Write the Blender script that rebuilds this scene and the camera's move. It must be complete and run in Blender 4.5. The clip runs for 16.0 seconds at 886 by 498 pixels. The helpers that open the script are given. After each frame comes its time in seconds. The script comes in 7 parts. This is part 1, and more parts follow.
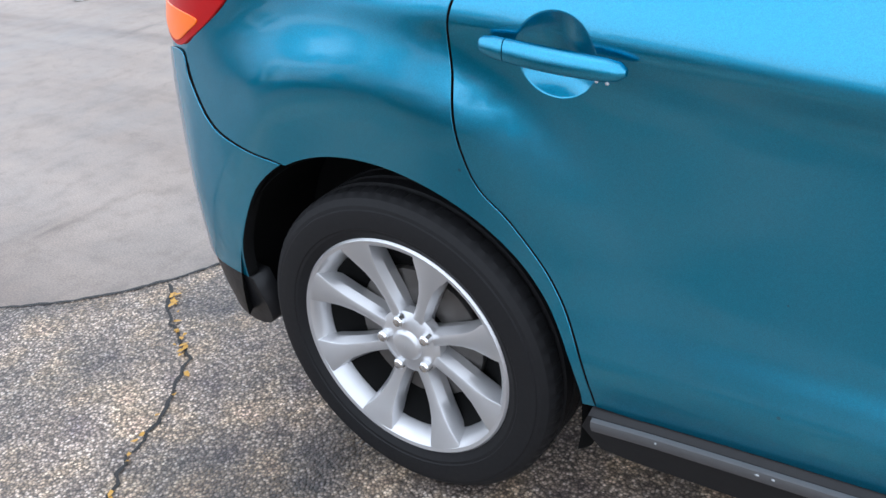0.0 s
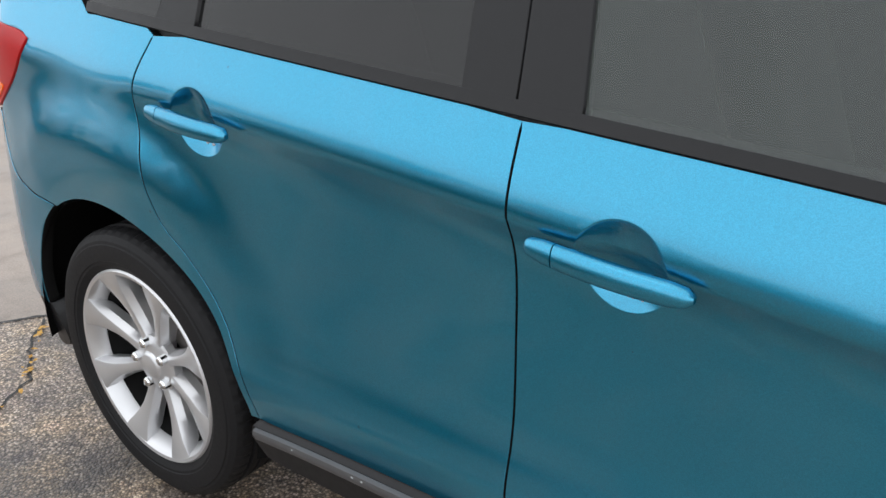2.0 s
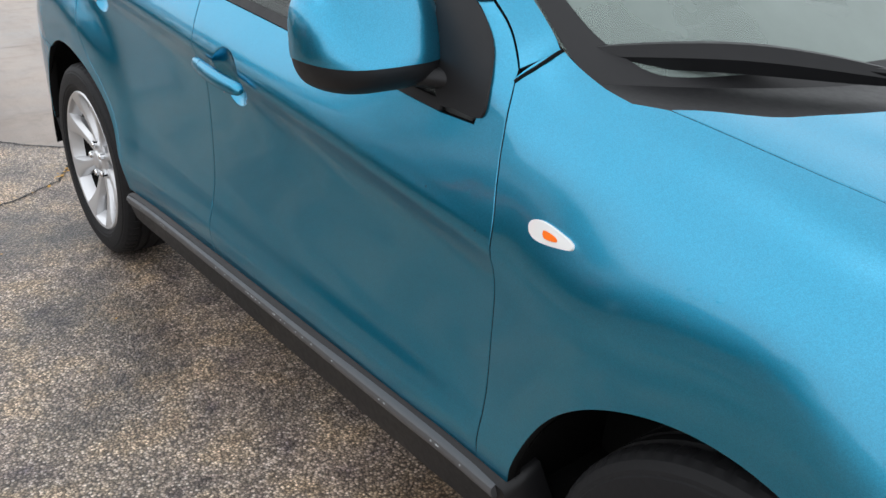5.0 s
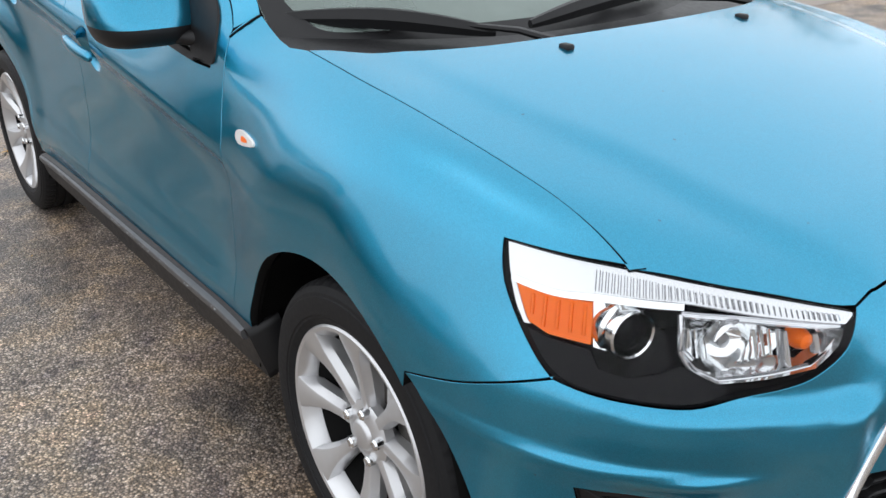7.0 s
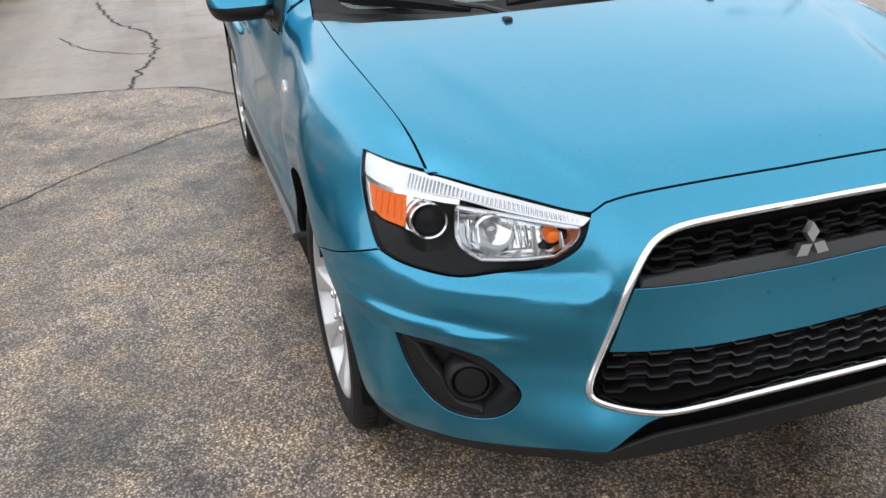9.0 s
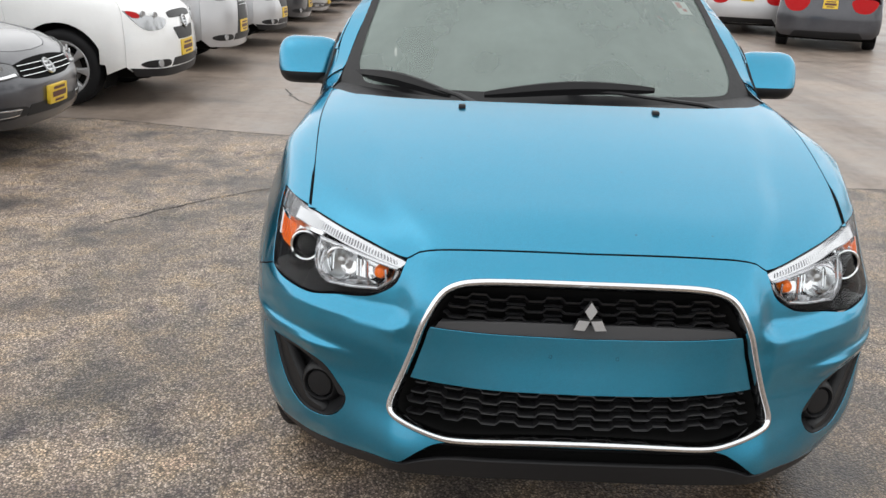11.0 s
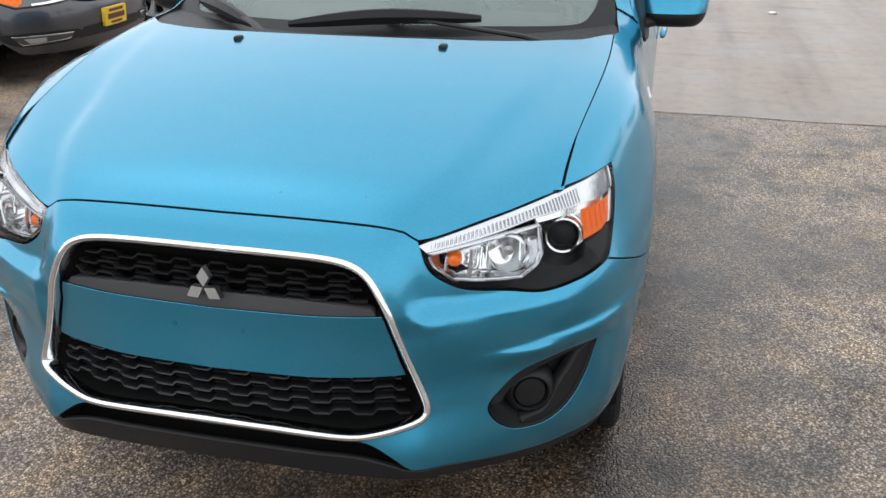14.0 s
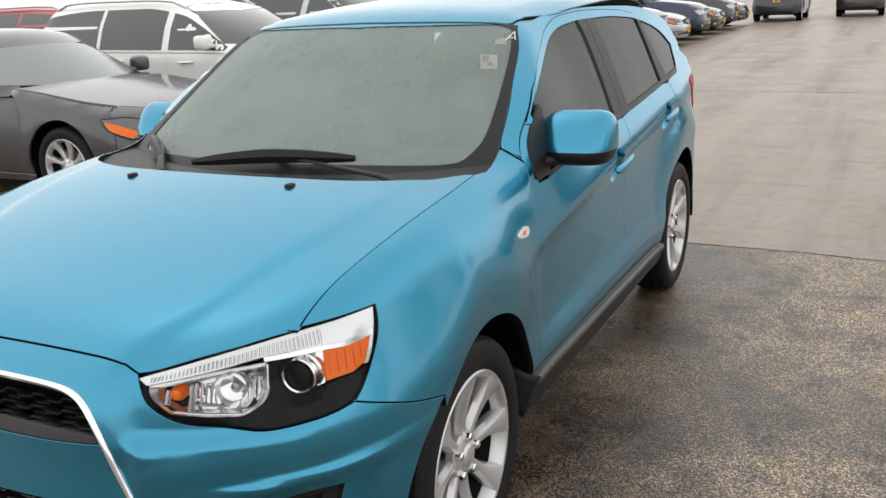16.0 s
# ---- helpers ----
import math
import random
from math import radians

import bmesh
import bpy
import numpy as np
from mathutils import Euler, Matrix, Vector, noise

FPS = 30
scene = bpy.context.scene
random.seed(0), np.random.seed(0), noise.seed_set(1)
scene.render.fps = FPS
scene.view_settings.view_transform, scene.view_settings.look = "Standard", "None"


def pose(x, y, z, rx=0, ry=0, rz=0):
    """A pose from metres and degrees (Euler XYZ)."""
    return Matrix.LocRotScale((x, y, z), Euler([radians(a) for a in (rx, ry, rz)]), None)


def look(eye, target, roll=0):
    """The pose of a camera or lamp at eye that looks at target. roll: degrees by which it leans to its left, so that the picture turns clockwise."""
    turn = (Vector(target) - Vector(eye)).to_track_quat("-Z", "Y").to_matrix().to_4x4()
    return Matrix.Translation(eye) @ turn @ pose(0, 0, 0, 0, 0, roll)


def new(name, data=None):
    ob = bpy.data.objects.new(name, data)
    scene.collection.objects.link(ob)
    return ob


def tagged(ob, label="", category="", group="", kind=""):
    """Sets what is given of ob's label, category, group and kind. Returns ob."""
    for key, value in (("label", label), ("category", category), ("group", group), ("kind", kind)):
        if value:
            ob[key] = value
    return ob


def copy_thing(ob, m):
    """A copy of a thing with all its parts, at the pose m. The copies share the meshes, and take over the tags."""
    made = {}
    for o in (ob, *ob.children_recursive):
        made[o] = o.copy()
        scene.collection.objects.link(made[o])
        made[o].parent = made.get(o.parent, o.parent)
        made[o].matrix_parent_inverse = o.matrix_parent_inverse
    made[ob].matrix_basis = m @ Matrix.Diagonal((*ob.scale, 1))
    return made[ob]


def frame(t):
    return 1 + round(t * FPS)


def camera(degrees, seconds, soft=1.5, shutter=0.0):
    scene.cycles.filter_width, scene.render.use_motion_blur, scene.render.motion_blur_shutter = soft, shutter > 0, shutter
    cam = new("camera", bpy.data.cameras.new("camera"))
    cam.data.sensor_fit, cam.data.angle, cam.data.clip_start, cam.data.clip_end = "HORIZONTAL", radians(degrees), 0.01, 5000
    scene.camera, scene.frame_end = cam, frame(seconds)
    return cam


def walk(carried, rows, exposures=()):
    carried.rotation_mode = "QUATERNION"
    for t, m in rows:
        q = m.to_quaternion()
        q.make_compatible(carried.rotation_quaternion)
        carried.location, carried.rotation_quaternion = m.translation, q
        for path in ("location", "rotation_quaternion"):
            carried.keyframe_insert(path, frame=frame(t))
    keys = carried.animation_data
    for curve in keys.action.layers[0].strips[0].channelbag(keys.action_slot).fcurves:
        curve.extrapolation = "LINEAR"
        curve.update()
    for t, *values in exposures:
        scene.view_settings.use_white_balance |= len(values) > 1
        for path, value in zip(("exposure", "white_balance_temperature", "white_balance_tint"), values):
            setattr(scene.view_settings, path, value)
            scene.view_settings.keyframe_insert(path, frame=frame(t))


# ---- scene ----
cam = camera(53.5, 16.0)
PATH = [
    (0, (0.939, -1.958, 1.374), (-0.093, -0.546, 0.404), -5.0),
    (0.5, (1.138, -2.08, 1.407), (0.117, -0.575, 0.574), -1.7),
    (1, (1.352, -1.995, 1.396), (0.294, -0.461, 0.671), -0.9),
    (1.5, (1.555, -1.811, 1.39), (0.438, -0.312, 0.678), -2.0),
    (2, (1.716, -1.802, 1.381), (0.544, -0.374, 0.613), -2.3),
    (2.5, (1.967, -1.867, 1.403), (0.691, -0.561, 0.589), -0.2),
    (3, (2.199, -1.78, 1.406), (0.829, -0.561, 0.606), -1.1),
    (3.5, (2.389, -1.565, 1.361), (0.956, -0.465, 0.502), -1.9),
    (4, (2.572, -1.562, 1.38), (1.14, -0.514, 0.457), -3.7),
    (4.5, (2.874, -1.714, 1.395), (1.44, -0.645, 0.501), -0.0),
    (5, (3.099, -1.698, 1.422), (1.681, -0.573, 0.572), 1.4),
    (5.2, (3.184, -1.648, 1.409), (1.763, -0.529, 0.555), 1.5),
    (7.3, (4.103, -1.612, 1.493), (2.659, -0.51, 0.656), -0.0),
    (7.5, (4.191, -1.534, 1.495), (2.686, -0.504, 0.675), -1.8),
    (8, (4.414, -1.271, 1.468), (2.751, -0.581, 0.597), -5.9),
    (8.5, (4.589, -1.164, 1.495), (2.884, -0.589, 0.623), -7.6),
    (9, (4.865, -1.142, 1.521), (3.118, -0.639, 0.687), -3.4),
    (9.2, (4.952, -1.117, 1.546), (3.191, -0.636, 0.729), -2.1),
    (11.3, (5.437, -0.223, 1.564), (3.536, -0.298, 0.945), 1.5),
    (11.5, (5.443, -0.144, 1.57), (3.545, -0.26, 0.952), 1.0),
    (12, (5.369, 0.227, 1.555), (3.503, 0.035, 0.86), 1.5),
    (12.5, (5.28, 0.364, 1.574), (3.437, 0.183, 0.817), 2.2),
    (13, (5.039, 0.409, 1.557), (3.259, 0.3, 0.652), 4.9),
    (13.5, (4.967, 0.536, 1.563), (3.229, 0.379, 0.588), 3.5),
    (14, (5.014, 0.861, 1.576), (3.241, 0.433, 0.756), -0.3),
    (14.5, (4.991, 1.067, 1.585), (3.192, 0.523, 0.899), -1.5),
    (15, (4.801, 1.241, 1.6), (2.991, 0.719, 0.928), -0.4),
    (15.5, (4.711, 1.436, 1.626), (2.917, 0.821, 0.99), -1.4),
    (16, (4.676, 1.793, 1.604), (2.963, 0.924, 1.047), -2.5),
]
EXPOSURE = [(0.0, 0.38, 5650, 10), (2.0, 0.16, 6350, 10), (3.5, 0.09, 6100, 10), (5.0, 0.06, 6300, 10), (8.0, 0.06, 6300, 10), (12.0, -0.03, 6680, 10), (13.5, 0.05, 6300, 10), (16.0, -0.16, 6800, 10)]
walk(cam, [(t, look(eye, target, roll)) for t, eye, target, roll in PATH], EXPOSURE)

# ---- sky and light: a bright overcast day ----
world = bpy.data.worlds.new("overcast")
scene.world = world
world.use_nodes = True
wn, wl = world.node_tree.nodes, world.node_tree.links
wn.clear()
sky = wn.new("ShaderNodeTexSky")
sky.sky_type, sky.sun_disc = "NISHITA", False
sky.sun_elevation, sky.sun_rotation = radians(62), radians(200)
sky.air_density, sky.dust_density, sky.ozone_density = 1.0, 6.0, 1.0
grey = wn.new("ShaderNodeHueSaturation")
grey.inputs["Saturation"].default_value = 0.12
bright = wn.new("ShaderNodeBackground")
bright.inputs["Strength"].default_value = 0.225
wout = wn.new("ShaderNodeOutputWorld")
wl.new(sky.outputs[0], grey.inputs["Color"])
# an even cloud cover, a little brighter low down
way_up = wn.new("ShaderNodeTexCoord")
split = wn.new("ShaderNodeSeparateXYZ")
lift = wn.new("ShaderNodeMapRange")
lift.inputs["From Min"].default_value, lift.inputs["From Max"].default_value = 0.0, 1.0
lift.inputs["To Min"].default_value, lift.inputs["To Max"].default_value = 1.22, 0.90
cloud = wn.new("ShaderNodeMix")
cloud.data_type, cloud.blend_type = "RGBA", "MULTIPLY"
cloud.inputs["Factor"].default_value = 1.0
wl.new(way_up.outputs["Generated"], split.inputs[0])
wl.new(split.outputs["Z"], lift.inputs["Value"])
veil = wn.new("ShaderNodeMix")
veil.data_type = "RGBA"
veil.inputs["Factor"].default_value = 0.93
veil.inputs["B"].default_value = (5.6, 5.75, 5.9, 1)
wl.new(grey.outputs[0], veil.inputs["A"])
wl.new(veil.outputs["Result"], cloud.inputs["A"])
wl.new(lift.outputs[0], cloud.inputs["B"])
wl.new(cloud.outputs["Result"], bright.inputs["Color"])
wl.new(bright.outputs[0], wout.inputs["Surface"])
sun = new("sun", bpy.data.lights.new("sun", "SUN"))
sun.data.energy, sun.data.angle, sun.data.color = 0.5, radians(170), (1.0, 0.98, 0.95)
sun.matrix_world = look((-0.8, -1.2, 9.0), (0, 0, 0))

# ---- materials ----
def mat(name, color=(0.5, 0.5, 0.5), rough=0.5, metal=0.0, coat=0.0, spec=0.5, emit=None):
    m = bpy.data.materials.new(name)
    m.use_nodes = True
    b = m.node_tree.nodes["Principled BSDF"]
    b.inputs["Base Color"].default_value = (*color, 1)
    b.inputs["Roughness"].default_value = rough
    b.inputs["Metallic"].default_value = metal
    b.inputs["Coat Weight"].default_value = coat
    b.inputs["Coat Roughness"].default_value = 0.04
    b.inputs["Specular IOR Level"].default_value = spec
    return m

def node(m, kind, **values):
    n = m.node_tree.nodes.new(kind)
    for k, v in values.items():
        n.inputs[k].default_value = v
    return n

def link(m, a, b):
    m.node_tree.links.new(a, b)

def ramp(m, fac, stops):
    r = m.node_tree.nodes.new("ShaderNodeValToRGB")
    el = r.color_ramp.elements
    while len(el) < len(stops):
        el.new(0.5)
    for e, (p, c) in zip(el, stops):
        e.position, e.color = p, (*c, 1)
    link(m, fac, r.inputs[0])
    return r

def coords(m, scale=1.0):
    t = m.node_tree.nodes.new("ShaderNodeTexCoord")
    v = node(m, "ShaderNodeMapping")
    v.inputs["Scale"].default_value = (scale,) * 3 if isinstance(scale, (int, float)) else scale
    link(m, t.outputs["Object"], v.inputs["Vector"])
    return v.outputs[0]

def rough_noise(m, lo, hi, scale, bump=0.0, dist=0.002):
    """Uneven gloss and a fine relief."""
    b = m.node_tree.nodes["Principled BSDF"]
    n = node(m, "ShaderNodeTexNoise", Scale=scale, Detail=6.0, Roughness=0.6)
    link(m, coords(m), n.inputs["Vector"])
    r = node(m, "ShaderNodeMapRange")
    r.inputs["To Min"].default_value, r.inputs["To Max"].default_value = lo, hi
    link(m, n.outputs["Fac"], r.inputs["Value"])
    link(m, r.outputs[0], b.inputs["Roughness"])
    if bump:
        k = node(m, "ShaderNodeBump", Strength=bump, Distance=dist)
        link(m, n.outputs["Fac"], k.inputs["Height"])
        link(m, k.outputs[0], b.inputs["Normal"])
    return n

def paint(name, color, metal=0.35, rough=0.32, dirt=0.06, drops=True, flakes=False):
    """Metallic clear-coated paint with rain beads and a thin film of dirt."""
    m = mat(name, color, rough, metal, 1.0)
    b = m.node_tree.nodes["Principled BSDF"]
    film = node(m, "ShaderNodeTexNoise", Scale=5.0, Detail=8.0, Roughness=0.65)
    link(m, coords(m), film.inputs["Vector"])
    c0, c1 = color, tuple(v * (1 - dirt) + 0.25 * dirt for v in color)
    mix = ramp(m, film.outputs["Fac"], [(0.42, c0), (0.75, c1)])
    flake = node(m, "ShaderNodeTexVoronoi", Scale=900.0)
    link(m, coords(m), flake.inputs["Vector"])
    hs = node(m, "ShaderNodeHueSaturation")
    mr = node(m, "ShaderNodeMapRange")
    mr.inputs["To Min"].default_value, mr.inputs["To Max"].default_value = 0.86, 1.14
    sep = node(m, "ShaderNodeSeparateColor")
    link(m, flake.outputs["Color"], sep.inputs[0])
    link(m, sep.outputs[0], mr.inputs["Value"])
    link(m, mr.outputs[0], hs.inputs["Value"])
    # scattered specks of dirt left by the rain
    dots = node(m, "ShaderNodeTexVoronoi", Scale=15.0, Randomness=1.0)
    link(m, coords(m), dots.inputs["Vector"])
    dsep = node(m, "ShaderNodeSeparateColor")
    link(m, dots.outputs["Color"], dsep.inputs[0])
    size = node(m, "ShaderNodeMapRange")
    size.inputs["From Min"].default_value, size.inputs["From Max"].default_value = 0.45, 1.0
    size.inputs["To Min"].default_value, size.inputs["To Max"].default_value = 0.0, 0.055
    link(m, dsep.outputs[0], size.inputs["Value"])
    spot = node(m, "ShaderNodeMath")
    spot.operation = "LESS_THAN"
    link(m, dots.outputs["Distance"], spot.inputs[0])
    link(m, size.outputs[0], spot.inputs[1])
    part_of = node(m, "ShaderNodeMath")
    part_of.operation = "MULTIPLY"
    part_of.inputs[1].default_value = 0.45 if drops else 0.0
    link(m, spot.outputs[0], part_of.inputs[0])
    speck = node(m, "ShaderNodeMix")
    speck.data_type = "RGBA"
    speck.inputs["B"].default_value = (0.03, 0.05, 0.06, 1)
    link(m, part_of.outputs[0], speck.inputs["Factor"])
    link(m, mix.outputs[0], speck.inputs["A"])
    link(m, speck.outputs["Result"], hs.inputs["Color"])
    link(m, hs.outputs[0], b.inputs["Base Color"])
    cr = node(m, "ShaderNodeMapRange")
    cr.inputs["To Min"].default_value, cr.inputs["To Max"].default_value = 0.03, 0.16
    link(m, film.outputs["Fac"], cr.inputs["Value"])
    link(m, cr.outputs[0], b.inputs["Coat Roughness"])
    if drops:
        v = node(m, "ShaderNodeTexVoronoi", Scale=95.0, Randomness=1.0)
        link(m, coords(m), v.inputs["Vector"])
        patch = node(m, "ShaderNodeTexNoise", Scale=3.0, Detail=3.0)
        link(m, coords(m), patch.inputs["Vector"])
        less = node(m, "ShaderNodeMapRange")
        less.inputs["From Min"].default_value, less.inputs["From Max"].default_value = 0.5, 0.72
        less.inputs["To Min"].default_value, less.inputs["To Max"].default_value = 0.0, 0.3
        link(m, patch.outputs["Fac"], less.inputs["Value"])
        bead = node(m, "ShaderNodeMath")
        bead.operation = "SUBTRACT"
        link(m, less.outputs[0], bead.inputs[0])
        link(m, v.outputs["Distance"], bead.inputs[1])
        top = node(m, "ShaderNodeMath")
        top.operation = "MAXIMUM"
        top.inputs[1].default_value = 0.0
        link(m, bead.outputs[0], top.inputs[0])
        k = node(m, "ShaderNodeBump", Strength=0.35, Distance=0.004)
        link(m, top.outputs[0], k.inputs["Height"])
        link(m, k.outputs[0], b.inputs["Coat Normal"])
    if flakes:
        # flakes under a clear coat: a soft coloured gloss, and a thin sharp one over it
        nodes = m.node_tree.nodes
        under, over, body = nodes.new("ShaderNodeBsdfGlossy"), nodes.new("ShaderNodeBsdfGlossy"), nodes.new("ShaderNodeBsdfDiffuse")
        under.distribution, over.distribution = "BECKMANN", "GGX"
        under.inputs["Roughness"].default_value = rough
        over.inputs["Color"].default_value = (1, 1, 1, 1)
        low_mix, top_mix, fr = nodes.new("ShaderNodeMixShader"), nodes.new("ShaderNodeMixShader"), nodes.new("ShaderNodeFresnel")
        fr.inputs["IOR"].default_value = 1.54
        low_mix.inputs[0].default_value = 1 - metal
        link(m, hs.outputs[0], under.inputs["Color"])
        link(m, hs.outputs[0], body.inputs["Color"])
        link(m, under.outputs[0], low_mix.inputs[1])
        link(m, body.outputs[0], low_mix.inputs[2])
        link(m, cr.outputs[0], over.inputs["Roughness"])
        link(m, k.outputs[0], over.inputs["Normal"])
        link(m, k.outputs[0], fr.inputs["Normal"])
        link(m, fr.outputs[0], top_mix.inputs[0])
        link(m, low_mix.outputs[0], top_mix.inputs[1])
        link(m, over.outputs[0], top_mix.inputs[2])
        link(m, top_mix.outputs[0], [n for n in nodes if n.type == "OUTPUT_MATERIAL"][0].inputs["Surface"])
        nodes.remove(b)
    return m

def glass_mat(name, tint, rough=0.02, ior=1.62):
    m = bpy.data.materials.new(name)
    m.use_nodes = True
    n = m.node_tree.nodes
    n.clear()
    out, mixs = n.new("ShaderNodeOutputMaterial"), n.new("ShaderNodeMixShader")
    clear, gloss, fr = n.new("ShaderNodeBsdfTransparent"), n.new("ShaderNodeBsdfGlossy"), n.new("ShaderNodeFresnel")
    clear.inputs[0].default_value = (*tint, 1)
    gloss.inputs["Roughness"].default_value = rough
    fr.inputs["IOR"].default_value = ior
    link(m, fr.outputs[0], mixs.inputs[0])
    link(m, clear.outputs[0], mixs.inputs[1])
    link(m, gloss.outputs[0], mixs.inputs[2])
    link(m, mixs.outputs[0], out.inputs[0])
    return m

def misted(name, tint, mist, amount):
    """Glass with a film of damp on it, uneven and streaked."""
    m = glass_mat(name, tint)
    n = m.node_tree.nodes
    out = [x for x in n if x.type == "OUTPUT_MATERIAL"][0]
    first = [x for x in n if x.type == "MIX_SHADER"][0]
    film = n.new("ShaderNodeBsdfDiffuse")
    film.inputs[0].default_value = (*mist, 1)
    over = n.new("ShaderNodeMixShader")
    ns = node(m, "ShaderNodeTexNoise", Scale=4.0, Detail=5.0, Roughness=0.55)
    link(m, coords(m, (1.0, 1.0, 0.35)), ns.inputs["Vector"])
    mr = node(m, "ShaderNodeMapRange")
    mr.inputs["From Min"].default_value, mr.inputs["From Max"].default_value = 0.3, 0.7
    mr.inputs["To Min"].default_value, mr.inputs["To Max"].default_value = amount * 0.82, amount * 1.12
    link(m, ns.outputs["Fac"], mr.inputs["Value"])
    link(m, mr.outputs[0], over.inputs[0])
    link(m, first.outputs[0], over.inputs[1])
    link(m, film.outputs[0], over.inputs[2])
    link(m, over.outputs[0], out.inputs[0])
    return m

BLUE = paint("blue_paint", (0.018, 0.262, 0.425), metal=0.86, rough=0.31, dirt=0.04, flakes=True)
BLACK = mat("black_plastic", (0.011, 0.011, 0.012), 0.45, spec=0.28)
rough_noise(BLACK, 0.32, 0.55, 60.0, 0.15, 0.001)
GLOSSBLACK = mat("gloss_black", (0.005, 0.005, 0.006), 0.12, coat=0.0, spec=0.10)
DARK = mat("unlit_black", (0.006, 0.006, 0.006), 0.9, spec=0.1)
CHROME = mat("chrome", (0.80, 0.81, 0.82), 0.09, 1.0)
rough_noise(CHROME, 0.05, 0.18, 30.0)
SATIN = mat("satin_silver", (0.55, 0.56, 0.57), 0.3, 1.0)
rough_noise(SATIN, 0.24, 0.4, 40.0)
ALLOY = mat("alloy_silver", (0.62, 0.62, 0.63), 0.33, 0.70, 0.3)
rough_noise(ALLOY, 0.26, 0.44, 25.0)
STEEL = mat("brake_steel", (0.16, 0.15, 0.14), 0.45, 0.9)
rough_noise(STEEL, 0.35, 0.6, 50.0, 0.2)
MESHBLACK = mat("moulded_black", (0.016, 0.016, 0.017), 0.30, spec=0.45)
rough_noise(MESHBLACK, 0.24, 0.42, 50.0)
GREYPLASTIC = mat("grey_plastic", (0.045, 0.045, 0.047), 0.5, spec=0.4)
rough_noise(GREYPLASTIC, 0.42, 0.6, 160.0, 0.3, 0.001)
RUBBER = mat("tyre_rubber", (0.011, 0.011, 0.012), 0.68, spec=0.22)
rough_noise(RUBBER, 0.5, 0.75, 90.0, 0.25, 0.001)
LAMPDARK = mat("dark_lamp_unit", (0.05, 0.052, 0.055), 0.08, 0.3, 0.6)
AMBER = mat("amber_lens", (0.95, 0.17, 0.004), 0.30, coat=0.2, spec=0.3)
REDLENS = mat("red_lens", (0.42, 0.003, 0.005), 0.34, coat=0.0, spec=0.18)
WHITELENS = mat("white_lens", (0.75, 0.74, 0.72), 0.25, coat=1.0)
LAMPBOWL = mat("lamp_reflector", (0.80, 0.80, 0.81), 0.10, 0.95, 0.2)
LAMPWHITE = mat("lamp_bright", (0.70, 0.70, 0.72), 0.12, 0.8, 0.2)
WATER = mat("rain_water", (0.30, 0.32, 0.33), 0.05, 0.0, 1.0)
YELLOW = mat("yellow_plate", (0.75, 0.50, 0.03), 0.4)
PLATEINK = mat("plate_ink", (0.10, 0.03, 0.02), 0.5)
TRIM = mat("interior_trim", (0.085, 0.086, 0.086), 0.7)
rough_noise(TRIM, 0.55, 0.8, 120.0, 0.2, 0.001)
SEATCLOTH = mat("seat_cloth", (0.045, 0.045, 0.048), 0.9)
rough_noise(SEATCLOTH, 0.8, 0.95, 200.0, 0.3, 0.001)
PAPER = mat("paper", (0.75, 0.74, 0.72), 0.7)
REDINK = mat("red_ink", (0.6, 0.06, 0.05), 0.6)
ORANGE = mat("orange_tag", (0.9, 0.33, 0.03), 0.5)
# windscreen mist is coloured paler, taking in the sky's glare on the pane
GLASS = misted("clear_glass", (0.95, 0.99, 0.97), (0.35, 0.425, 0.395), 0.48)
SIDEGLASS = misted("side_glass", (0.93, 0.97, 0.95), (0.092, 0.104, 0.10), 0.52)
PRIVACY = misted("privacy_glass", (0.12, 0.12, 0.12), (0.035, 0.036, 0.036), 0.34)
LENS = glass_mat("lamp_lens", (0.96, 0.97, 0.97), 0.01, 1.20)

# ---- small tools for meshes ----
def pc(xs, ys, x):
    """Smooth curve through a few stations, held level past the ends; ys may hold arrays."""
    x = np.clip(np.asarray(x, float), xs[0], xs[-1])
    i = np.clip(np.searchsorted(xs, x, side="right") - 1, 0, len(xs) - 2)
    xs, ys = np.asarray(xs, float), np.asarray(ys, float)
    d = (ys[1:] - ys[:-1]) / (xs[1:] - xs[:-1])
    m = np.empty_like(ys)
    m[0], m[-1] = d[0], d[-1]
    a, b = d[:-1], d[1:]
    m[1:-1] = np.where(a * b > 0, 2 * a * b / np.where(np.abs(a + b) < 1e-12, 1, a + b), 0)
    h = xs[i + 1] - xs[i]
    t = (x - xs[i]) / h
    return ((2 * t**3 - 3 * t**2 + 1) * ys[i] + (t**3 - 2 * t**2 + t) * h * m[i]
            + (3 * t**2 - 2 * t**3) * ys[i + 1] + (t**3 - t**2) * h * m[i + 1])

def smin(a, b, k):
    return np.minimum(a, b) - np.maximum(k - np.abs(a - b), 0) ** 2 / (4 * k)

def step(a, b, x):
    t = np.clip((x - a) / (b - a), 0, 1)
    return t * t * (3 - 2 * t)

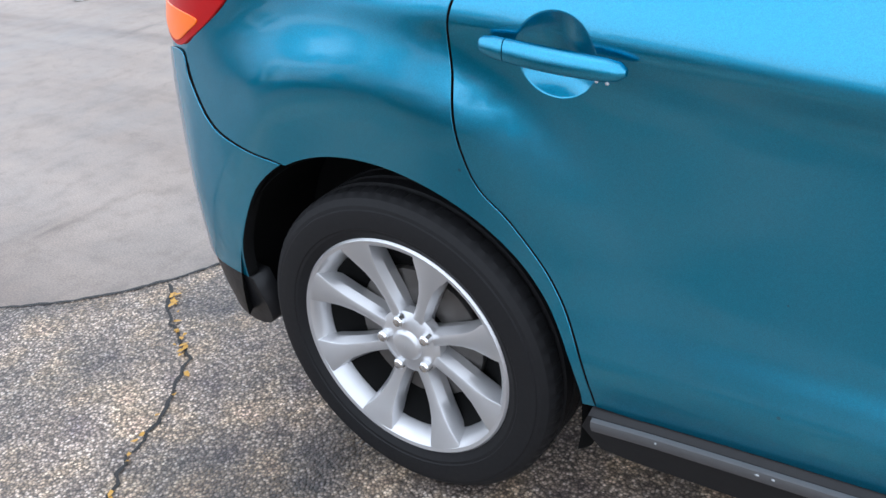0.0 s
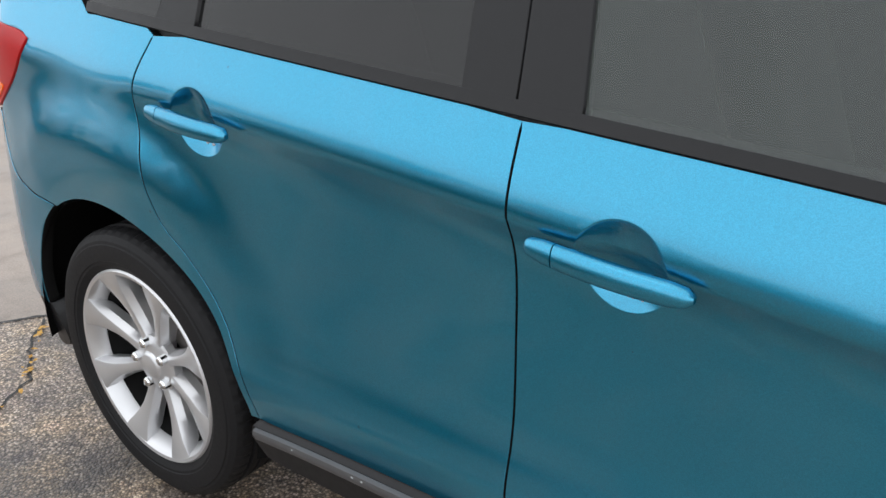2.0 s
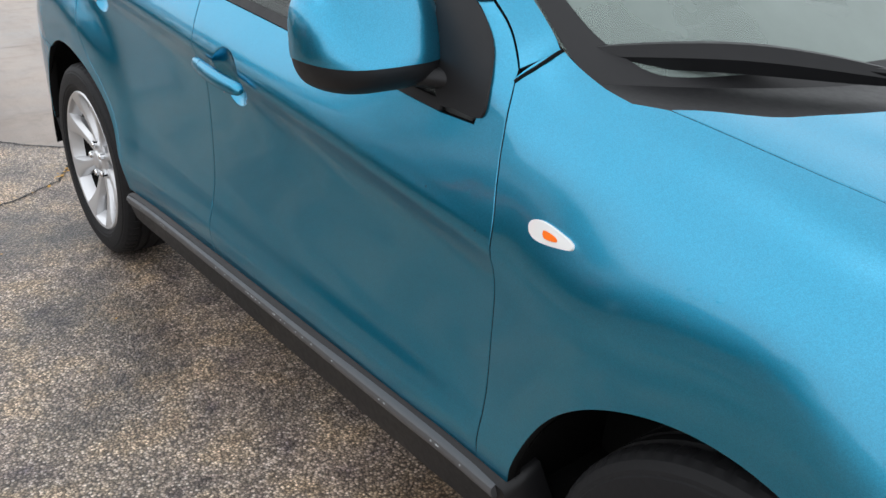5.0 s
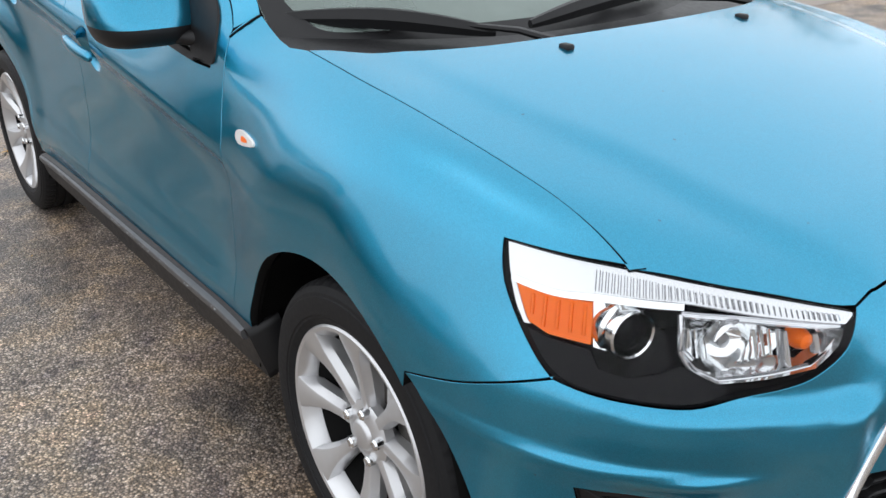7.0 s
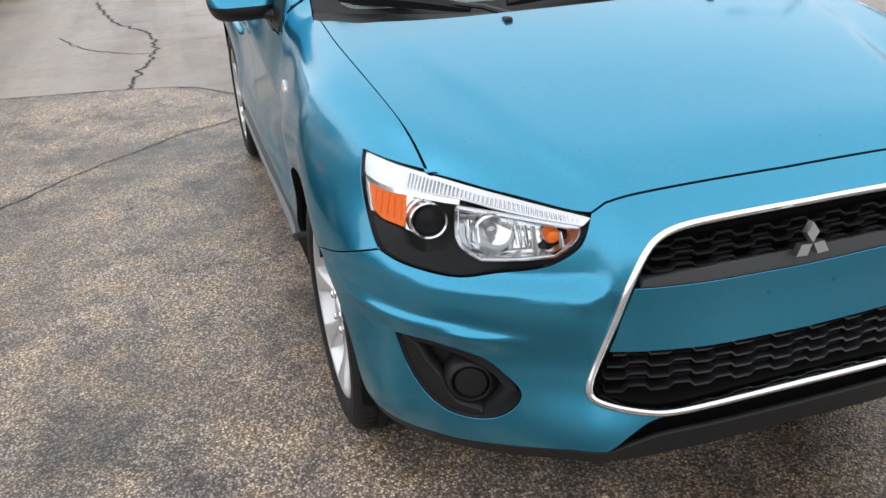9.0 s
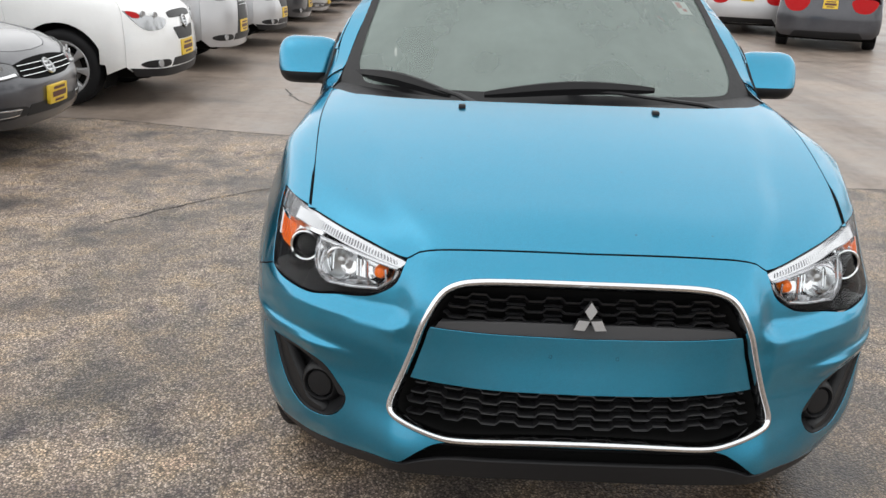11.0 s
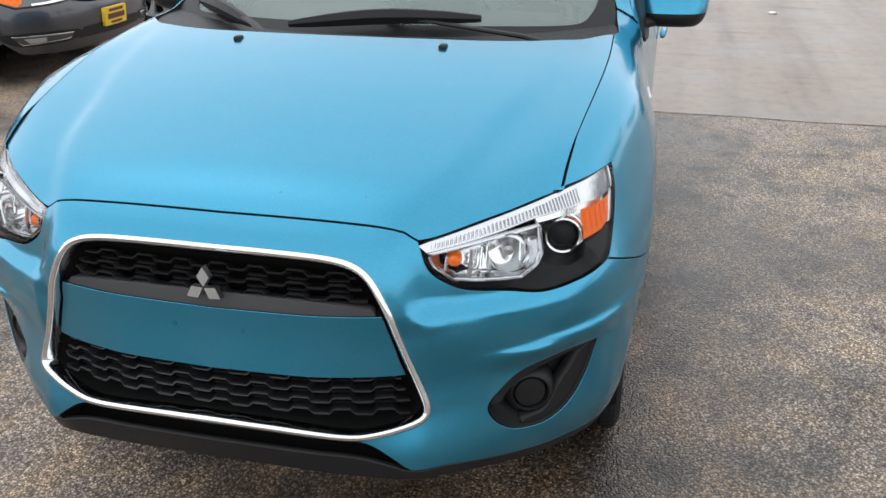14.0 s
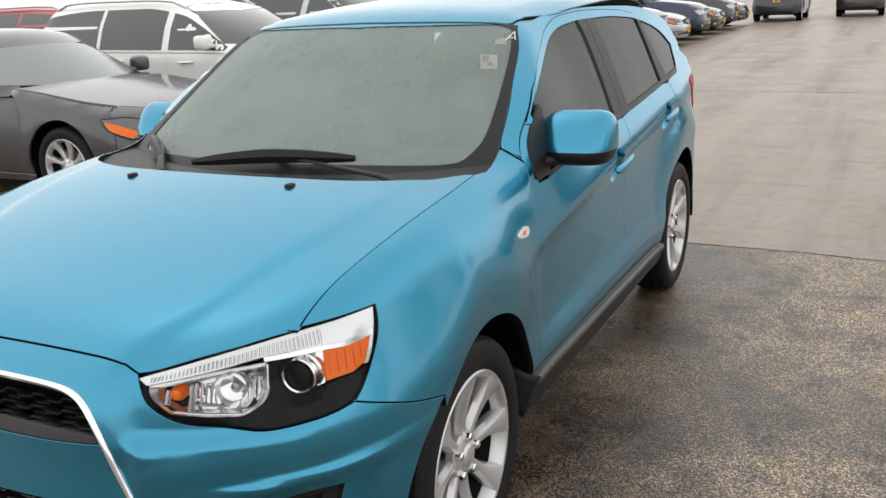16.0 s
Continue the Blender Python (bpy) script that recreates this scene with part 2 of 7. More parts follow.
def curve(points, n=8, closed=False):
    """A smooth line through points (Catmull-Rom). A point repeated is a sharp corner."""
    p = [np.array(q, float) for q in points]
    k, out = len(p), []
    for i in range(k if closed else k - 1):
        b, c = p[i], p[(i + 1) % k]
        if np.allclose(b, c):
            continue
        a = p[i - 1] if closed or i else b
        d = p[(i + 2) % k] if closed or i + 2 < k else c
        for j in range(n):
            t = j / n
            out.append(0.5 * (2 * b + (c - a) * t + (2 * a - 5 * b + 4 * c - d) * t * t + (3 * b - a - 3 * c + d) * t**3))
    if not closed:
        out.append(p[-1])
    return np.array(out)

def resample(poly, h, closed=True):
    poly = np.asarray(poly, float)
    q = np.vstack([poly, poly[:1]]) if closed else poly
    out = []
    for a, b in zip(q[:-1], q[1:]):
        n = max(1, int(np.ceil(np.linalg.norm(b - a) / h)))
        out += [a + (b - a) * j / n for j in range(n)]
    if not closed:
        out.append(q[-1])
    return np.array(out)

def area(poly):
    x, y = poly[:, 0], poly[:, 1]
    return 0.5 * np.sum(x * np.roll(y, -1) - y * np.roll(x, -1))

def inset(poly, d):
    """A closed line moved inwards by d."""
    poly = np.asarray(poly, float)
    if area(poly) < 0:
        poly = poly[::-1]
    t = np.roll(poly, -1, 0) - np.roll(poly, 1, 0)
    t /= np.maximum(np.linalg.norm(t, axis=1, keepdims=True), 1e-9)
    return poly + d * np.stack([-t[:, 1], t[:, 0]], 1)

def inside(poly, p):
    x, y = p[:, 0], p[:, 1]
    res = np.zeros(len(p), bool)
    a = np.asarray(poly)
    for (x0, y0), (x1, y1) in zip(a, np.roll(a, -1, 0)):
        if y0 != y1:
            res ^= ((y0 > y) != (y1 > y)) & (x < (x1 - x0) * (y - y0) / (y1 - y0) + x0)
    return res

def link_mesh(name, verts, faces, material, parent=None, label="", smooth=True, normals=None):
    me = bpy.data.meshes.new(name)
    me.from_pydata([tuple(map(float, v)) for v in verts], [], [tuple(int(i) for i in f) for f in faces])
    me.materials.append(material)
    if smooth:
        me.polygons.foreach_set("use_smooth", [True] * len(me.polygons))
    me.update()
    if normals is not None:
        me.normals_split_custom_set_from_vertices([tuple(map(float, n)) for n in normals])
    ob = new(name, me)
    if parent is not None:
        ob.parent = parent
    if label:
        ob["label"] = label
    return ob

def part(name, bm, material, parent=None, label="", smooth=True, sharp=40):
    me = bpy.data.meshes.new(name)
    bmesh.ops.recalc_face_normals(bm, faces=bm.faces)
    for f in bm.faces:
        f.smooth = smooth
    for e in bm.edges:
        e.smooth = len(e.link_faces) == 2 and e.calc_face_angle(0) < radians(sharp)
    bm.to_mesh(me)
    bm.free()
    me.materials.append(material)
    ob = new(name, me)
    if parent is not None:
        ob.parent = parent
    if label:
        ob["label"] = label
    return ob

def empty(name, label, category, at=(0, 0, 0), group="", kind=""):
    ob = new(name)
    ob.location = at
    ob.empty_display_size = 0.1
    return tagged(ob, label, category, group, kind)

def box(bm, lo, hi, bevel=0.0, seg=2):
    """A box with rounded edges between two corners."""
    lo, hi = np.minimum(lo, hi), np.maximum(lo, hi)
    r = bmesh.ops.create_cube(bm, size=1.0, matrix=Matrix.LocRotScale((lo + hi) / 2, None, hi - lo))
    if bevel:
        edges = list({e for v in r["verts"] for e in v.link_edges})
        bmesh.ops.bevel(bm, geom=edges, offset=bevel, segments=seg, profile=0.5, affect="EDGES")
    return bm

def tube(bm, line, radius, sides=8, flat=1.0, up=(0, 0, 1), cap=True):
    """A rod along a line; radius may be a list; flat squeezes it along up."""
    line = [Vector(p) for p in line]
    rings = []
    for i, p in enumerate(line):
        d = (line[min(i + 1, len(line) - 1)] - line[max(i - 1, 0)]).normalized()
        s = d.cross(Vector(up))
        s = s.normalized() if s.length > 1e-4 else Vector((1, 0, 0))
        u = s.cross(d).normalized()
        r = float(radius[i] if isinstance(radius, (list, tuple, np.ndarray)) else radius)
        rings.append([bm.verts.new(p + r * (math.cos(a) * s + flat * math.sin(a) * u)) for a in [2 * math.pi * k / sides for k in range(sides)]])
    for a, b in zip(rings[:-1], rings[1:]):
        for k in range(sides):
            bm.faces.new((a[k], a[(k + 1) % sides], b[(k + 1) % sides], b[k]))
    if cap:
        bm.faces.new(rings[0])
        bm.faces.new(rings[-1][::-1])
    return bm

def loop_sweep(bm, line, section, normal):
    """A closed section (u along the outward side, v along normal) swept along a closed line."""
    line = [Vector(p) for p in line]
    n, rings = len(line), []
    for i, p in enumerate(line):
        nn = Vector(normal[i] if isinstance(normal, (list, np.ndarray)) else normal).normalized()
        d = (line[(i + 1) % n] - line[i - 1]).normalized()
        s = d.cross(nn).normalized()
        rings.append([bm.verts.new(p + u * s + v * nn) for u, v in section])
    m = len(section)
    for a, b in zip(rings, rings[1:] + rings[:1]):
        for k in range(m):
            bm.faces.new((a[k], a[(k + 1) % m], b[(k + 1) % m], b[k]))
    return bm

def lathe(bm, profile, sides=48, m=None):
    """Turns (radius, along y) round the y axis."""
    m = m or Matrix()
    rings = []
    for r, y in profile:
        rings.append([bm.verts.new(m @ Vector((r * math.cos(a), y, r * math.sin(a)))) for a in [2 * math.pi * k / sides for k in range(sides)]])
    for a, b in zip(rings[:-1], rings[1:]):
        for k in range(sides):
            bm.faces.new((a[k], a[(k + 1) % sides], b[(k + 1) % sides], b[k]))
    return bm

from mathutils.geometry import delaunay_2d_cdt

class Skin:
    """A body surface given by a function that is positive inside it."""
    def __init__(self, field):
        self.field = field

    def normal(self, p, f=None):
        f, e = f or self.field, 2e-3
        g = np.stack([f(p + e * a) - f(p - e * a) for a in np.eye(3)], 1)
        return -g / np.maximum(np.linalg.norm(g, axis=1, keepdims=True), 1e-9)

    def cast(self, o, d, far=2.0, f=None):
        f = f or self.field
        lo, hi = np.zeros(len(o)), np.full(len(o), far)
        for _ in range(30):
            mid = (lo + hi) / 2
            into = f(o + mid[:, None] * d) > 0
            lo, hi = np.where(into, mid, lo), np.where(into, hi, mid)
        return o + lo[:, None] * d

    def side(self, s):
        return lambda q: (np.stack([q[:, 0], 0 * q[:, 0], q[:, 1]], 1), np.tile([0.0, s, 0.0], (len(q), 1)))

    def top(self):
        return lambda q: (np.stack([q[:, 0], q[:, 1], 0 * q[:, 0] + 0.55], 1), np.tile([0.0, 0.0, 1.0], (len(q), 1)))

    def ahead(self, x=0.9, d=1.0):
        return lambda q: (np.stack([0 * q[:, 0] + x, q[:, 0], q[:, 1]], 1), np.tile([d, 0.0, 0.0], (len(q), 1)))

    def nose(self, s=1, x=2.75, d=1.0):
        """u in metres of arc at 0.8 m round an upright axis inside the nose."""
        return lambda q: (np.stack([0 * q[:, 0] + x, 0 * q[:, 0], q[:, 1]], 1), np.stack([d * np.cos(q[:, 0] / 0.8), s * np.sin(q[:, 0] / 0.8), 0 * q[:, 0]], 1))

    def put(self, way, pts, offset=0.0, f=None):
        o, d = way(np.asarray(pts, float))
        p = self.cast(o, d, f=f)
        n = self.normal(p, f)
        return p + offset * n, n

    def panel(self, name, outline, way, material, parent, label="", holes=(), h=0.04, edge=0.02, gap=0.003, offset=0.0, depth=0.03, dense=(), f=None, lines=(), soft=2):
        """One sheet of the body inside an outline given in the way's own two coordinates, with its edges turned in."""
        loops = [resample(inset(outline, gap), edge)] + [resample(inset(k, -gap), edge) for k in holes]
        outer = loops[0]
        lo, hi = outer.min(0), outer.max(0)
        gx, gy = np.meshgrid(np.arange(lo[0] + h / 2, hi[0], h), np.arange(lo[1] + h / 2, hi[1], h))
        gx[1::2] += h / 2
        pts = np.stack([gx.ravel(), gy.ravel()], 1)
        for cx, cy, r, fine in dense:
            pts = pts[np.hypot(pts[:, 0] - cx, pts[:, 1] - cy) > r]
            ax, ay = np.meshgrid(np.arange(cx - r, cx + r, fine), np.arange(cy - r, cy + r, fine))
            extra = np.stack([ax.ravel(), ay.ravel()], 1)
            pts = np.vstack([pts, extra[np.hypot(extra[:, 0] - cx, extra[:, 1] - cy) <= r]])
        keep = inside(outer, pts)
        for k in loops[1:]:
            keep &= ~inside(k, pts)
        pts = pts[keep]
        near = np.full(len(pts), 9.0)
        for k in loops:
            near = np.minimum(near, np.sqrt(((pts[:, None] - k[None]) ** 2).sum(2)).min(1))
        fine = min([h] + [q[3] for q in dense])
        pts = pts[near > 0.4 * min(edge, fine)]
        ring, edges, start, drawn, marks = [], [], 0, [], []
        for k in lines:
            k = np.asarray(k, float)
            ok = inside(outer, k)
            for q in loops[1:]:
                ok &= ~inside(q, k)
            for q in loops:
                ok &= np.sqrt(((k[:, None] - q[None]) ** 2).sum(2)).min(1) > 0.006
            k = k[ok]
            if len(k):
                if drawn:
                    k = k[np.sqrt(((k[:, None] - np.vstack(drawn)[None]) ** 2).sum(2)).min(1) > 0.0035]
                drawn.append(k)
                marks.append(k)
                pts = pts[np.sqrt(((pts[:, None] - k[None]) ** 2).sum(2)).min(1) > (0.011 if not len(dense) else 0.009)] if len(k) else pts
        if drawn:
            pts = np.vstack([pts] + drawn)
        for k in loops:
            edges += [(start + i, start + (i + 1) % len(k)) for i in range(len(k))]
            ring.append(k)
            start += len(k)
        allp = np.vstack(ring + [pts])
        at = len(allp) - sum(len(k) for k in marks)
        for k in marks:
            gaps = np.linalg.norm(k[1:] - k[:-1], axis=1) if len(k) > 1 else []
            edges += [(at + i, at + i + 1) for i, g in enumerate(gaps) if g < 0.03]
            at += len(k)
        v2, _, tris, *_ = delaunay_2d_cdt([Vector(p) for p in allp], edges, [], 0, 1e-6)
        v2 = np.array([tuple(v) for v in v2])
        tris = np.array([list(t) for t in tris if len(t) == 3])
        mid = v2[tris].mean(1)
        ok = inside(outer, mid)
        for k in loops[1:]:
            ok &= ~inside(k, mid)
        tris = tris[ok]
        p, n = self.put(way, v2, offset, f)
        i, j = np.concatenate([tris[:, [0, 1]], tris[:, [1, 2]], tris[:, [2, 0]]]).T
        for _ in range(soft):
            m = n.copy()
            np.add.at(m, i, 0.5 * n[j])
            np.add.at(m, j, 0.5 * n[i])
            n = m / np.maximum(np.linalg.norm(m, axis=1, keepdims=True), 1e-9)
        fn = np.cross(p[tris[:, 1]] - p[tris[:, 0]], p[tris[:, 2]] - p[tris[:, 0]])
        if (fn * n[tris[:, 0]]).sum() < 0:
            tris = tris[:, ::-1]
        count = {}
        for t in tris:
            for a, b in ((t[0], t[1]), (t[1], t[2]), (t[2], t[0])):
                count[(a, b)] = 1
        rim = [(a, b) for a, b in count if (b, a) not in count]
        verts, norms, faces = [p], [n], [tuple(t) for t in tris]
        base = len(p)
        if depth and rim:
            out = np.zeros_like(p)
            for a, b in rim:
                o = np.cross(p[b] - p[a], n[a])
                o /= max(np.linalg.norm(o), 1e-9)
                out[a] += o
                out[b] += o
            at = sorted({a for e in rim for a in e})
            where = {a: k for k, a in enumerate(at)}
            m, at = len(at), np.array(at)
            o = out[at] / np.maximum(np.linalg.norm(out[at], axis=1, keepdims=True), 1e-9)
            r = min(0.0016, depth * 0.3)
            verts += [p[at] + o * r * 0.4 - n[at] * r, p[at] + o * r * 0.4 - n[at] * depth]
            norms += [(o * 0.8 + n[at] * 0.6), o]
            for a, b in rim:
                i, j = base + where[a], base + where[b]
                faces += [(a, i, j, b), (i, i + m, j + m, j)]
        ob = link_mesh(name, np.vstack(verts), faces, material, parent, label, True, np.vstack(norms))
        # turned-in edges of blue sheets go black, as the shade in the gaps
        if depth and rim and material is BLUE:
            ob.data.materials.append(DARK)
            for k in range(len(tris) + 1, len(faces), 2):
                ob.data.polygons[k].material_index = 1
        return ob

# ---- the blue car: its shape ----
# x runs from the rear axle (0) to the front axle (2.67), y from the middle line to its left side, z up from the ground.
NY = [0, 0.2, 0.33, 0.40, 0.45, 0.50, 0.58, 0.67, 0.74, 0.79, 0.83, 0.87, 0.90]
NZ = [0.20, 0.36, 0.50, 0.70, 0.80, 0.90, 1.00]
NOSE = [
    [3.50, 3.50, 3.49, 3.47, 3.44, 3.41, 3.35, 3.26, 3.172, 3.107, 3.04, 2.95, 2.855],
    [3.580, 3.578, 3.568, 3.556, 3.538, 3.50, 3.435, 3.351, 3.281, 3.223, 3.157, 3.036, 2.91],
    [3.588, 3.578, 3.552, 3.530, 3.508, 3.475, 3.425, 3.358, 3.291, 3.238, 3.173, 3.06, 2.92],
    [3.555, 3.548, 3.532, 3.510, 3.472, 3.447, 3.405, 3.348, 3.286, 3.23, 3.158, 3.043, 2.905],
    [3.523, 3.520, 3.510, 3.488, 3.452, 3.430, 3.388, 3.320, 3.237, 3.152, 3.06, 2.92, 2.80],
    [3.462, 3.463, 3.460, 3.445, 3.420, 3.395, 3.350, 3.275, 3.18, 3.072, 2.93, 2.75, 2.63],
    [3.36, 3.36, 3.35, 3.33, 3.31, 3.28, 3.24, 3.16, 3.06, 2.94, 2.783, 2.57, 2.44],
]

def nose_x(y, z):
    rows = np.stack([pc(NY, r, y) for r in NOSE])
    z = np.clip(z, NZ[0], NZ[-1])
    i = np.clip(np.searchsorted(NZ, z, side="right") - 1, 0, len(NZ) - 2)
    k = np.arange(len(z))
    g = np.array(NZ)
    t = (z - g[i]) / (g[i + 1] - g[i])
    a, b = rows[np.maximum(i - 1, 0), k], rows[np.minimum(i + 2, len(NZ) - 1), k]
    p, q = rows[i, k], rows[i + 1, k]
    ma = (q - a) / (g[i + 1] - g[np.maximum(i - 1, 0)]) * (g[i + 1] - g[i])
    mb = (b - p) / (g[np.minimum(i + 2, len(NZ) - 1)] - g[i]) * (g[i + 1] - g[i])
    x = (2 * t**3 - 3 * t**2 + 1) * p + (t**3 - 2 * t**2 + t) * ma + (3 * t**2 - 2 * t**3) * q + (t**3 - t**2) * mb
    # ledge under the lamps, the raised snout round the grille, and the line above the fog lamps
    fold = pc([0.40, 0.455, 0.535, 0.633, 0.741, 0.80], [0.735, 0.702, 0.70, 0.707, 0.711, 0.725], y)
    snout = pc([0.69, 0.727, 0.788, 0.838, 0.88], [0.46, 0.415, 0.385, 0.365, 0.37], z)
    x = x + 0.026 * (1 - step(-0.004, 0.04, z - fold)) * step(-0.17, -0.03, z - fold) * step(0.41, 0.46, y) * (1 - step(0.72, 0.83, y))
    x = x + 0.010 * (1 - step(0.0, 0.05, y - snout)) * step(0.66, 0.72, z) * (1 - step(0.86, 0.90, z))
    line = 0.600 + 0.08 * (y - 0.593)
    up = z - line
    return x + 0.020 * np.exp(-((up / np.where(up > 0, 0.012, 0.034)) ** 2)) * step(0.52, 0.70, y)

def crease_z(x):
    return 1.047 - 0.075 * x - 0.0115 * x * x

def belt_z(x):
    return 1.172 - 0.078 * x

ARCHES = [(-0.02, 0.34, 0.424), (2.632, 0.34, 0.405)]
BOWLS = [(1.236, 0.911, 0.069), (0.364, 0.991, 0.066)]

def side_y(x, z):
    zc = crease_z(x)
    plan = pc([-0.75, -0.45, -0.2, 0.2, 1.1, 2.1, 2.6, 2.9, 3.1, 3.3], [0.80, 0.835, 0.848, 0.864, 0.868, 0.864, 0.856, 0.868, 0.866, 0.850], x)
    s = (z - 0.40) / (zc - 0.40)
    low = pc([-0.6, -0.3, 0, 0.06, 0.12, 0.19, 0.28, 0.40, 0.55, 0.70, 0.80, 0.87, 0.92, 0.96, 0.985, 1.0], [-0.080, -0.045, -0.013, -0.006, -0.004, -0.011, -0.024, -0.0325, -0.0345, -0.0345, -0.0325, -0.0275, -0.0195, -0.0095, -0.0028, -0.0004], s) * (1 - 0.85 * np.exp(-(((x + 0.12) / 0.46) ** 2)))
    d = z - zc
    high = pc([0, 0.012, 0.03, 0.055, 0.09, 0.13, 0.17, 0.30, 0.45, 0.55, 0.64], [-0.0004, -0.001, -0.0045, -0.012, -0.0255, -0.0425, -0.060, -0.115, -0.185, -0.245, -0.32], d)
    # towards the foot of the windscreen pillar the cabin stays wide
    wide = pc([0, 0.012, 0.04, 0.09, 0.17, 0.26, 0.36, 0.45, 0.55, 0.64], [-0.0004, -0.001, -0.0065, -0.018, -0.036, -0.053, -0.083, -0.130, -0.200, -0.29], d)
    ahead = step(1.35, 1.98, x)
    high = high * (1 - ahead) + wide * ahead
    fade = step(1.90, 2.52, x)
    # on the fender the crease dies away into one rounded form
    fend = pc([0.2, 0.4, 0.6, 0.72, 0.80, 0.86, 0.92, 1.00, 1.08, 1.2], [-0.06, -0.022, -0.010, -0.005, -0.006, -0.0105, -0.019, -0.037, -0.063, -0.13], z)
    cut = np.where(s < 1, low, high)
    y = plan + cut * (1 - fade) + fend * fade
    for cx, cz, r in ARCHES:
        q = np.hypot(x - cx, z - cz)
        lip = pc([0.30, r, r + 0.11, r + 0.15, r + 0.20, r + 0.27, r + 0.37], [0.028, 0.034, 0.0385, 0.0355, 0.0245, 0.0105, 0.0], q) * step(2.02, 2.47, x) if cx > 1 else pc([0.30, r, r + 0.09, r + 0.13, r + 0.17, r + 0.23, r + 0.30, r + 0.38], [0.018, 0.022, 0.037, 0.042, 0.036, 0.0155, 0.003, 0.0], q) * (1 - step(0.08, 0.56, x))
        y = y + lip * step(0.25, 0.5, z)
    for cx, cz, r in BOWLS:
        q = np.hypot(x - cx, z - cz) / r
        y = y - 0.027 * np.maximum(1 - q * q, 0)
    return y

def deck_z(x, y):
    y = np.abs(y)
    top = pc([2.0, 2.35, 2.64, 2.9, 3.1, 3.3, 3.40, 3.47, 3.53, 3.62], [1.150, 1.140, 1.108, 1.064, 1.020, 0.966, 0.934, 0.904, 0.866, 0.77], x)
    ridge = pc([2.5, 2.87, 3.05, 3.22, 3.33, 3.44], [0.62, 0.57, 0.522, 0.49, 0.45, 0.40], x)
    fall = step(2.65, 3.42, x)
    return top - 0.036 * (y / 0.75) ** 2 - 0.016 * step(-0.02, 0.045 - 0.02 * fall, y - ridge) * (0.25 + 0.75 * fall)

def rear_x(y, z):
    plan = pc([0, 0.3, 0.5, 0.62, 0.70, 0.77, 0.82, 0.87], [-0.755, -0.745, -0.73, -0.70, -0.662, -0.598, -0.51, -0.30], y)
    return plan + pc([0.2, 0.4, 0.6, 0.8, 0.9, 1.0, 1.12, 1.3, 1.5, 1.65], [0.04, -0.02, -0.03, -0.02, 0.0, 0.035, 0.08, 0.23, 0.40, 0.60], z)

def shield_x(y, z):
    y = np.abs(y)
    return 2.479 - 1.676 * (z - 1.08) - 0.42 * y * y

def roof_z(x, y):
    return pc([-0.8, -0.55, -0.3, 0.0, 0.5, 1.0, 1.4, 1.7, 2.1], [1.36, 1.46, 1.53, 1.575, 1.60, 1.60, 1.575, 1.535, 1.43], x) - 0.13 * y * y

def low_body(p):
    x, y, z = p[:, 0], np.abs(p[:, 1]), p[:, 2]
    a = smin(side_y(x, z) - y, nose_x(y, z) - x, 0.05)
    a = smin(a, deck_z(x, y) - z, 0.09)
    return smin(a, x - rear_x(y, z), 0.06)

def high_body(p):
    x, y, z = p[:, 0], np.abs(p[:, 1]), p[:, 2]
    a = smin(side_y(x, z) - y, (shield_x(y, z) - x) * 0.5, 0.02 + 0.03 * (1 - step(1.08, 1.20, z)))
    a = smin(a, roof_z(x, y) - z, 0.05)
    return smin(a, x - rear_x(y, z), 0.06)

def side_body(p):
    x, y, z = p[:, 0], np.abs(p[:, 1]), p[:, 2]
    return smin(side_y(x, z) - y, x - rear_x(y, z), 0.06)

def corner_body(p):
    """Door top, pillar foot and fender as one form."""
    x, y, z = p[:, 0], np.abs(p[:, 1]), p[:, 2]
    top = -smin(z - deck_z(x, y), (x - shield_x(y, z)) * 0.5, 0.05)
    top = smin(top, roof_z(x, y) - z, 0.05)
    a = smin(side_y(x, z) - y, top, 0.085 - 0.06 * step(1.09, 1.24, z))
    a = smin(a, nose_x(y, z) - x, 0.05)
    return smin(a, x - rear_x(y, z), 0.06)

# ---- the blue car: its parts ----
WORN = mat("worn_plastic", (0.075, 0.075, 0.078), 0.38)
rough_noise(WORN, 0.25, 0.6, 35.0, 0.2, 0.001)

car = empty("suv_car", "wet blue compact SUV with silver alloy wheels, parked on the asphalt", "car")
skin, lower, upper, corner = Skin(side_body), Skin(low_body), Skin(high_body), Skin(corner_body)
deg = lambda a: radians(a) * 0.8

def wing_way(s):
    """Upright up to 0.75 m, then fanning up and over the fender; v in metres."""
    def way(q):
        x, v = q[:, 0], q[:, 1]
        a = np.maximum(v, 0) / 0.3
        o = np.stack([x, np.where(v > 0, 0.50, 0.0) * s, np.where(v > 0, 0.75, 0.75 + v)], 1)
        return o, np.stack([0 * x, s * np.cos(a), np.sin(a)], 1)
    return way

def wing(x, y, z):
    return (x, 0.3 * math.atan2(z - 0.75, y - 0.5) if z > 0.75 else z - 0.75)

def tail_way(s):
    def way(q):
        a = q[:, 0] / 0.6
        return np.stack([0 * a + 0.05, 0 * a, q[:, 1]], 1), np.stack([-np.cos(a), s * np.sin(a), 0 * a], 1)
    return way

def arc(cx, cz, r, a0, a1, n=24):
    return [(cx + r * math.cos(radians(a)), cz + r * math.sin(radians(a))) for a in np.linspace(a0, a1, n)]

def mirrored(half):
    half = np.asarray(half)
    return np.vstack([half, (half * [-1, 1])[::-1][1:-1]])

